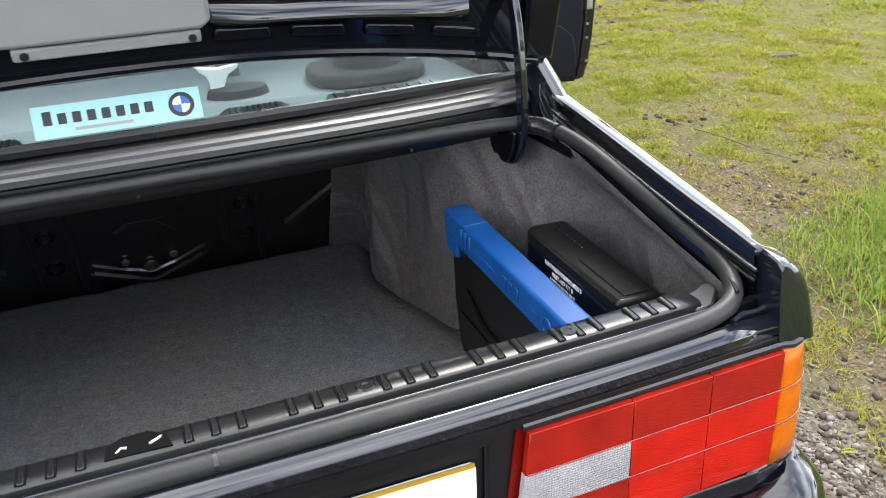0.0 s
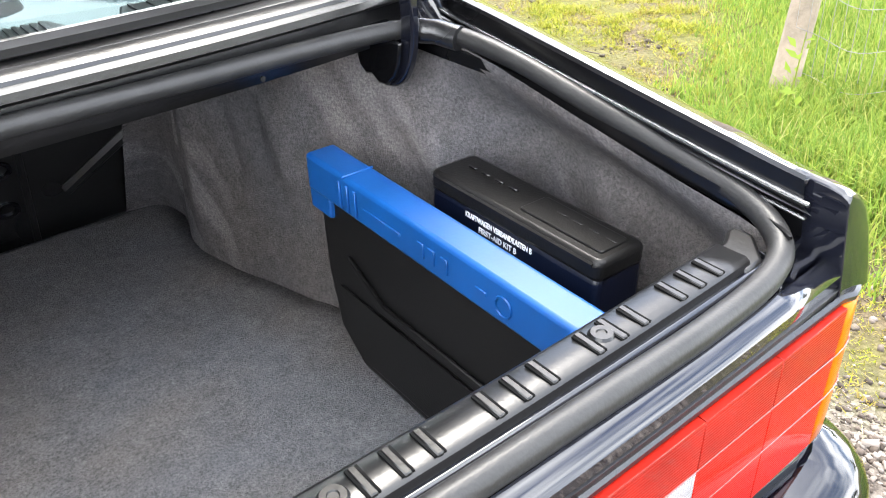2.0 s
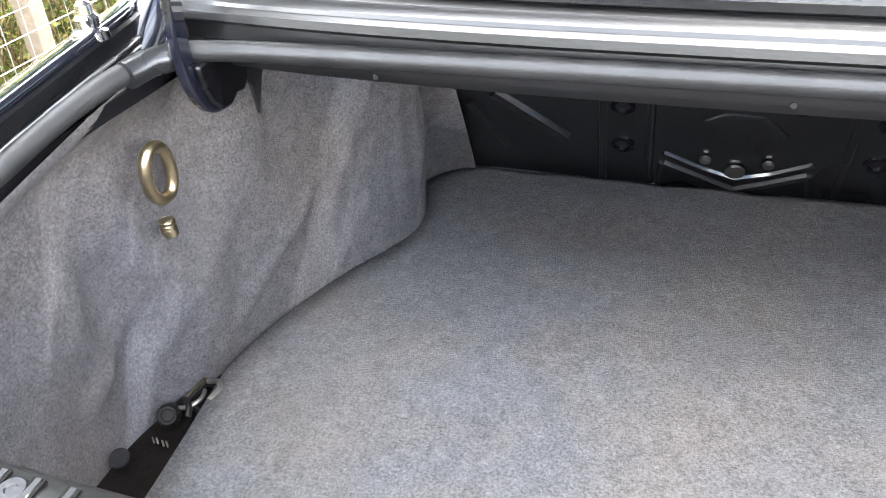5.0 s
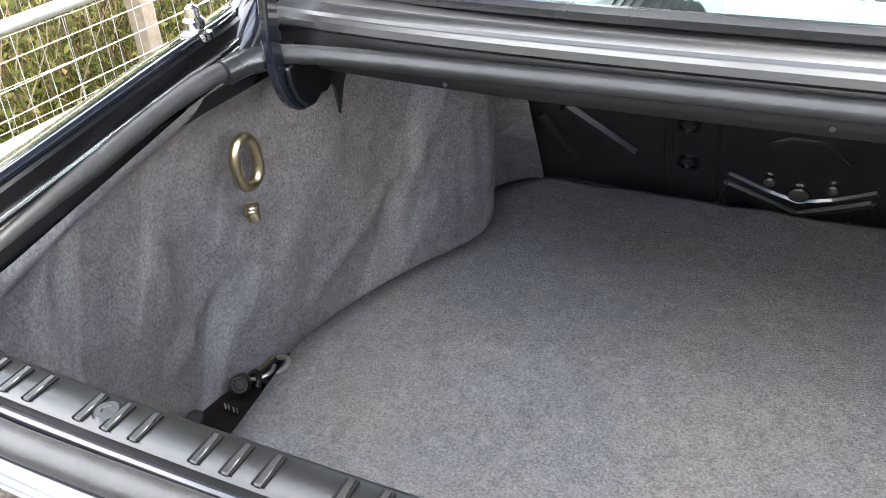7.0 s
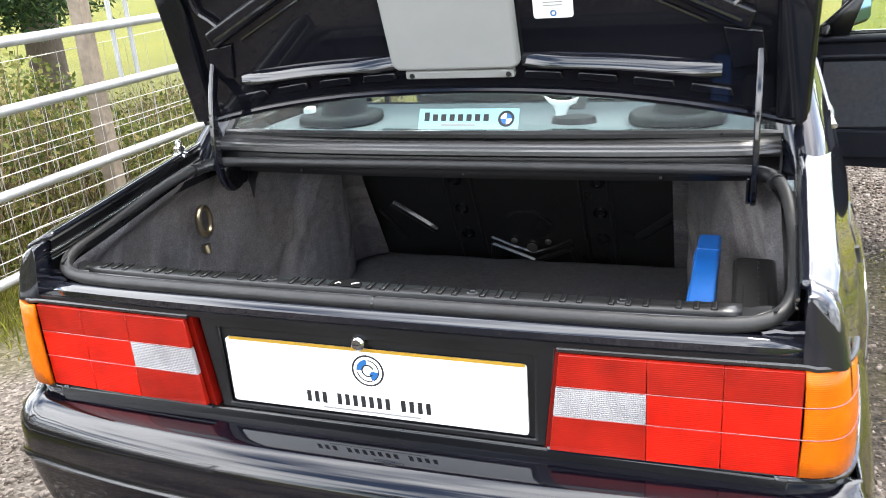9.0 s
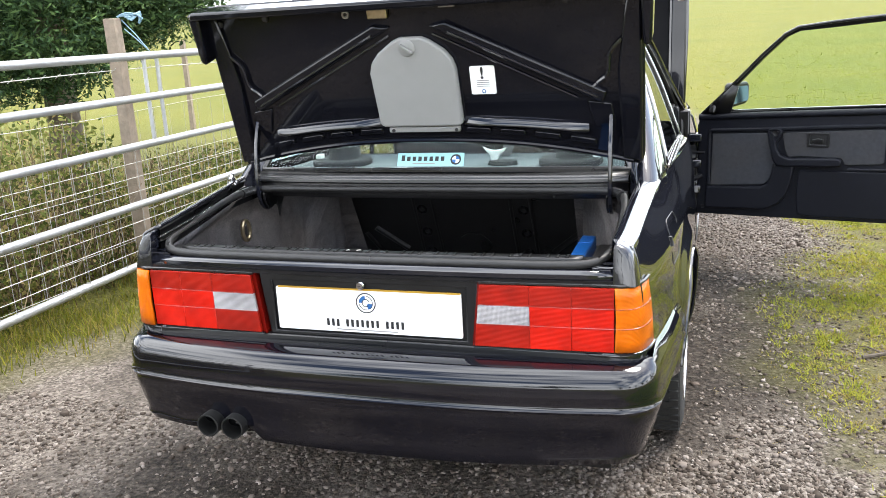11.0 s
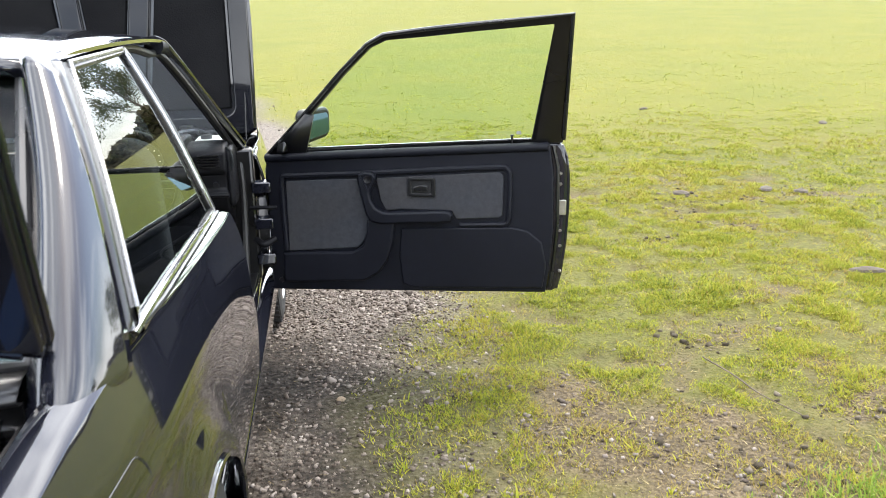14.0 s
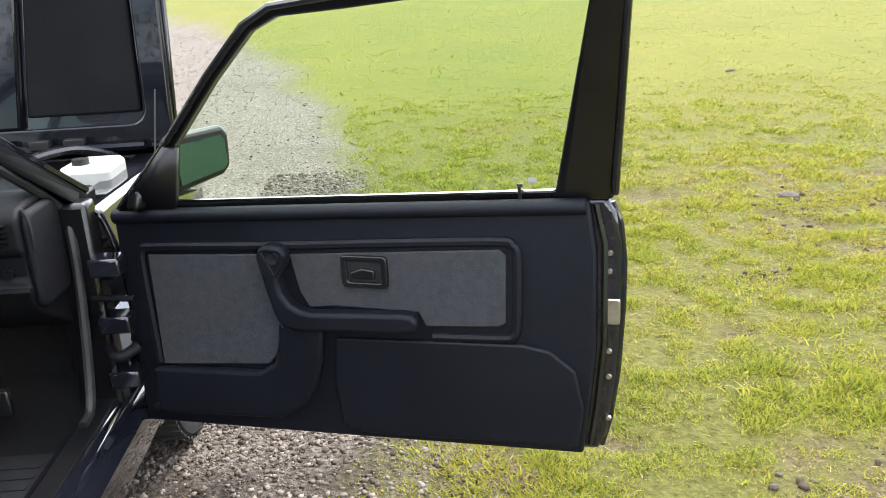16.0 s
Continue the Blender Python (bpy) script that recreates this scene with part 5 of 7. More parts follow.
part("badge_fill", disc(0.0115, 0.0205, 95, 180), BADGEBLUE, plate)
part("badge_fill", disc(0.0060, 0.0190, -70, -5), BADGEBLUE, plate)


def bars(words, x0, x1, z0, z1, m, mat, parent, depth, stroke=0.0):
    """A line of print as plain upright bars, one short bar for each character."""
    total = sum(len(w) for w in words) + 0.9 * (len(words) - 1)
    step = (x1 - x0) / total
    x = x0
    for w in words:
        for k in range(len(w)):
            lo, hi = x + (0.5 - stroke) * step, x + (0.5 + stroke) * step
            top = z1 if w[k] == "o" else lerp(z0, z1, 0.78)
            part("print_bar", slab([(lo, z0), (hi, z0), (hi, top), (lo, top)], depth, depth + 0.0006, m), mat, parent, smooth=False)
            x += step
        x += 0.9 * step


bars(["ooo", "ooooooo", "oooo"], -0.124, 0.110, 0.6265, 0.6475, PXZ, BLACKPRINT, plate, 0.0101, 0.26)
part("print_bar", slab([(-0.092, 0.6165), (0.088, 0.6165), (0.088, 0.6195), (-0.092, 0.6195)], 0.0101, 0.0106, PXZ), GREYPANEL, plate, smooth=False)
lock = part("boot_lock", lathe([(0.0125, 0.0), (0.0125, 0.010), (0.009, 0.014), (0.001, 0.014)], 20, m=PXZ @ pose(-0.012, 0.747, 0.004)), CHROME, car, "chromed boot lock")
part("key_slot", slab([(-0.017, 0.7458), (-0.007, 0.7458), (-0.007, 0.7482), (-0.017, 0.7482)], 0.0176, 0.0186, PXZ), BLACKPRINT, lock)

# ---- rear bumper with its valance, and the twin tail pipes ----
BUMP = [(0.05, 0.572), (-0.020, 0.574), (-0.060, 0.573), (-0.088, 0.566), (-0.104, 0.551), (-0.112, 0.530), (-0.114, 0.49), (-0.1145, 0.476), (-0.1195, 0.4695), (-0.1185, 0.466), (-0.1125, 0.4635), (-0.114, 0.445), (-0.109, 0.41), (-0.099, 0.362), (-0.103, 0.350), (-0.095, 0.337), (-0.06, 0.335)]
b_rows = []
for i in range(61):
    u = 2 * i / 60 - 1
    a, sx = abs(u), math.copysign(1, u)
    row = []
    for k, (y, z) in enumerate(BUMP):
        y = y if k < len(BUMP) - 1 or a < 0.58 else -0.088
        tuck = 0.10 * max(0, (0.47 - z) / 0.13) ** 1.4
        if a < 0.60:
            row.append((0.665 * u / 0.60, y + 0.045 * (a / 0.60) ** 2.6, z + 0.012 * (a / 0.6) ** 2 * max(0, (0.40 - z) / 0.06)))
        elif a < 0.80:
            t = (a - 0.60) / 0.20 * math.pi / 2
            r = 0.05 - y
            row.append((sx * (0.665 + (r - 0.044 - 0.3 * tuck) * math.sin(t) * 0.96), 0.05 - (r - 0.045) * math.cos(t), z + 0.012 * max(0, (0.40 - z) / 0.06)))
        else:
            t = (a - 0.80) / 0.20
            row.append((sx * (0.665 + (0.05 - y - 0.044 - 0.3 * tuck) * 0.96 + 0.040 * t ** 0.8), 0.05 + t * 0.47, z + 0.012 * max(0, (0.40 - z) / 0.06)))
    if a > 0.66:
        least = 0.760 - 0.10 * (1 - ease(0.66, 0.80, a))
        row = [(sx * max(least - 0.03 * max(0, (0.47 - z) / 0.13) ** 1.4, abs(x)), y, z) for x, y, z in row]
    # the lower edge hangs deeper but for the cut-out over the tail pipes
    row = [(x, y, z - 0.033 * max(0, 0.40 - z) / 0.063 * (1 - ease(-0.525, -0.495, x) * ease(-0.305, -0.335, x))) for x, y, z in row]
    b_rows.append(row)
bumper = thick(part("rear_bumper", sheet(b_rows), BUMPER, car, "black body-coloured rear bumper and valance"), 0.006, 0)
part("bumper_filler", boxed((-0.66, 0.0, 0.56), (0.66, 0.05, 0.594)), BODY_DARK, car, bevel=0.004)
for s in (1, -1):
    # painted corner between lamp and bumper
    turn = smooth_path([(s * 0.640, 0.002, 0), (s * 0.690, 0.010, 0), (s * 0.722, 0.026, 0), (s * 0.738, 0.050, 0), (s * 0.745, 0.10, 0)], 4)
    thick(part("tail_corner", sheet([[(p.x, p.y, z) for z in (0.545, 0.565, 0.585, 0.5975)] for p in turn]), PAINT, car), 0.004, 0)
for x in (-0.452, -0.374):
    pipe = part("tail_pipe", lathe([(0.026, 0.25), (0.033, 0.10), (0.034, 0.0), (0.030, -0.001), (0.029, 0.06), (0.001, 0.07)], 24, m=Matrix(((1, 0, 0, x), (0, 0, 1, -0.125), (0, -1, 0, 0.352), (0, 0, 0, 1))) @ pose(0, 0, 0)), DARKSTEEL, car, "sooty black tail pipe")
part("pipe_heat_shield", sheet([[(x, -0.06, 0.39 + 0.012 * math.cos((x + 0.413) * 26)), (x, 0.2, 0.39)] for x in (-0.50, -0.46, -0.413, -0.37, -0.33)]), DARKSTEEL, car)

# ---- boot lid, standing open ----
LID = axes((0, 0.625, 0.965), (1, 0, 0), (0, -0.27, 1))


def lid_low(x):
    """The curved front edge of the lid."""
    return 0.082 - 0.085 * (abs(x) / 0.70) ** 2.2


low_pts = [(x, lid_low(x)) for x in (-0.685 + 1.37 * i / 16 for i in range(17))]
lid_poly = low_pts + [(0.694, 0.03), (0.697, 0.30), (0.698, 0.385), (0.718, 0.42), (0.725, 0.53), (0.715, 0.555), (0.65, 0.562), (-0.65, 0.562), (-0.715, 0.555), (-0.725, 0.53), (-0.718, 0.42), (-0.698, 0.385), (-0.697, 0.30), (-0.694, 0.03)]
lid = part("boot_lid", slab(lid_poly, -0.034, -0.022, LID), PAINT, car, "open black boot lid", bevel=0.005)
part("lid_skin", slab([(x * 0.992, y * 0.99 + 0.003) for x, y in lid_poly], -0.021, -0.006, LID), LIDBLACK, lid, bevel=0.004)
part("lid_lip", slab([(-0.722, 0.533), (0.722, 0.533), (0.715, 0.560), (-0.715, 0.560)], -0.02, 0.055, LID), LIDBLACK, lid, bevel=0.008)
for s in (1, -1):
    part("lid_corner", slab([(s * 0.690, 0.555), (s * 0.728, 0.555), (s * 0.722, 0.40), (s * 0.706, 0.385), (s * 0.698, 0.40)], -0.02, 0.05, LID), LIDBLACK, lid, bevel=0.008)
    part("side_rib", slab([(s * 0.63, 0.03), (s * 0.688, 0.02), (s * 0.692, 0.53), (s * 0.65, 0.53), (s * 0.62, 0.30)], -0.006, 0.010, LID), LIDBLACK, lid, bevel=0.007)
    rib = [(s * 0.060, 0.466), (s * 0.118, 0.478), (s * 0.590, 0.245), (s * 0.575, 0.205)]
    part("diagonal_rib", slab(rib, -0.006, 0.012, LID), LIDBLACK, lid, bevel=0.009, segs=3)
    ridge = [LID @ Vector((lerp(s * 0.10, s * 0.57, t), lerp(0.458, 0.225, t), 0.013)) for t in (0.05, 0.5, 0.98)]
    part("rib_bead", tube(ridge, 0.005, 6), PAINT, lid)
    part("rib_bead", tube([LID @ Vector((s * lerp(0.07, 0.50, t), lerp(0.44, 0.225, t), -0.002)) for t in (0, 1)], 0.004, 6), PAINT, lid)
    arc = [LID @ Vector((s * x, v, 0.006)) for x, v in ((0.635, 0.40), (0.60, 0.36), (0.592, 0.30), (0.565, 0.275), (0.545, 0.255))]
    part("rib_bead", tube(smooth_path(arc, 4), 0.006, 6), PAINT, lid)
    part("hinge_pad", slab([(s * 0.53, 0.215), (s * 0.60, 0.205), (s * 0.612, 0.14), (s * 0.55, 0.13)], -0.006, 0.002, LID), LIDBLACK, lid, bevel=0.003)
    for x, v in ((0.645, 0.505), (0.48, 0.515)):
        part("rubber_plug", lathe([(0.011, 0.0), (0.009, 0.006), (0.001, 0.007)], 14, m=LID @ pose(s * x, v, -0.004)), RUBBER, lid)
    # bright rolled flange along the front edge, in raised lengths
    flange = [(s * lerp(0.14, 0.53, t), lid_low(lerp(0.14, 0.53, t)) + lerp(0.066, 0.078, t)) for t in (i / 8 for i in range(9))]
    ledge = []
    for i, (x, v) in enumerate(flange):
        k = 0.30 + 0.50 * min(1, min(i, 8 - i))
        ledge.append([LID @ Vector((x, v + dv, -0.006 + n * k)) for dv, n in ((-0.004, 0.0), (-0.002, 0.024), (0.003, 0.030), (0.010, 0.028), (0.020, 0.016), (0.025, 0.008), (0.028, 0.0))])
    part("front_flange", sheet(ledge), PAINT, lid)
    for t0 in (0.14, 0.25, 0.36, 0.47):
        cut = [(s * x, lid_low(x) + d) for x, d in ((t0, 0.040), (t0 + 0.085, 0.040), (t0 + 0.080, 0.060), (t0 + 0.005, 0.060))]
        part("drain_slot", slab(cut, -0.006, 0.004, LID), LIDBLACK, lid, bevel=0.004)
edge_line = [(x, lid_low(x) + 0.012) for x in (-0.66 + 1.32 * i / 20 for i in range(21))]
part("front_roll", tube([LID @ Vector((x, v, 0.0)) for x, v in edge_line], 0.008, 8), PAINT_IN, lid)
part("lid_latch", slab(rounded(-0.125, 0.497, -0.060, 0.527, 0.004), -0.006, 0.014, LID), BRASS, lid, "zinc plated boot latch", bevel=0.003)
part("lock_rod_hole", lathe([(0.013, 0.0), (0.012, 0.004), (0.008, 0.004), (0.007, 0.0)], 18, m=LID @ pose(-0.203, 0.511, -0.006)), STEEL, lid)
part("lip_slot", slab([(0.10, 0.517), (0.15, 0.517), (0.15, 0.520), (0.10, 0.520)], -0.006, -0.003, LID), STEEL, lid)
tray_poly = [(-0.126, 0.148), (0.126, 0.148), (0.140, 0.158), (0.137, 0.33), (0.128, 0.362), (0.105, 0.393), (0.060, 0.425), (0.035, 0.436), (-0.035, 0.436), (-0.060, 0.425), (-0.108, 0.393), (-0.135, 0.362), (-0.146, 0.33), (-0.140, 0.158)]
tray = part("tool_tray", slab(tray_poly, -0.006, 0.020, LID), GREYPANEL, lid, "light grey plastic tool tray cover", bevel=0.007, segs=3)
part("tray_hinge", slab(rounded(-0.115, 0.126, 0.125, 0.144, 0.004), -0.006, 0.012, LID), GREYPANEL, tray, bevel=0.003)
for x in (-0.10, 0.113):
    part("screw", lathe([(0.006, 0.0), (0.005, 0.003), (0.001, 0.003)], 10, m=LID @ pose(x, 0.134, 0.012)), BLACKPRINT, tray)
part("tray_knob", lathe([(0.026, 0.0), (0.026, 0.003), (0.022, 0.006), (0.001, 0.006)], 24, m=LID @ pose(-0.010, 0.405, 0.019)), GREYPANEL, tray)
part("knob_grip", slab(rounded(-0.024, -0.005, 0.024, 0.005, 0.004), 0.0, 0.012, LID @ pose(-0.010, 0.405, 0.022, 0, 0, -35)), GREYPANEL, tray, bevel=0.002)
label = part("warning_label", slab(rounded(0.173, 0.243, 0.252, 0.333, 0.006), -0.006, -0.004, LID), WHITE, lid, "white warning label with an exclamation mark")
writing("exclamation_mark", "!", 0.05, LID @ pose(0.211, 0.309, -0.0035), BLACKPRINT, label, bold=0.0015)
for v in (0.286, 0.280, 0.274, 0.268):
    part("print_bar", slab([(0.193, v), (0.232, v), (0.232, v + 0.002), (0.193, v + 0.002)], -0.0036, -0.0030, LID), GREYPANEL, label, smooth=False)
part("badge_ring", disc(0.0035, 0.0065, 0, 360, (0.213, 0.253), (-0.0036, -0.0030), LID, 20), BADGEBLUE, label)

# ---- open driver's door ----
DOOR = axes((0.795, 2.94, 0), (1.123, -0.392, 0), (0, 0, 1))
LEAN = 0.40


def up(u, z, n=0.0):
    """A point of the door; above the waist it leans inwards."""
    return DOOR @ Vector((u, z, n + LEAN * max(0, z - 0.92)))


door = part("door", slab([(0.0, 0.30), (0.6, 0.318), (1.158, 0.336), (1.176, 0.38), (1.194, 0.52), (1.204, 0.68), (1.203, 0.82), (1.190, 0.89), (1.170, 0.918), (0.02, 0.862), (0.0, 0.80)], -0.115, -0.022, DOOR), PAINT, car, "open driver's door with dark vinyl and grey cloth trim", bevel=0.012, segs=3)
card = part("door_card", slab([(0.012, 0.305), (0.6, 0.321), (1.126, 0.337), (1.140, 0.45), (1.152, 0.58), (1.152, 0.80), (1.137, 0.915), (0.6, 0.889), (0.018, 0.860)], -0.021, 0.0, DOOR), VINYL, door, bevel=0.006, segs=3)
part("top_roll", tube([up(0.02, 0.850, -0.004), up(0.6, 0.879, -0.002), up(1.132, 0.903, -0.004)], 0.018, 10), VINYL, card)
# the trim sits a little up and along the card
CARD = DOOR @ Matrix.Translation((0.007, 0.009, 0))
part("cloth_panel", slab([(0.092, 0.752), (0.385, 0.765), (0.400, 0.70), (0.452, 0.60), (0.425, 0.54), (0.378, 0.488), (0.086, 0.464)], 0.0, 0.007, CARD), CLOTH, card, "grey cloth door panel", bevel=0.005)
part("cloth_panel", slab([(0.462, 0.768), (0.945, 0.798), (0.960, 0.785), (0.955, 0.632), (0.940, 0.622), (0.775, 0.612), (0.76, 0.645), (0.56, 0.648), (0.50, 0.64), (0.478, 0.68)], 0.0, 0.007, CARD), CLOTH, card, "grey cloth door panel", bevel=0.005)
rim = [(0.075, 0.47), (0.072, 0.70), (0.078, 0.762), (0.12, 0.772), (0.38, 0.784), (0.60, 0.797), (0.93, 0.815), (0.972, 0.808), (0.984, 0.78), (0.980, 0.64), (0.970, 0.600), (0.93, 0.594), (0.79, 0.588)]
part("panel_rim", tube([CARD @ Vector((p.x, p.y, 0.002)) for p in smooth_path([(u, z, 0) for u, z in rim], 3)], 0.011, 8), VINYL, card)
pull = [(0.394, 0.770), (0.402, 0.790), (0.425, 0.797), (0.458, 0.794), (0.470, 0.775), (0.462, 0.750), (0.442, 0.716), (0.447, 0.684), (0.466, 0.656), (0.490, 0.643), (0.52, 0.639), (0.63, 0.645), (0.735, 0.650), (0.757, 0.646), (0.767, 0.630), (0.760, 0.608), (0.70, 0.601), (0.56, 0.597), (0.48, 0.592), (0.440, 0.600), (0.424, 0.630), (0.414, 0.67), (0.402, 0.73)]
part("armrest", slab(pull, 0.0, 0.040, CARD), VINYL, card, "moulded door pull and armrest", bevel=0.012, segs=3)
head = [(0.408, 0.783), (0.428, 0.789), (0.454, 0.786), (0.462, 0.773), (0.454, 0.750), (0.438, 0.728), (0.426, 0.748)]
part("pull_rim", tube([CARD @ Vector((p.x, p.y, 0.040)) for p in smooth_path([(u, z, 0) for u, z in head + head[:1]], 3)], 0.004, 6), VINYL, card)
part("pull_cap", lathe([(0.016, 0.0), (0.014, 0.005), (0.008, 0.003), (0.001, 0.002)], 18, m=CARD @ pose(0.438, 0.769, 0.039)), PLASTIC, card)
part("map_pocket", slab([(0.065, 0.462), (0.36, 0.474), (0.402, 0.500), (0.420, 0.56), (0.424, 0.604), (0.535, 0.602), (0.532, 0.575), (0.522, 0.51), (0.502, 0.445), (0.465, 0.392), (0.40, 0.354), (0.075, 0.336), (0.062, 0.35)], 0.0, 0.028, CARD), VINYL, card, "vinyl map pocket", bevel=0.012, segs=3)
part("lower_bulge", slab([(0.556, 0.572), (0.99, 0.586), (1.05, 0.575), (1.105, 0.53), (1.122, 0.44), (1.108, 0.348), (0.60, 0.330), (0.556, 0.345), (0.545, 0.46)], 0.0, 0.012, CARD), VINYL, card, bevel=0.012, segs=3)
bezel = part("handle_bezel", ringslab(rounded(0.589, 0.700, 0.697, 0.774, 0.010), rounded(0.603, 0.712, 0.683, 0.762, 0.006), 0.004, 0.016, CARD), PLASTIC, card, bevel=0.003)
part("handle_cup", slab(rounded(0.60, 0.710, 0.686, 0.765, 0.005), 0.004, 0.0085, CARD), BLACKPRINT, bezel)
part("lever", slab([(0.612, 0.722), (0.668, 0.722), (0.668, 0.742), (0.640, 0.746), (0.612, 0.736)], 0.009, 0.019, CARD), PLASTIC, bezel, bevel=0.003)
part("lock_pin", tube([up(0.997, 0.905, -0.012), up(0.997, 0.942, -0.012)], 0.0035, 8), BLACKPRINT, card)
part("pin_head", lathe([(0.006, 0.0), (0.006, 0.006), (0.001, 0.007)], 10, m=DOOR @ Matrix.Translation((0.997, 0.940, -0.008)) @ pose(0, 0, 0, -90)), BLACKPRINT, card)
part("card_screw", lathe([(0.012, 0.0), (0.010, 0.004), (0.001, 0.004)], 12, m=DOOR @ pose(0.052, 0.349, 0.004)), PLASTIC, card)
# glass, its frame and the bright weather strip
WIN_OUT = [(0.020, 0.862), (0.21, 1.036), (0.38, 1.193), (0.495, 1.290), (0.560, 1.322), (0.70, 1.337), (0.878, 1.352), (1.224, 1.378), (1.184, 0.915)]
WIN_IN = [(0.175, 0.884), (0.228, 1.024), (0.388, 1.176), (0.502, 1.272), (0.565, 1.298), (0.70, 1.307), (0.878, 1.322), (1.160, 1.342), (1.068, 0.928)]
wf = bmesh.new()
loops = [[wf.verts.new(up(u, z, n)) for u, z in poly] for poly, n in ((WIN_OUT, -0.048), (WIN_OUT, -0.018), (WIN_IN, -0.018), (WIN_IN, -0.048))]
for a in range(4):
    for i in range(len(WIN_OUT)):
        j = (i + 1) % len(WIN_OUT)
        wf.faces.new((loops[a][i], loops[a][j], loops[(a + 1) % 4][j], loops[(a + 1) % 4][i]))
win_frame = part("window_frame", wf, BODY_DARK, door, "black door window frame", bevel=0.006)
part("frame_seal", tube([up(u, z - 0.004, -0.014) for u, z in WIN_OUT[:-1]] + [up(1.188, 0.93, -0.014)], 0.008, 8), RUBBER, win_frame)
gl = bmesh.new()
gl.faces.new([gl.verts.new(up(u, z, -0.036)) for u, z in WIN_IN])
pane = part("pane", gl, GLASS, win_frame, "clear door glass", smooth=False)
pane.visible_shadow = False
part("weather_strip", tube([up(0.18, 0.889, -0.014), up(0.6, 0.909, -0.014), up(1.066, 0.931, -0.014)], 0.004, 6), CHROME, win_frame, "bright weather strip")
part("glass_mark", slab(rounded(1.012, 0.945, 1.030, 0.957, 0.003), -0.0345 + LEAN * 0.033, -0.0340 + LEAN * 0.033, DOOR), GREYPANEL, pane)
cn = bmesh.new()
cn.faces.new([cn.verts.new(up(u, z, -0.016)) for u, z in ((0.03, 0.865), (0.19, 0.880), (0.243, 1.024), (0.21, 1.032))])
thick(part("mirror_base", cn, PLASTIC, win_frame), 0.02, -1)
# door edge fittings
part("door_latch", slab(rounded(1.166, 0.640, 1.200, 0.700, 0.006), -0.062, -0.020, DOOR), STEEL, door, "steel door latch", bevel=0.004)
# clips in bright steel stand for the white glints on the shut face
for z in (0.42, 0.52, 0.58, 0.76, 0.80):
    part("edge_clip", lathe([(0.007, 0.0), (0.005, 0.006), (0.001, 0.006)], 10, m=DOOR @ Matrix.Translation((1.178, z, -0.023)) @ pose(0, 0, 0)), STEEL, door)
part("edge_seal", tube([DOOR @ Vector((u, z, -0.020)) for u, z in ((1.140, 0.352), (1.154, 0.45), (1.168, 0.60), (1.168, 0.82), (1.150, 0.905))], 0.008, 6), RUBBER, door)
part("edge_bead", tube([DOOR @ Vector((u, z, -0.036)) for u, z in ((1.163, 0.345), (1.180, 0.41), (1.196, 0.53), (1.205, 0.68), (1.206, 0.78), (1.198, 0.86), (1.180, 0.905))], 0.007, 8), PAINT, door)
# hinge arms and check strap in the gap between post and door
for z in (0.455, 0.60, 0.745):
    part("hinge_arm", boxed((0.755, 2.86, z - 0.022), (0.83, 2.925, z + 0.022), pose(0, 0, 0)), PAINT, door, bevel=0.006, segs=2)
part("check_strap", tube([(0.74, 2.90, 0.66), (0.80, 2.885, 0.662), (0.845, 2.88, 0.66)], 0.008, 8), DASH, door)
part("wiring_boot", tube(smooth_path([(0.75, 2.915, 0.53), (0.785, 2.87, 0.515), (0.83, 2.895, 0.53)], 5), 0.014, 10), DASH, door)
# mirror: it stands out from the door and faces the driver
MIR = axes((0.97, 2.932, 1.05), (0.590, 0.807, 0), (0, 0, 1))
glass_poly = [(0.010, -0.136), (0.148, -0.125), (0.162, -0.114), (0.166, -0.054), (0.155, -0.042), (0.020, -0.042), (0.010, -0.054)]
house_poly = [(-0.012, -0.158), (0.155, -0.143), (0.182, -0.126), (0.187, -0.044), (0.168, -0.020), (0.006, -0.018), (-0.012, -0.036)]
mir = part("door_mirror", slab(house_poly, -0.034, -0.002, MIR), PLASTIC, door, "black door mirror", bevel=0.012, segs=3)
part("mirror_glass", slab(glass_poly, -0.002, 0.0005, MIR @ Matrix.Translation((0.085, -0.09, 0.004)) @ pose(0, 0, 0, -6) @ Matrix.Translation((-0.085, 0.09, 0))), MIRROR, mir, "mirror glass reflecting the meadow")
part("mirror_foot", slab([(-0.10, -0.175), (0.10, -0.172), (0.02, -0.135), (-0.08, -0.120)], -0.07, -0.03, MIR), BODY_DARK, mir, bevel=0.01)

# ---- bonnet, standing open at the nose ----
BON = axes((0, 4.02, 0.80), (1, 0, 0), (0, 0.12, 1))
bon_poly = [(-0.66, 0.0), (0.66, 0.0), (0.70, 0.03), (0.712, 0.55), (0.70, 1.08), (0.66, 1.12), (-0.66, 1.12), (-0.70, 1.08), (-0.712, 0.55), (-0.70, 0.03)]
bonnet = part("bonnet", slab(bon_poly, -0.045, -0.030, BON), PAINT, car, "open black bonnet", bevel=0.008)
part("inner_frame", ringslab([(x * 0.985, y * 0.985 + 0.008) for x, y in rounded(-0.705, 0.0, 0.705, 1.12, 0.04)], rounded(-0.60, 0.10, 0.60, 1.02, 0.06), -0.030, 0.012, BON), LIDBLACK, bonnet, bevel=0.010)
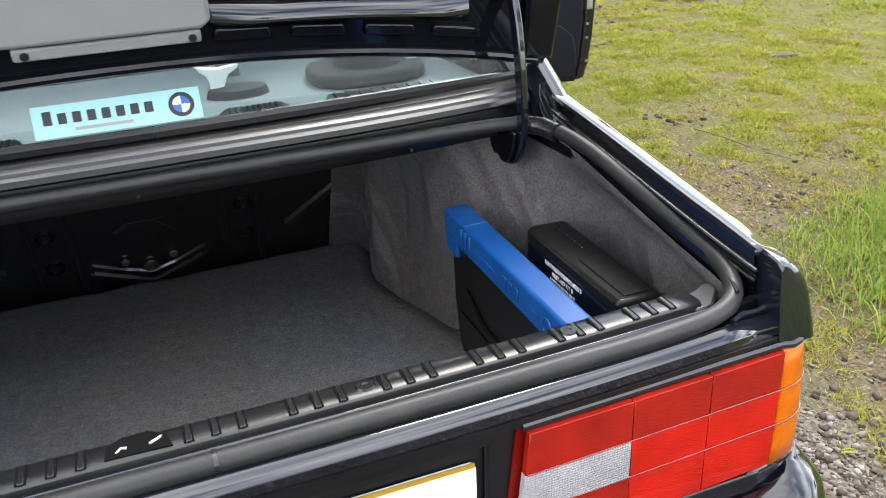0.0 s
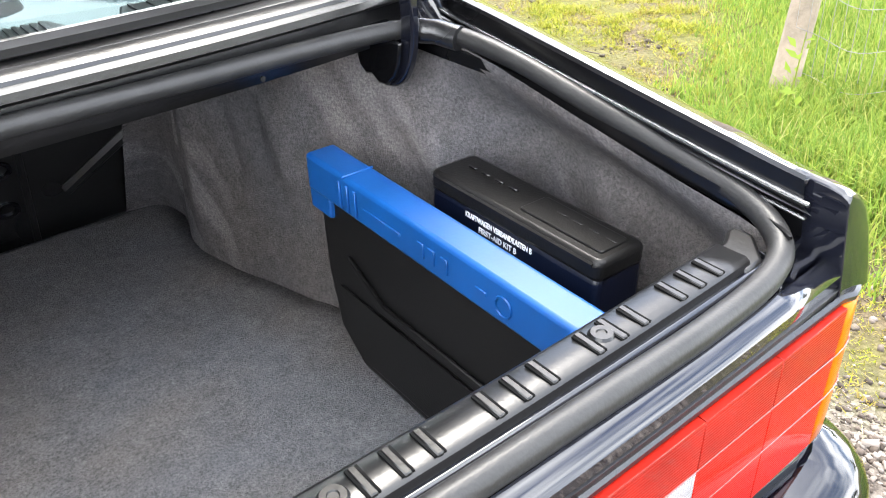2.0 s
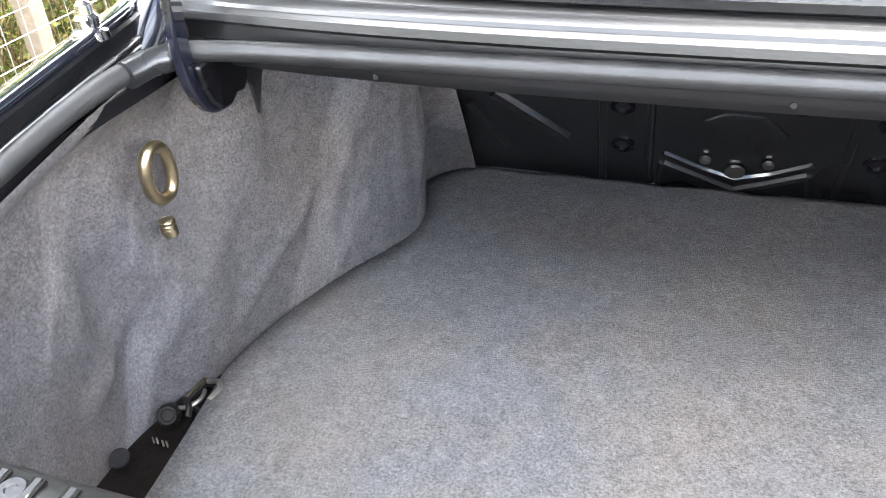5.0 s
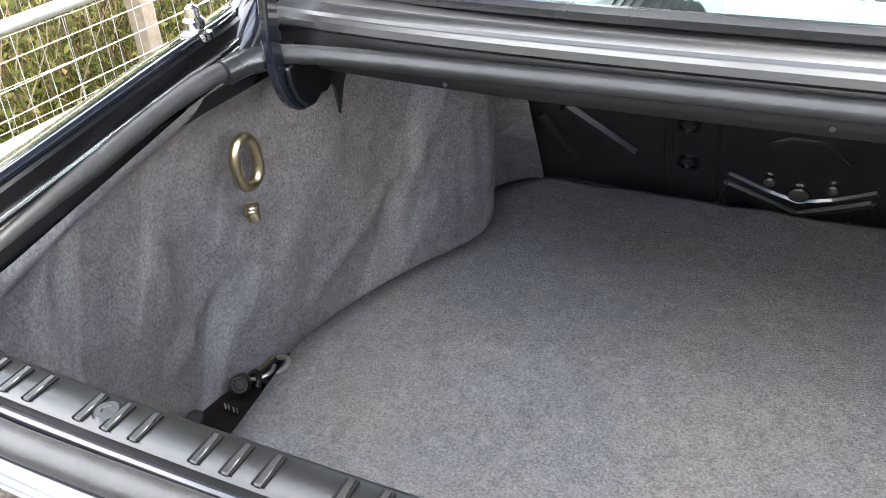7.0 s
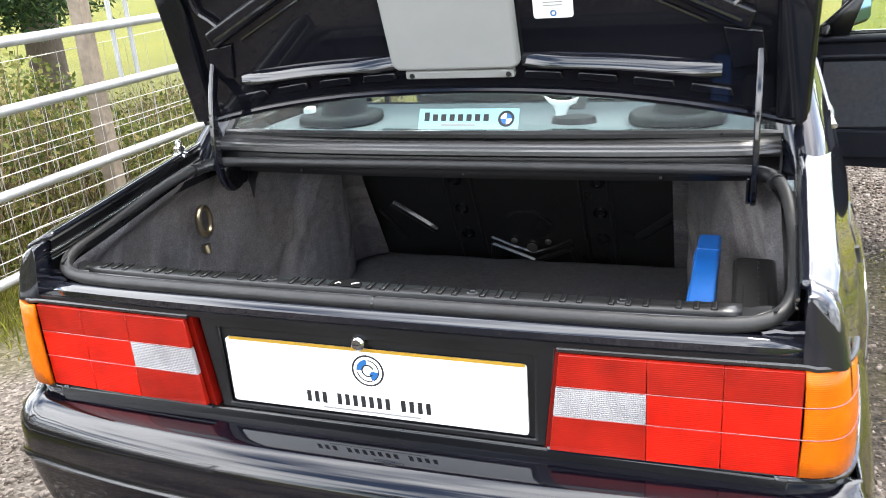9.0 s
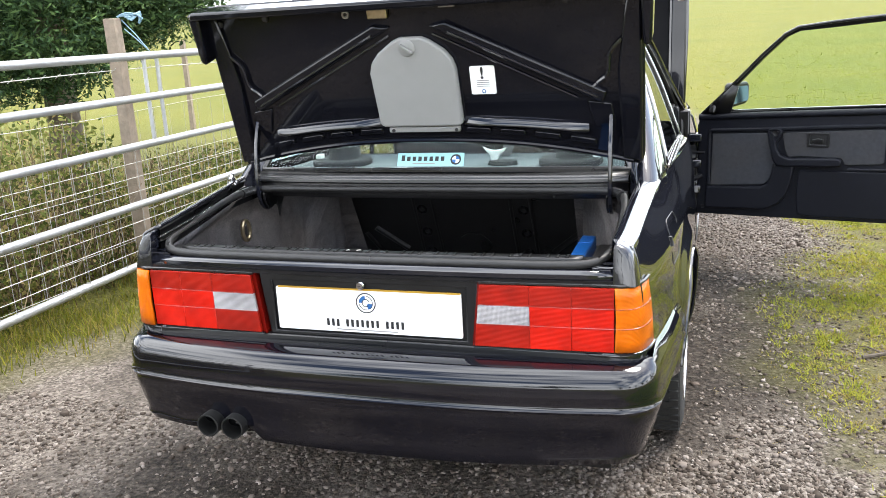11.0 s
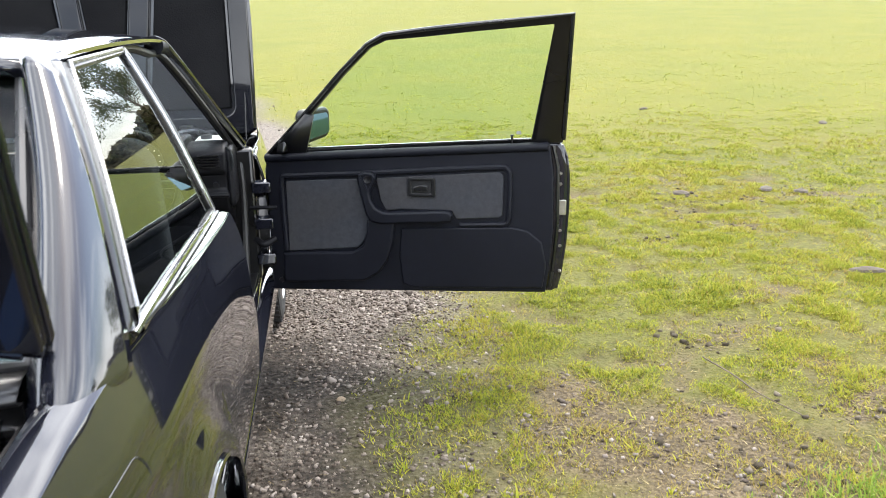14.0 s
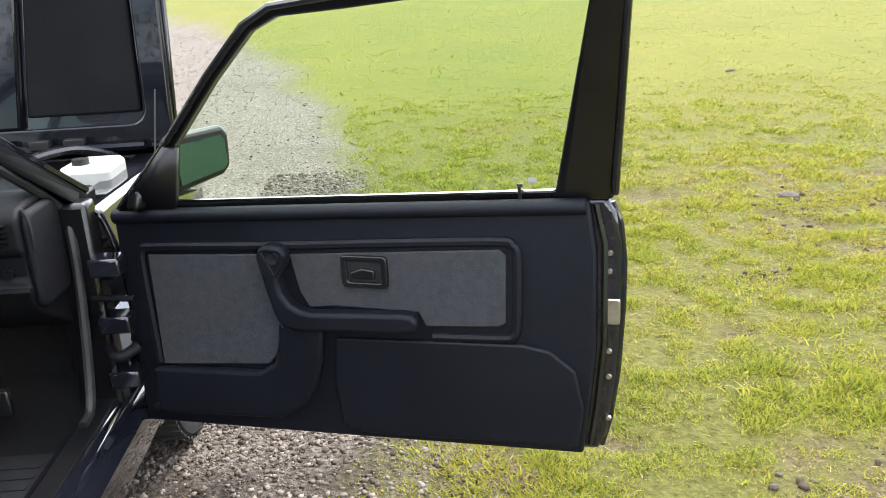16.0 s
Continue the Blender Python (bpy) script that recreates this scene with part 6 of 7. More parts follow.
for s in (1, -1):
    part("bonnet_brace", slab([(s * 0.06, 0.10), (s * 0.16, 0.10), (s * 0.26, 1.03), (s * 0.16, 1.03)], -0.030, 0.006, BON), LIDBLACK, bonnet, bevel=0.010)
    part("insulation_pad", slab([(s * 0.18, 0.14), (s * 0.585, 0.14), (s * 0.585, 0.98), (s * 0.275, 0.98)], -0.030, -0.012, BON), PADBLACK, bonnet, "dark bonnet insulation pad", bevel=0.01)
    part("bonnet_strut", tube([(s * 0.66, 3.86, 0.80), (s * 0.66, 3.99, 1.02)], 0.003, 8), DARKSTEEL, bonnet)
    part("edge_bracket", slab(rounded(s * 0.66 - 0.025, 0.70, s * 0.66 + 0.025, 0.80, 0.01), 0.012, 0.024, BON), STEEL if s > 0 else PAINT_IN, bonnet, bevel=0.004)
part("insulation_pad", slab([(-0.05, 0.14), (0.05, 0.14), (0.145, 0.98), (-0.145, 0.98)], -0.030, -0.012, BON), PADBLACK, bonnet, bevel=0.01)
# engine bay seen under the bonnet
part("bay_floor", boxed((-0.66, 3.12, 0.50), (0.66, 4.05, 0.52)), BODY_DARK, car)
part("bay_front", boxed((-0.70, 4.04, 0.45), (0.70, 4.14, 0.80)), BODY_DARK, car, bevel=0.02)
part("cowl", boxed((-0.68, 3.06, 0.78), (0.68, 3.22, 0.87)), PLASTIC, car, bevel=0.012)
part("engine_cover", boxed((-0.16, 3.26, 0.55), (0.18, 3.92, 0.80)), DARKSTEEL, car, bevel=0.03)
part("inner_wing", boxed((0.55, 3.2, 0.60), (0.67, 4.02, 0.80)), PAINT_IN, car, bevel=0.02)
part("inner_wing", boxed((-0.67, 3.2, 0.60), (-0.55, 4.02, 0.80)), PAINT_IN, car, bevel=0.02)
bottle = part("washer_bottle", slab(rounded(0.44, 3.56, 0.60, 3.76, 0.03), 0.66, 0.845), BOTTLE, car, "white plastic washer bottle", bevel=0.02, segs=3)
part("cap", lathe([(0.026, 0.0), (0.026, 0.018), (0.001, 0.02)], 16, m=pose(0.50, 3.62, 0.845)), BLACKPRINT, bottle)
part("bay_hose", tube(smooth_path([(0.20, 3.5, 0.80), (0.32, 3.62, 0.86), (0.42, 3.80, 0.86), (0.50, 3.95, 0.80)], 5), 0.016, 8), RUBBER, car)
part("bay_strut", tube([(-0.6, 3.98, 0.83), (0.6, 3.98, 0.83)], 0.018, 8), PAINT_IN, car)
for x in (0.10, 0.24, 0.36):
    part("bay_clip", boxed((x - 0.035, 3.955, 0.835), (x + 0.035, 3.99, 0.868)), DARKSTEEL, car, bevel=0.004)

# ---- wheels ----
def wheel(x, y, s):
    w = part("wheel", lathe([(0.195, s * 0.010), (0.262, s * 0.004), (0.290, s * 0.010), (0.300, s * 0.016), (0.303, s * 0.03), (0.300, s * 0.080), (0.290, s * 0.098), (0.262, s * 0.106), (0.195, s * 0.098)], 44, "x", m=pose(x, y, 0.302)), TYRE, car, "road wheel with a black tyre")
    tread = bmesh.new()
    for k in range(52):
        a = 2 * math.pi * k / 52
        for off, skew in ((s * 0.026, 0.3), (s * 0.053, 0.1), (s * 0.080, -0.3)):
            box(tread, (-0.014, -0.0125, -0.003), (0.014, 0.0125, 0.004), pose(x, y, 0.302) @ Matrix.Rotation(a + off * skew, 4, "X") @ pose(off, 0, 0.302))
    part("tread", tread, TYRE, w, smooth=False)
    rim = part("rim", lathe([(0.205, s * 0.03), (0.205, s * 0.098), (0.196, s * 0.107), (0.188, s * 0.098), (0.182, s * 0.045), (0.07, s * 0.06), (0.001, s * 0.064)], 44, "x", m=pose(x, y, 0.302)), ALLOY, w, "silver alloy rim")
    for k in range(10):
        a = 2 * math.pi * k / 10
        part("spoke", box(bmesh.new(), (min(s * 0.05, s * 0.085), -0.012, 0.05), (max(s * 0.05, s * 0.085), 0.012, 0.19), pose(x, y, 0.302) @ Matrix.Rotation(a, 4, "X")), ALLOY, rim, bevel=0.004)
for s in (1, -1):
    wheel(s * 0.712, AXLE_R, s)
    wheel(s * 0.705, AXLE_F, s)
part("floor_pan", boxed((-0.655, 0.05, 0.25), (0.655, 1.25, 0.31)), BODY_DARK, car)
part("floor_pan", boxed((-0.70, 1.20, 0.22), (0.70, 4.0, 0.27)), BODY_DARK, car)

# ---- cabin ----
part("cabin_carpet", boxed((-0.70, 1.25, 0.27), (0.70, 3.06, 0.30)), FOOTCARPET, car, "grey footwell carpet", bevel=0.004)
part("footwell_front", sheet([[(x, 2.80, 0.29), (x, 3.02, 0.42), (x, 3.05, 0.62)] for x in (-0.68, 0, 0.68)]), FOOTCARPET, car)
mat = part("floor_mat", boxed((0.22, 2.20, 0.300), (0.64, 2.80, 0.308)), SEATCLOTH, car, "dark grey ribbed floor mat", bevel=0.003)
for i in range(12):
    part("mat_rib", boxed((0.25, 2.24 + 0.045 * i, 0.308), (0.61, 2.255 + 0.045 * i, 0.311)), SEATCLOTH, mat, smooth=False)
for x in (0.30, 0.40, 0.50):
    part("pedal", boxed((x - 0.03, 2.82, 0.40), (x + 0.03, 2.84, 0.47), ), RUBBER, car, bevel=0.006)
dash_prof = [(3.03, 0.905), (2.88, 0.938), (2.80, 0.940), (2.745, 0.930), (2.724, 0.912), (2.722, 0.842), (2.738, 0.825), (2.742, 0.770), (2.722, 0.762), (2.724, 0.745), (2.76, 0.69), (2.90, 0.60), (3.04, 0.58)]
dash = part("dashboard", slab([(y, z) for y, z in dash_prof], -0.685, 0.685, Matrix(((0, 0, 1, 0), (1, 0, 0, 0), (0, 1, 0, 0), (0, 0, 0, 1)))), DASH, car, "dark grey dashboard with instrument binnacle", bevel=0.012, segs=3)
part("binnacle", slab([(2.69, 0.850), (2.700, 0.945), (2.745, 0.975), (2.90, 0.965), (2.95, 0.92), (2.80, 0.84)], 0.20, 0.545, Matrix(((0, 0, 1, 0), (1, 0, 0, 0), (0, 1, 0, 0), (0, 0, 0, 1)))), VINYL, dash, bevel=0.015, segs=3)
for x in (0.30, 0.42):
    part("dial", lathe([(0.048, 0.0), (0.048, 0.004), (0.044, 0.004), (0.001, 0.003)], 24, m=axes((x, 2.692, 0.900), (1, 0, 0), (0, 0.10, 1))), BLACKPRINT, dash)
    part("needle", slab([(-0.001, -0.03), (0.001, -0.03), (0.001, 0.03), (-0.001, 0.03)], 0.006, 0.007, axes((x, 2.692, 0.900), (1, 0, 0), (0, 0.10, 1)) @ pose(0, 0, 0, 0, 0, 50)), WHITE, dash, smooth=False)
x0 = 0.578
part("vent_frame", ringslab(rounded(x0, 0.848, x0 + 0.088, 0.922, 0.006), rounded(x0 + 0.006, 0.855, x0 + 0.082, 0.914, 0.004), -2.730, -2.706, Matrix(((1, 0, 0, 0), (0, 0, -1, 0), (0, 1, 0, 0), (0, 0, 0, 1))) @ Matrix.Diagonal((1, 1, -1, 1))), PLASTIC, dash)
for z in (0.862, 0.872, 0.882, 0.892, 0.902):
    part("vent_slat", boxed((x0 + 0.006, 2.709, z - 0.0022), (x0 + 0.082, 2.726, z + 0.0022)), TRIM, dash)
part("end_speaker", lathe([(0.042, 0.0), (0.040, 0.004), (0.001, 0.004)], 20, m=axes((0.690, 2.75, 0.880), (0.75, -0.66, 0), (0, 0, 1)) @ Matrix.Diagonal((0.7, 1.2, 1, 1))), GRILLE, dash)
part("dash_ledge", tube([(0.56, 2.722, 0.755), (0.685, 2.722, 0.752)], 0.008, 8), DASH, dash)
part("dash_end", slab(rounded(2.735, 0.70, 2.90, 0.925, 0.03), 0.680, 0.705, Matrix(((0, 0, 1, 0), (1, 0, 0, 0), (0, 1, 0, 0), (0, 0, 0, 1)))), DASH, dash, bevel=0.012, segs=3)
for x in (0.30, 0.42):
    for k in range(9):
        a = radians(-40 + 32.5 * k)
        part("dial_mark", slab([(-0.0012, 0.036), (0.0012, 0.036), (0.0012, 0.042), (-0.0012, 0.042)], 0.0045, 0.0052, axes((x, 2.692, 0.900), (1, 0, 0), (0, 0.10, 1)) @ Matrix.Rotation(a - 1.57, 4, "Z")), WHITE, dash, smooth=False)
part("column_stalk", tube([(0.44, 2.60, 0.83), (0.53, 2.57, 0.845), (0.56, 2.565, 0.848)], [0.008, 0.007, 0.009], 8), PLASTIC, dash)
part("switch", lathe([(0.012, 0.0), (0.011, 0.012), (0.001, 0.012)], 14, m=axes((0.64, 2.738, 0.790), (1, 0, 0), (0, 0, 1))), PLASTIC, dash)
WHEEL = axes((0.365, 2.50, 0.845), (1, 0, 0), (0, 0.42, 1))
ring = [WHEEL @ Vector((0.185 * math.cos(a), 0.185 * math.sin(a), 0)) for a in (2 * math.pi * i / 40 for i in range(40))]
steering = part("steering_wheel", tube(ring, 0.015, 10, closed=True), VINYL, car, "black steering wheel")
part("hub", lathe([(0.075, -0.02), (0.075, 0.012), (0.055, 0.022), (0.001, 0.024)], 24, m=WHEEL), VINYL, steering)
part("hub_badge", lathe([(0.018, 0.0), (0.018, 0.002), (0.001, 0.002)], 20, m=WHEEL @ pose(0, 0, 0.024)), BADGEBLUE, steering)
for a in (0, 180, 235, 305):
    part("spoke", tube([WHEEL @ Vector((0.06 * math.cos(radians(a)), 0.06 * math.sin(radians(a)), 0)), WHEEL @ Vector((0.18 * math.cos(radians(a)), 0.18 * math.sin(radians(a)), 0))], 0.016, 8), VINYL, steering)
part("column", tube([WHEEL @ Vector((0, 0, -0.02)), WHEEL @ Vector((0, 0, -0.25))], 0.045, 12), PLASTIC, steering)


def seat(x):
    base = part("seat", slab(rounded(x - 0.25, 1.98, x + 0.25, 2.46, 0.07), 0.40, 0.56), SEATCLOTH, car, "charcoal cloth front seat", bevel=0.04, segs=4)
    part("backrest", slab(rounded(x - 0.245, 0.0, x + 0.245, 0.60, 0.09), -0.07, 0.07, axes((0, 2.00, 0.50), (1, 0, 0), (0, -0.28, 1))), SEATCLOTH, base, bevel=0.04, segs=4)
    part("headrest", slab(rounded(x - 0.13, 0.64, x + 0.13, 0.80, 0.05), -0.04, 0.05, axes((0, 2.00, 0.50), (1, 0, 0), (0, -0.28, 1))), SEATCLOTH, base, bevel=0.03, segs=4)
    part("seat_base", boxed((x - 0.22, 2.02, 0.30), (x + 0.22, 2.42, 0.40)), PLASTIC, base, bevel=0.01)
    part("recline_lever", tube([(x + 0.255, 2.05, 0.46), (x + 0.27, 2.20, 0.47)], 0.010, 8), PLASTIC, base)


seat(0.36)
seat(-0.36)
bench = part("rear_seat", slab(rounded(-0.60, 1.30, 0.60, 1.78, 0.06), 0.36, 0.54), SEATCLOTH, car, "charcoal cloth rear bench", bevel=0.04, segs=3)
part("backrest", slab(rounded(-0.58, 0.0, 0.58, 0.50, 0.06), -0.06, 0.05, axes((0, 1.30, 0.46), (1, 0, 0), (0, -0.42, 1))), SEATCLOTH, bench, bevel=0.04, segs=3)
# parcel shelf with its loudspeaker pods and vents
shelf = part("parcel_shelf", slab([(-0.63, 0.655), (-0.3, 0.628), (0.3, 0.628), (0.63, 0.655), (0.585, 1.10), (-0.585, 1.10)], 0.915, 0.935), SHELF, car, "pale grey parcel shelf with speaker pods", bevel=0.006)
for x, tag in ((-0.417, -0.092), (0.430, 0.088)):
    poly = [(0.108 * math.copysign(abs(math.cos(a)) ** 0.7, math.cos(a)), 0.088 * math.copysign(abs(math.sin(a)) ** 0.8, math.sin(a))) for a in (2 * math.pi * i / 32 for i in range(32))]
    pod = part("speaker_pod", slab(poly, 0, 0.024, pose(x, 0.855, 0.935)), GRILLE, shelf, "dark round loudspeaker pod", bevel=0.008, segs=3)
    part("cone_housing", lathe([(0.064, 0.0), (0.058, 0.012), (0.057, 0.044), (0.053, 0.048), (0.046, 0.048)], 32, m=pose(x + 0.008, 0.862, 0.957)), GRILLE, pod)
    part("housing_top", lathe([(0.050, 0.0), (0.049, 0.003), (0.020, 0.005), (0.001, 0.005)], 32, m=pose(x + 0.008, 0.862, 1.004)), GREYPANEL, pod, "pale domed cover")
    part("maker_tag", boxed((x + tag - 0.012, 0.842, 0.950), (x + tag + 0.012, 0.872, 0.974)), WHITE, pod, "white tag", bevel=0.004)
for x0, x1 in ((-0.575, -0.345), (-0.278, -0.135), (0.135, 0.270), (0.310, 0.545)):
    poly = [(x0, 0.690), (x1, 0.690), (x1 - 0.02, 0.745), (x0 + 0.02, 0.745)]
    vent = part("shelf_vent", slab(poly, 0.935, 0.941), PLASTIC, shelf, "black slotted shelf vent", bevel=0.003)
    k = 9
    for i in range(k):
        x = lerp(x0 + 0.03, x1 - 0.03, i / (k - 1))
        part("slat", boxed((x - 0.0025, 0.698, 0.941), (x + 0.0025, 0.738, 0.9435)), TRIM, vent)
guide = [(0.122, 0.997), (0.142, 0.988), (0.165, 0.984), (0.190, 0.987), (0.206, 0.994), (0.200, 0.980), (0.184, 0.971), (0.176, 0.955), (0.172, 0.942), (0.148, 0.942), (0.151, 0.956), (0.146, 0.971), (0.133, 0.982)]
part("belt_guide", slab(guide, -0.858, -0.848, XZ), WHITE, shelf, "white plastic belt guide", bevel=0.003)
part("belt_disc", lathe([(0.05, 0.0), (0.045, 0.014), (0.001, 0.018)], 24, m=pose(0.195, 0.845, 0.935) @ Matrix.Diagonal((1.1, 0.7, 1, 1))), GRILLE, shelf)
part("seat_belt", slab([(-0.02, 0.0), (0.02, 0.0), (0.03, 0.16), (-0.01, 0.16)], 0.0, 0.002, pose(0.19, 0.90, 0.955, 30)), GRILLE, shelf)
# sticker inside the glass
STK = axes((0.0, 0.634, 0.960), (1, 0, 0), (0, 0.55, 1))
sticker = part("dealer_sticker", slab(rounded(-0.118, 0.003, 0.114, 0.050, 0.002), 0.004, 0.0046, STK), STICKER, rear_window, "pale blue dealer sticker with a round badge")
bars(["oiiiiiii"], -0.108, 0.050, 0.0215, 0.0415, STK, BLACKPRINT, sticker, 0.0047, 0.30)
part("print_bar", slab([(-0.064, 0.010), (0.016, 0.010), (0.016, 0.0145), (-0.064, 0.0145)], 0.0047, 0.0052, STK), GREYPANEL, sticker, smooth=False)
SC = (0.086, 0.0265)
part("badge_ring", disc(0.0125, 0.0185, 0, 360, SC, (0.0047, 0.0052), STK), BLACKPRINT, sticker)
for a in (0, 180):
    part("badge_fill", disc(0.0, 0.0125, a, a + 90, SC, (0.0047, 0.0053), STK), BADGEBLUE, sticker)
    part("badge_fill", disc(0.0, 0.0125, a + 90, a + 180, SC, (0.0047, 0.0053), STK), WHITE, sticker)
# radio aerial base on the wing
aerial = part("aerial", lathe([(0.020, 0.0), (0.019, 0.008), (0.012, 0.012), (0.013, 0.022), (0.009, 0.026), (0.008, 0.036), (0.004, 0.040), (0.001, 0.041)], 18, m=pose(-0.692, 0.53, belt(0.53) - 0.002)), CHROME, car, "chromed retracted aerial base")
flap = [(0.645 - a, z) for a, z in rounded(0.0, 0.690, 0.160, 0.825, 0.030, 5)]
part("filler_flap_line", tube([(flank_x(y, z) + 0.0005, y, z) for y, z in flap], 0.0013, 4, closed=True), BLACKPRINT, car)
part("filler_notch", tube([(flank_x(0.483, z) + 0.001, 0.483 + 0.006 * math.cos((z - 0.765) * 60), z) for z in (0.75, 0.757, 0.765, 0.773, 0.78)], 0.005, 6), BLACKPRINT, car)

# ---- loose things in the boot ----
tri = thing("warning_triangle_case", pose(0.52, 0.4, 0.427), "blue-lidded black warning triangle case standing on boot carpet", "warning triangle")
YZ = Matrix(((0, 0, 1, 0), (1, 0, 0, 0), (0, 1, 0, 0), (0, 0, 0, 1)))
body = part("body", slab([(0.105, 0.428), (0.56, 0.428), (0.615, 0.47), (0.635, 0.56), (0.640, 0.690), (0.105, 0.690)], 0.500, 0.534, YZ), BOXBLACK, tri, bevel=0.006)
part("side_rib", slab([(0.20, 0.56), (0.50, 0.56), (0.56, 0.60), (0.57, 0.612), (0.49, 0.574), (0.20, 0.574)], 0.494, 0.500, YZ), BOXBLACK, body, bevel=0.002)
part("side_panel", slab([(0.13, 0.445), (0.53, 0.445), (0.585, 0.49), (0.60, 0.55), (0.13, 0.55)], 0.4965, 0.500, YZ), BOXBLACK, body, bevel=0.002)
lid_case = part("lid", slab(rounded(0.095, 0.683, 0.652, 0.736, 0.006), 0.492, 0.538, YZ), BLUE, tri, "bright blue moulded lid", bevel=0.006, segs=3)
part("lid_end", slab([(0.600, 0.655), (0.652, 0.655), (0.652, 0.70), (0.600, 0.70)], 0.4935, 0.5365, YZ), BLUE, lid_case, bevel=0.004)
for y in (0.566, 0.548, 0.53):
    part("lid_rib", boxed((0.4885, y - 0.003, 0.690), (0.492, y + 0.003, 0.728)), BLUE, lid_case, bevel=0.001, segs=1)
part("lid_seam", boxed((0.4905, 0.556, 0.7345), (0.5375, 0.559, 0.7375)), BLUE, lid_case, bevel=0.0008, segs=1)
for k, (y, w, hgt) in enumerate(((0.49, 0.05, 0.006), (0.45, 0.03, 0.006), (0.395, 0.012, 0.020), (0.375, 0.012, 0.020), (0.352, 0.012, 0.020), (0.29, 0.018, 0.006))):
    part("embossed_bar", boxed((0.4895, y - w / 2, 0.709 - hgt / 2), (0.492, y + w / 2, 0.709 + hgt / 2)), BLUE, lid_case, bevel=0.0008, segs=1)
part("embossed_ring", tube([(0.4905, 0.255 + 0.012 * math.cos(a), 0.708 + 0.012 * math.sin(a)) for a in (2 * math.pi * i / 20 for i in range(20))], 0.0016, 5, closed=True), BLUE, lid_case)

near_end = Matrix.Translation((0.52, 0.10, 0))
tri.matrix_world = near_end @ Matrix.Rotation(radians(-0.4), 4, "Z") @ near_end.inverted() @ tri.matrix_world

kit = thing("first_aid_kit", pose(0.61, 0.3, 0.60), "black plastic first-aid kit box with white lettering", "first-aid kit")
KIT = axes((0.570, 0.305, 0.654), (0, -1, 0), (0.02, 0, 1))
kb = part("body", slab(rounded(-0.172, -0.115, 0.103, 0.078, 0.010), -0.070, 0.0, KIT), NAVY, kit, bevel=0.008, segs=3)
kl = part("lid", slab(rounded(-0.174, 0.0, 0.105, 0.073, 0.012), 0.0, 0.026, KIT @ Matrix(((1, 0, 0, 0), (0, 0, 1, 0.074), (0, -1, 0, 0.002), (0, 0, 0, 1)))), BOXBLACK, kit, bevel=0.007, segs=3)
part("lid_edge", tube([KIT @ Vector((x, 0.094, 0.001)) for x in (-0.160, 0, 0.095)], 0.003, 6), BOXBLACK, kl)
for x in (-0.140, -0.116, -0.092, -0.068, 0.010, 0.034, 0.058, 0.082):
    part("lid_nib", boxed((-0.007, -0.002, 0.0), (0.007, 0.002, 0.0035), KIT @ Matrix(((1, 0, 0, x), (0, 0, 1, 0.0995), (0, -1, 0, -0.040), (0, 0, 0, 1)))), TRIM, kl, bevel=0.001, segs=1)
part("lid_panel", slab(rounded(-0.030, 0.016, 0.092, 0.058, 0.004), 0.0, 0.003, KIT @ Matrix(((1, 0, 0, 0), (0, 0, 1, 0.0995), (0, -1, 0, 0.002), (0, 0, 0, 1)))), BOXBLACK, kl, bevel=0.0015)
for text, v, width in (("KRAFTWAGEN VERBANDKASTEN B", 0.0675, 0.112), ("FIRST-AID KIT B", 0.056, 0.064), ("BOITE DE SECOURS B", 0.045, 0.076)):
    writing("lettering", text, 0.0100, KIT @ pose(-0.048, v, 0.001), WHITE, kb, width=width, bold=0.0001)

ring = thing("towing_eye", pose(-0.70, 0.55, 0.70), "yellow-zinc towing eye hanging on the boot lining", "towing eye")
eye_pts = [(-0.673 + 0.003 * math.sin(a), 0.5525 + 0.0235 * math.copysign(abs(math.cos(a)) ** 0.85, math.cos(a)) - 0.006 * math.sin(a), 0.751 + 0.036 * math.sin(a)) for a in (2 * math.pi * i / 28 for i in range(28))]
part("loop", tube(eye_pts, 0.0075, 10, closed=True), BRASS, ring)
shank = part("shank", tube([(-0.6780, 0.549, 0.690), (-0.6740, 0.548, 0.668)], 0.009, 12), BRASS, ring)
for k in range(4):
    z = 0.688 - 0.005 * k
    part("thread", tube([(-0.6775 + 0.0095 * math.cos(a), 0.549 + 0.0095 * math.sin(a), z) for a in (2 * math.pi * i / 14 for i in range(14))], 0.0012, 4, closed=True), BRASS, shank)

# ---- gate and fence ----
GY0, GY1 = -2.7, 3.55
gate = thing("field_gate", pose(-2.2, 0.6, 0), "galvanised tubular farm gate with wire mesh infill", "gate")
for z in (0.195, 0.53, 0.855, 1.115, 1.345):
    part("rail", tube([(-2.2, GY0, z), (-2.2, GY1, z)], 0.022, 12), GALV, gate)
for y in (GY0, GY1):
    part("upright", tube([(-2.2, y, 0.17), (-2.2, y, 1.36)], 0.024, 12), GALV, gate)
for y in (2.16, 2.28):
    part("brace_bar", tube([(-2.2, y, 0.86), (-2.2, y, 1.345)], 0.012, 8), GALV, gate)
MESHWIRE = material("dull_galvanised_wire", (0.34, 0.33, 0.30), rough=0.55, metal=0.4, vary=0.25, scale=30)
mesh_wire = bmesh.new()
for i in range(int((GY1 - GY0) / 0.10)):
    y = GY0 + 0.10 * i + 0.05
    tube([(-2.188, y, 0.19), (-2.188 + 0.004 * math.sin(i), y, 0.86)], 0.0019, 4, bm=mesh_wire)
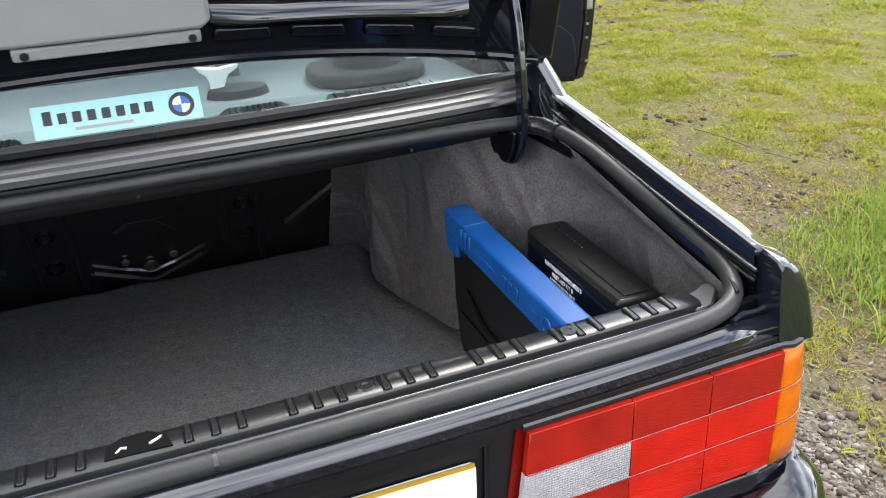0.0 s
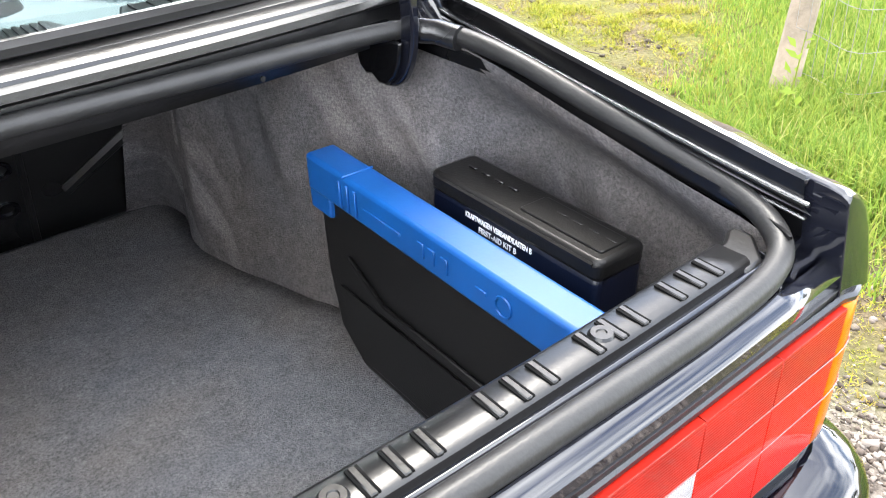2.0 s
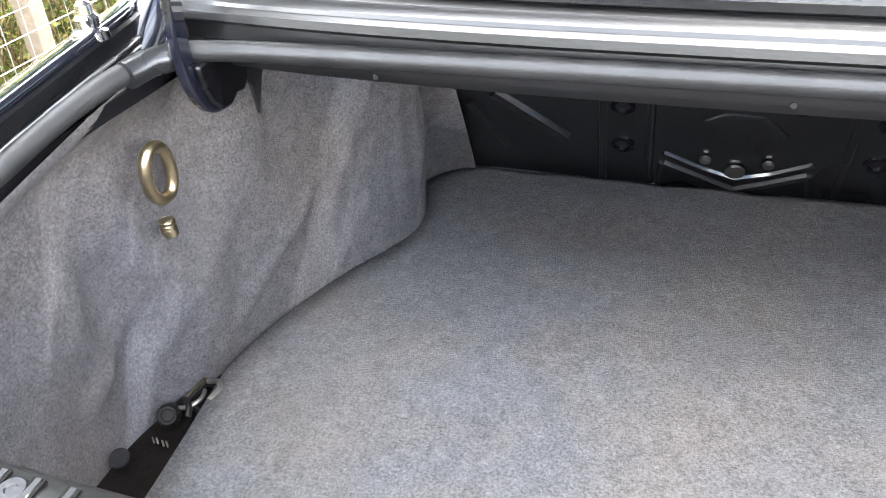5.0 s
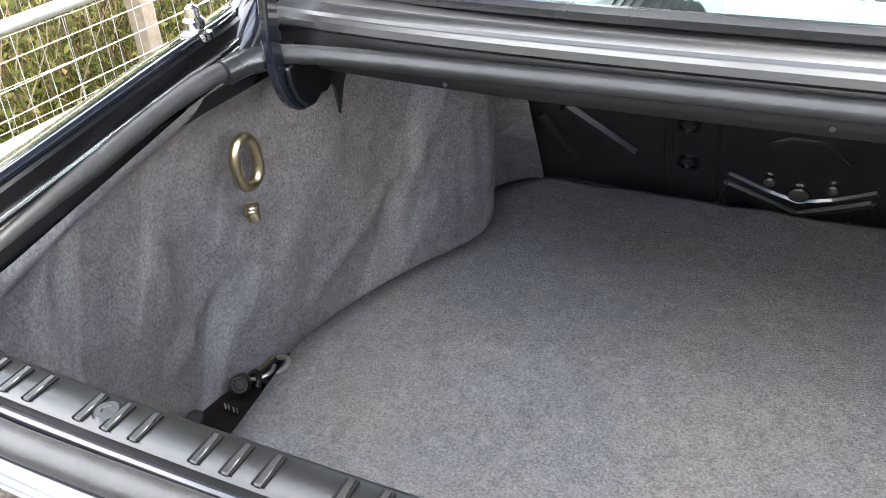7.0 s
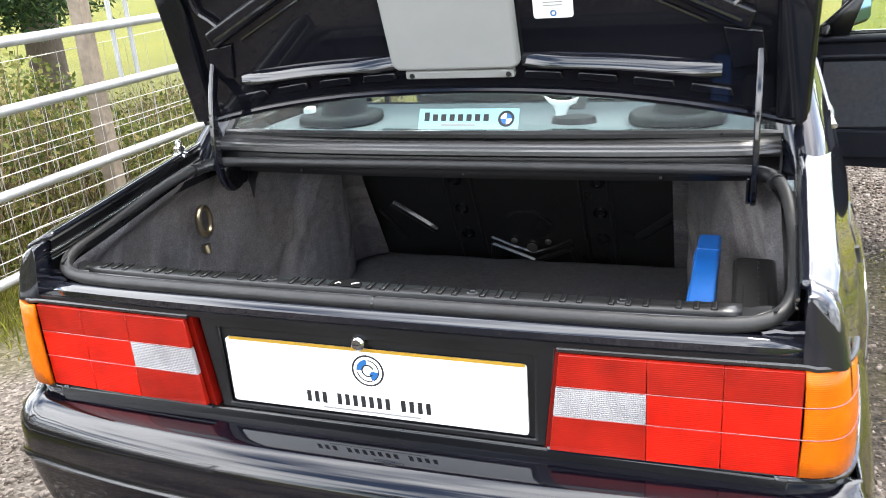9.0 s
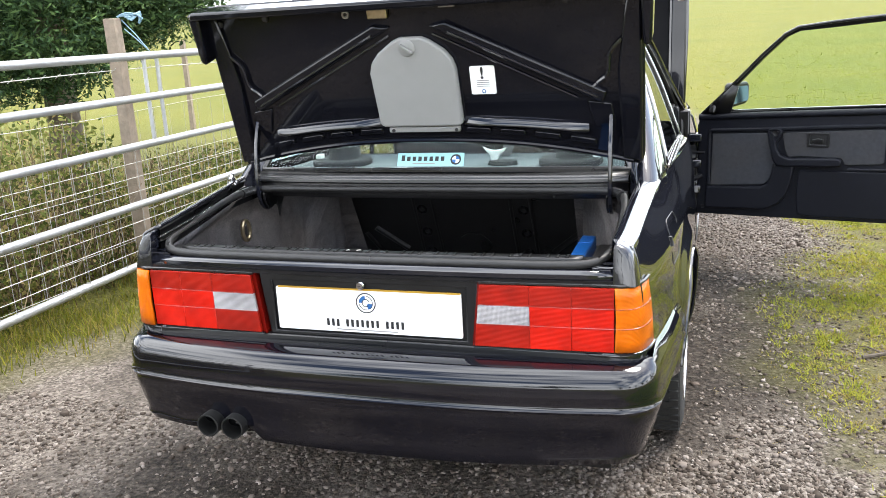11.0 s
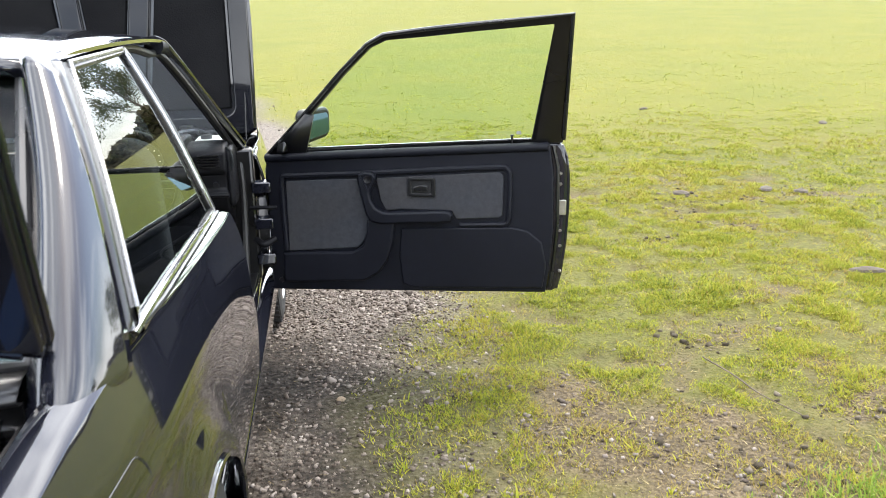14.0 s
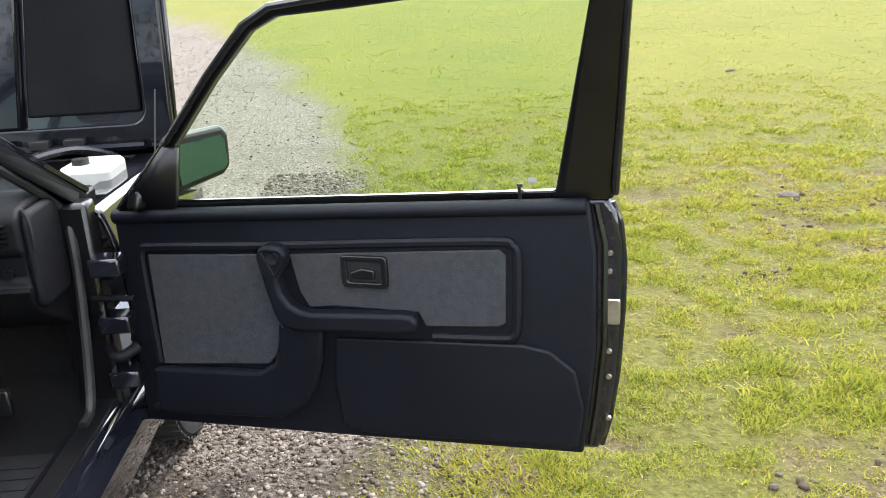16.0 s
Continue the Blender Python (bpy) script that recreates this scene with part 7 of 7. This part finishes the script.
for z in (0.28, 0.36, 0.44, 0.61, 0.69, 0.77):
    tube([(-2.188, GY0, z), (-2.188, GY1, z)], 0.0019, 4, bm=mesh_wire)
part("mesh_wire", mesh_wire, MESHWIRE, gate, "welded wire mesh")


def post(x, y, size, height, lean=(0, 0), round_post=False, label="square weathered wooden fence post"):
    p = thing("fence_post", pose(x, y, 0), label, "post", group="fence posts")
    m = pose(x, y, 0, lean[0], lean[1], random.uniform(-6, 6))
    if round_post:
        prof = [(size, -0.25), (size * 1.02, 0.0), (size * 0.97, height * 0.6), (size * 0.9, height - 0.02), (size * 0.6, height), (0.001, height + 0.005)]
        bm = lathe(prof, 14, m=m)
    else:
        bm = bmesh.new()
        rows = []
        for k in range(9):
            z = lerp(-0.25, height, k / 8)
            j = 0.004
            rows.append([m @ Vector((sx * size + random.uniform(-j, j), sy * size + random.uniform(-j, j), z)) for sx, sy in ((-1, -1), (1, -1), (1, 1), (-1, 1))])
        sheet(rows, bm, closed=True)
        bm.faces.new([v for v in bm.verts][-4:])
    part("shaft", bm, WOOD, p, bevel=0.0 if round_post else 0.004, smooth=round_post)
    return p


pA = post(-2.42, 2.22, 0.036, 1.56)
TWINE = material("faded_blue_twine", (0.16, 0.26, 0.31), rough=0.9, vary=0.3, scale=60, bump=0.5, bump_scale=120)
for k in range(4):
    knot = [(-2.40 + 0.012 * k, 2.24 + 0.01 * k, 1.565 + 0.006 * k), (-2.36 + 0.01 * k, 2.27, 1.585 - 0.012 * k), (-2.31, 2.30 + 0.012 * k, 1.575 + 0.005 * k), (-2.285 - 0.01 * k, 2.32, 1.550 - 0.008 * k)]
    part("knotted_twine", tube(smooth_path(knot, 4), 0.009, 6, squash=0.7), TWINE, pA)
for dx, dz in ((0.0, 0.0), (0.012, -0.05)):
    part("twine", tube([(-2.38 + dx, 2.25, 1.55 + dz), (-2.30, 2.25, 1.47 + 0.5 * dz), (-2.21, 2.24, 1.37)], 0.0035, 5), TWINE, pA)
post(-2.46, 4.6, 0.045, 1.25)
post(-2.44, -0.6, 0.045, 1.3)
post(-7.3, 10.05, 0.036, 1.44, label="thin dark wooden fence post in the meadow")
post(2.84, 1.31, 0.052, 1.25, (-3, 15), True, "leaning round weathered fence post in long grass")
post(2.96, 0.93, 0.045, 1.35, (0, 1), True, "round weathered fence post in long grass")

fence = thing("stock_fence", pose(-2.46, 0.6, 0), "rusty stock wire fence behind the gate", "fence", kind="")
fw = bmesh.new()
for z in (0.12, 0.26, 0.42, 0.60, 0.80, 1.02):
    tube([(-2.47 + 0.006 * math.sin(3 * y), y, z + 0.012 * math.sin(2.1 * y + z)) for y in np.arange(-3.0, 8.1, 0.5)], 0.0018, 4, bm=fw)
for y in np.arange(-2.9, 8.0, 0.16):
    tube([(-2.47, y, 0.10), (-2.468, y + 0.01, 1.02)], 0.0015, 4, bm=fw)
part("wire", fw, MESHWIRE, fence)
bw = bmesh.new()
tube([(-2.42 + 0.01 * math.sin(5 * y), y, 1.22 + 0.05 * math.cos(0.55 * (y - 2.2))) for y in np.arange(-3.0, 8.1, 0.35)], 0.0025, 4, bm=bw)
for y in np.arange(-2.9, 8.0, 0.11):
    z = 1.22 + 0.05 * math.cos(0.55 * (y - 2.2))
    tube([(-2.435, y, z - 0.012), (-2.405, y + 0.01, z + 0.012)], 0.0016, 4, bm=bw)
part("barbed_strand", bw, MESHWIRE, fence)

side_fence = thing("side_fence", pose(3.0, 1.0, 0), "slack wire netting strung between leaning posts", "fence")
OLDWIRE = material("weathered_wire", (0.22, 0.21, 0.19), rough=0.6, metal=0.4, vary=0.3, scale=20)
a, b, c = Vector((2.84, 1.31, 0)), Vector((2.96, 0.93, 0)), Vector((3.5, -1.2, 0))
for z in (0.10, 0.25, 0.40, 0.57, 0.75, 0.95):
    pts = []
    for t in (i / 10 for i in range(21)):
        p = a.lerp(b, t) if t <= 1 else b.lerp(c, t - 1)
        pts.append(p + Vector((0.03 * math.sin(7 * t + z), 0, z - 0.05 * math.sin(math.pi * (t % 1)) + 0.10 * (0.57 - z) * 0)))
    part("wire", tube(pts, 0.0014, 5), OLDWIRE, side_fence)
for i in range(21):
    t = i / 10
    p = a.lerp(b, t) if t <= 1 else b.lerp(c, t - 1)
    part("wire", tube([p + Vector((0.02, 0, 0.08)), p + Vector((0.02 * math.sin(i), 0.02, 0.93))], 0.0012, 5), OLDWIRE, side_fence)


# ---- grass, gravel and litter on the ground ----
LAWN = island_material("meadow_grass", [(0.0, (0.06996, 0.08339, 0.01309)), (0.35, (0.1507, 0.1616, 0.0189)), (0.72, (0.2099, 0.1981, 0.02471)), (0.86, (0.2153, 0.1668, 0.04356)), (1.0, (0.2906, 0.2398, 0.0813))], glow=0.45)
LUSH = island_material("lush_grass", [(0.0, (0.095, 0.165, 0.026)), (0.5, (0.175, 0.255, 0.036)), (0.9, (0.26, 0.30, 0.055)), (1.0, (0.36, 0.33, 0.13))], glow=0.45)
STONE = island_material("crushed_stone", [(0.0, (0.037, 0.029, 0.023)), (0.35, (0.092, 0.073, 0.059)), (0.7, (0.162, 0.136, 0.117)), (0.94, (0.195, 0.168, 0.147)), (1.0, (0.27, 0.238, 0.212))], rough=0.85, glow=0.0)


def blades(name, x, y, height, width, mat, bend=0.5):
    """Bent, tapering grass blades of three triangles each."""
    k = len(x)
    z = ground_z(x, y) - 0.004
    a = rng.uniform(0, 2 * math.pi, k)
    tilt = rng.uniform(0.05, 1.0, k) * bend
    base = np.stack([x, y, z], 1)
    side = np.stack([np.cos(a + 1.57), np.sin(a + 1.57), 0 * a], 1) * (width * rng.uniform(0.6, 1.4, k))[:, None] / 2
    out = np.stack([np.cos(a) * tilt, np.sin(a) * tilt, np.ones(k)], 1)
    mid = base + out * (height * 0.55)[:, None]
    tip = mid + np.stack([np.cos(a) * tilt * 1.8, np.sin(a) * tilt * 1.8, np.ones(k) * (1 - 0.5 * tilt)], 1) * (height * 0.45)[:, None]
    verts = np.stack([base - side, base + side, mid + side * 0.8, mid - side * 0.8, tip], 1).reshape(-1, 3)
    i = np.arange(k)[:, None, None] * 5
    faces = (i + np.array([[0, 1, 2], [0, 2, 3], [3, 2, 4]])[None]).reshape(-1, 3)
    return new(name, mesh_from(name, verts, faces, mat))


def scatter(count, x0, x1, y0, y1):
    return rng.uniform(x0, x1, count), rng.uniform(y0, y1, count)


# long grass round the leaning posts
x, y = scatter(330000, 1.5, 6.0, -2.7, 2.8)
keep = rng.uniform(size=len(x)) < ground_at(lush, x, y) ** 0.8 * np.clip((6.0 - x) / 1.8, 0, 1) * np.clip((2.8 - y) / 0.7, 0, 1)
x, y = x[keep], y[keep]
tagged(blades("long_grass", x, y, (0.035 + 0.085 * ground_at(lush, x, y)) * rng.uniform(0.5, 1.3, len(x)), 0.0048, LUSH, 0.95), "long lush green grass beside the track", "grass", kind="stuff")
# trodden lawn in small tufts, thinner where stony or muddy
def toned(name, stops):
    """Grass whose colour goes from tuft to tuft, with a little change from blade to blade."""
    m = island_material(name, stops, glow=0.3)
    n, l = m.node_tree.nodes, m.node_tree.links
    a, add = n.new("ShaderNodeAttribute"), n.new("ShaderNodeMath")
    a.attribute_name = "tone"
    add.operation, add.inputs[1].default_value = "MULTIPLY_ADD", 0.52
    l.new(n["Geometry"].outputs["Random Per Island"], add.inputs[0])
    l.new(a.outputs["Fac"], add.inputs[2])
    l.new(add.outputs[0], n["Color Ramp"].inputs["Fac"])
    return m


TUFT = toned("trodden_grass", [(0.05, (0.05539, 0.08094, 0.0114)), (0.35, (0.1813, 0.2078, 0.01901)), (0.65, (0.2739, 0.2672, 0.02661)), (0.85, (0.2064, 0.1609, 0.03802)), (1.0, (0.2265, 0.1707, 0.05829))])
x, y = scatter(25000, 1.0, 9.5, -1.0, 10.5)
tuft = np.clip(0.62 + 0.9 * ground_at(g_fine, x, y) + 0.35 * ground_at(g_big, x, y), 0.08, 1)
bare = np.clip(1 - ground_at(gravel, x, y) * 1.2, 0, 1) * (1 - 0.85 * ground_at(mud, x, y)) * np.clip((11 - y) / 4, 0.25, 1) * np.clip((10.5 - x) / 4, 0.25, 1)
keep = rng.uniform(size=len(x)) < tuft * bare * (1 - 0.7 * ground_at(lush, x, y))
x, y, tuft = x[keep], y[keep], tuft[keep]
tone = np.clip(0.30 + 0.16 * rng.normal(size=len(x)) + 0.25 * ground_at(g_big, x, y) + 0.15 * (1 - tuft), 0, 0.72)
tall = (0.010 + 0.017 * tuft) * rng.uniform(0.6, 1.5, len(x))
per = 8
x, y, tone, tall = (np.repeat(v, per) for v in (x, y, tone, tall))
x, y = x + rng.normal(size=len(x)) * 0.016, y + rng.normal(size=len(y)) * 0.016
lawn = blades("short_grass", x, y, tall * rng.uniform(0.5, 1.2, len(x)), 0.0058, TUFT, 1.4)
numbers(lawn.data, "tone", np.repeat(tone, 5))
tagged(lawn, "short trodden yellow-green meadow grass", "grass", kind="stuff")
# the fine sward between the tufts: a leaning sliver for each blade
def sward(name, count, per, x0, x1, y0, y1, length, width, far=(11, 5), wide=(10, 4)):
    x, y = scatter(count, x0, x1, y0, y1)
    f, b = ground_at(g_fine, x, y), ground_at(g_big, x, y)
    cover = np.clip(0.78 + 0.7 * f + 0.2 * b, 0.1, 1) * np.clip(1 - ground_at(gravel, x, y) * 1.15, 0, 1) * (1 - 0.72 * ground_at(mud, x, y)) * (1 - 0.5 * ground_at(lush, x, y)) * np.clip((far[0] - y) / far[1], 0, 1) * np.clip((wide[0] - x) / wide[1], 0, 1)
    clump = fractal(x, y, 0.13, 2, 5.5)
    keep = rng.uniform(size=len(x)) < cover * np.clip(0.70 + 1.5 * clump, 0.08, 1)
    x, y, f, b, clump = x[keep], y[keep], f[keep], b[keep], clump[keep]
    shade = np.clip(0.27 + 0.15 * rng.normal(size=len(x)) + 0.22 * b - 0.12 * f - 0.28 * clump + 0.30 * ground_at(mud, x, y) + 0.25 * ground_at(gravel, x, y), 0, 0.86)
    tall = length * (0.70 + 0.4 * np.clip(f, -0.6, 0.9) + 0.75 * np.clip(clump, -0.5, 0.8)) * rng.uniform(0.6, 1.4, len(x))
    x, y, shade, tall = (np.repeat(v, per) for v in (x, y, shade, tall))
    k = len(x)
    a, lean = rng.uniform(0, 2 * math.pi, k), rng.uniform(0.5, 2.6, k)
    out = np.stack([np.cos(a) * lean, np.sin(a) * lean, np.ones(k)], 1)
    out *= (tall * rng.uniform(0.5, 1.2, k) / np.linalg.norm(out, axis=1))[:, None]
    x, y = x + rng.normal(size=k) * 0.014, y + rng.normal(size=k) * 0.014
    base = np.stack([x, y, ground_z(x, y) - 0.003], 1)
    side = np.stack([-np.sin(a), np.cos(a), 0 * a], 1) * (width * rng.uniform(0.6, 1.4, k) / 2)[:, None]
    ob = new(name, mesh_from(name, np.stack([base - side, base + side, base + out], 1).reshape(-1, 3), np.arange(k * 3).reshape(-1, 3), TUFT))
    numbers(ob.data, "tone", np.repeat(shade, 3))
    return tagged(ob, "fine close-cropped yellow-green grass over brown soil", "grass", kind="stuff")


sward("fine_grass", 150000, 8, 1.1, 4.6, -0.4, 5.6, 0.027, 0.0050)
sward("fine_grass", 85000, 6, 4.4, 10.0, 0.8, 11.0, 0.032, 0.0075)
sward("fine_grass", 50000, 6, 1.0, 4.5, 5.5, 11.0, 0.032, 0.0075)
sward("far_grass", 50000, 3, 0.0, 18.0, 8.5, 26.0, 0.030, 0.013, (26, 14), (18, 6))
sward("far_grass", 16000, 3, -6.0, 0.5, 11.0, 24.0, 0.030, 0.013, (24, 12), (0.5, 1))
# dead straw trodden flat over the bare soil
x, y = scatter(64000, 0.8, 5.0, -0.9, 6.5)
keep = rng.uniform(size=len(x)) < (0.15 + 0.85 * ground_at(mud, x, y)) * np.clip(1 - ground_at(gravel, x, y) * 1.1, 0.30, 1) * np.clip(0.6 + 1.2 * fractal(x, y, 0.2, 2, 1.7), 0.05, 1)
x, y = x[keep], y[keep]
k = len(x)
a, ln = rng.uniform(0, 2 * math.pi, k), 0.035 * rng.uniform(0.3, 1.3, k)
out = np.stack([np.cos(a) * ln, np.sin(a) * ln, 0.15 * ln], 1)
side = np.stack([-np.sin(a), np.cos(a), 0 * a], 1) * 0.0014
base = np.stack([x, y, ground_z(x, y) + 0.003], 1)
STRAW = island_material("dead_straw", [(0.0, (0.04725, 0.036, 0.016)), (0.5, (0.1365, 0.105, 0.044)), (0.85, (0.231, 0.185, 0.088)), (1.0, (0.3465, 0.29, 0.152))], glow=0.1)
tagged(new("dead_straw", mesh_from("dead_straw", np.stack([base - side, base + side, base + out], 1).reshape(-1, 3), np.arange(k * 3).reshape(-1, 3), STRAW)), "dead brown straw trodden into bare soil", "straw", kind="stuff")
# verge between track and gate
x, y = scatter(110000, -3.4, -0.9, -2.4, 6.0)
bare = np.clip(1 - ground_at(gravel, x, y) * 1.2, 0, 1)
keep = rng.uniform(size=len(x)) < bare * np.clip(0.6 + ground_at(g_fine, x, y), 0.1, 1)
x, y = x[keep], y[keep]
tagged(blades("verge_grass", x, y, 0.03 + 0.07 * rng.uniform(size=len(x)) ** 2, 0.005, LAWN, 0.9), "ragged verge grass below the gate", "grass", kind="stuff")


def stones(name, x, y, size, mat):
    """Crushed stones: flattened boxes with knocked-about corners."""
    k = len(x)
    corner = np.array([[a, b, c] for c in (-1, 1) for b in (-1, 1) for a in (-1, 1)], float)
    v = corner[None] * (1 + rng.uniform(-0.42, 0.32, (k, 8, 3)))
    v = v * np.stack([size, size * rng.uniform(0.55, 1, k), size * rng.uniform(0.35, 0.75, k)], 1)[:, None] * 0.5
    a, t = rng.uniform(0, 6.28, k), rng.normal(size=k) * 0.5
    ca, sa, ct, st = np.cos(a)[:, None], np.sin(a)[:, None], np.cos(t)[:, None], np.sin(t)[:, None]
    vx, vy, vz = v[..., 0], v[..., 1] * ct - v[..., 2] * st, v[..., 1] * st + v[..., 2] * ct
    v = np.stack([vx * ca - vy * sa, vx * sa + vy * ca, vz], -1)
    v += np.stack([x, y, ground_z(x, y) + size * 0.12], 1)[:, None]
    quads = np.array([[0, 2, 3, 1], [4, 5, 7, 6], [0, 1, 5, 4], [2, 6, 7, 3], [0, 4, 6, 2], [1, 3, 7, 5]])
    faces = (np.arange(k)[:, None, None] * 8 + quads[None]).reshape(-1, 4)
    return new(name, mesh_from(name, v.reshape(-1, 3), faces, mat))


x1, y1 = scatter(85000, 0.55, 2.4, -1.2, 7.0)
x2, y2 = scatter(46000, -2.0, 2.3, -2.3, 0.6)
x3, y3 = scatter(9000, -4.0, 2.0, 6.5, 20.0)
x, y = np.concatenate([x1, x2, x3]), np.concatenate([y1, y2, y3])
keep = rng.uniform(size=len(x)) < (ground_at(gravel, x, y) ** 1.5 + 0.12 * ground_at(mud, x, y)) * np.clip(1.05 - 0.75 * ground_at(dirt, x, y) + 0.35 * ground_at(g_fine, x, y), 0.10, 1)
x, y = x[keep], y[keep]
size = 0.0048 + 0.0135 * rng.uniform(size=len(x)) ** 2.5
size[rng.uniform(size=len(x)) < 0.02] *= 1.6
size[y > 6.5] *= 1.35
tagged(stones("track_gravel", x, y, size, STONE), "loose crushed grey and brown stone on the track", "gravel", kind="stuff")
# crumbs of dark earth round the trodden places
EARTH = island_material("dark_crumbs", [(0.0, (0.035, 0.028, 0.019)), (0.6, (0.075, 0.062, 0.045)), (1.0, (0.14, 0.118, 0.090))], rough=0.95, glow=0.0)
x = np.concatenate([rng.normal(wx, wr * 0.85, 60) for wx, wy, wr in WORN] + [rng.uniform(3.1, 5.0, 420)])
y = np.concatenate([rng.normal(wy, wr * 0.7, 60) for wx, wy, wr in WORN] + [5.38 + rng.normal(0, 0.13, 420)])
keep = rng.uniform(size=len(x)) < np.clip(0.45 + 1.6 * fractal(x, y, 0.3, 2, 2.9), 0.03, 1)
x, y = x[keep], y[keep]
tagged(stones("earth_crumbs", x, y, 0.006 + 0.022 * rng.uniform(size=len(x)) ** 2.5, EARTH), "dark crumbs of earth kicked up on the meadow", "soil", kind="stuff")
# a few things that lie about
rock = thing("stone", pose(1.05, 2.48, 0), "pale tan stone lying on the gravel", "stone")
part("rock", lathe([(0.003, 0.0), (0.016, 0.003), (0.019, 0.009), (0.012, 0.017), (0.002, 0.019)], 9, m=pose(1.05, 2.48, float(ground_z(np.array(1.05), np.array(2.48))), 8, 5, 20) @ Matrix.Diagonal((1, 0.75, 1, 1))), material("tan_stone", (0.165, 0.1265, 0.0825), rough=0.85, bump=0.4, bump_scale=60), rock, smooth=False)
twig = thing("twig", pose(1.62, 1.61, 0), "dry broken twig lying on trodden grass", "twig")
tz = float(ground_z(np.array(1.6), np.array(1.6))) + 0.012
part("stick", tube([(1.50, 1.60, tz), (1.60, 1.63, tz + 0.012), (1.70, 1.60, tz + 0.008), (1.78, 1.595, tz)], [0.009, 0.008, 0.007, 0.004], 7), BARK, twig)
part("side_shoot", tube([(1.58, 1.63, tz + 0.01), (1.53, 1.68, tz + 0.016), (1.50, 1.70, tz + 0.01)], [0.005, 0.004, 0.002], 6), BARK, twig)
stalk = thing("dead_stalk", pose(2.55, 2.6, 0), "pale dead stalk lying on trodden grass", "stalk")
part("stem", tube(smooth_path([(2.515, 2.56, 0.018), (2.548, 2.36, 0.024), (2.570, 2.19, 0.020), (2.635, 2.03, 0.012)], 4), [0.0034] * 8 + [0.0024] * 5, 5), BARK, stalk)
nettle = thing("nettle_plant", pose(2.56, 1.13, 0), "tall pale-stemmed weed in the long grass", "plant")
part("stem", tube([(2.56, 1.13, 0.0), (2.565, 1.12, 0.16), (2.56, 1.11, 0.34)], [0.004, 0.003, 0.0015], 6), LUSH, nettle)
for i in range(16):
    a, z = i * 2.4, 0.08 + 0.016 * i
    leaf_cloud("leaf", np.array([(2.56 + 0.03 * math.cos(a), 1.12 + 0.03 * math.sin(a), z)]), 0.045, 0.022, LUSH, 0.2, nettle)
for k, (sx, sy) in enumerate(((3.72, 5.56), (4.41, 5.56), (4.62, 5.42), (3.86, 3.48), (5.45, 10.85), (7.0, 9.0))):
    clod = thing("soil_clod", pose(sx, sy, 0), "dark clod of earth on the meadow", "clod", group="soil clods")
    part("lump", lathe([(0.01, 0.0), (0.07, 0.006), (0.06, 0.025), (0.02, 0.04), (0.003, 0.042)], 9, m=pose(sx, sy, float(ground_z(np.array(sx), np.array(sy))), 6, 4, 50 * k) @ Matrix.Diagonal((1 + 0.4 * (k % 2), 0.7, 0.8, 1))), material("dark_earth", (0.06, 0.048, 0.036), rough=0.95, bump=0.7, bump_scale=40) if k == 0 else bpy.data.materials["dark_earth"], clod, smooth=False)
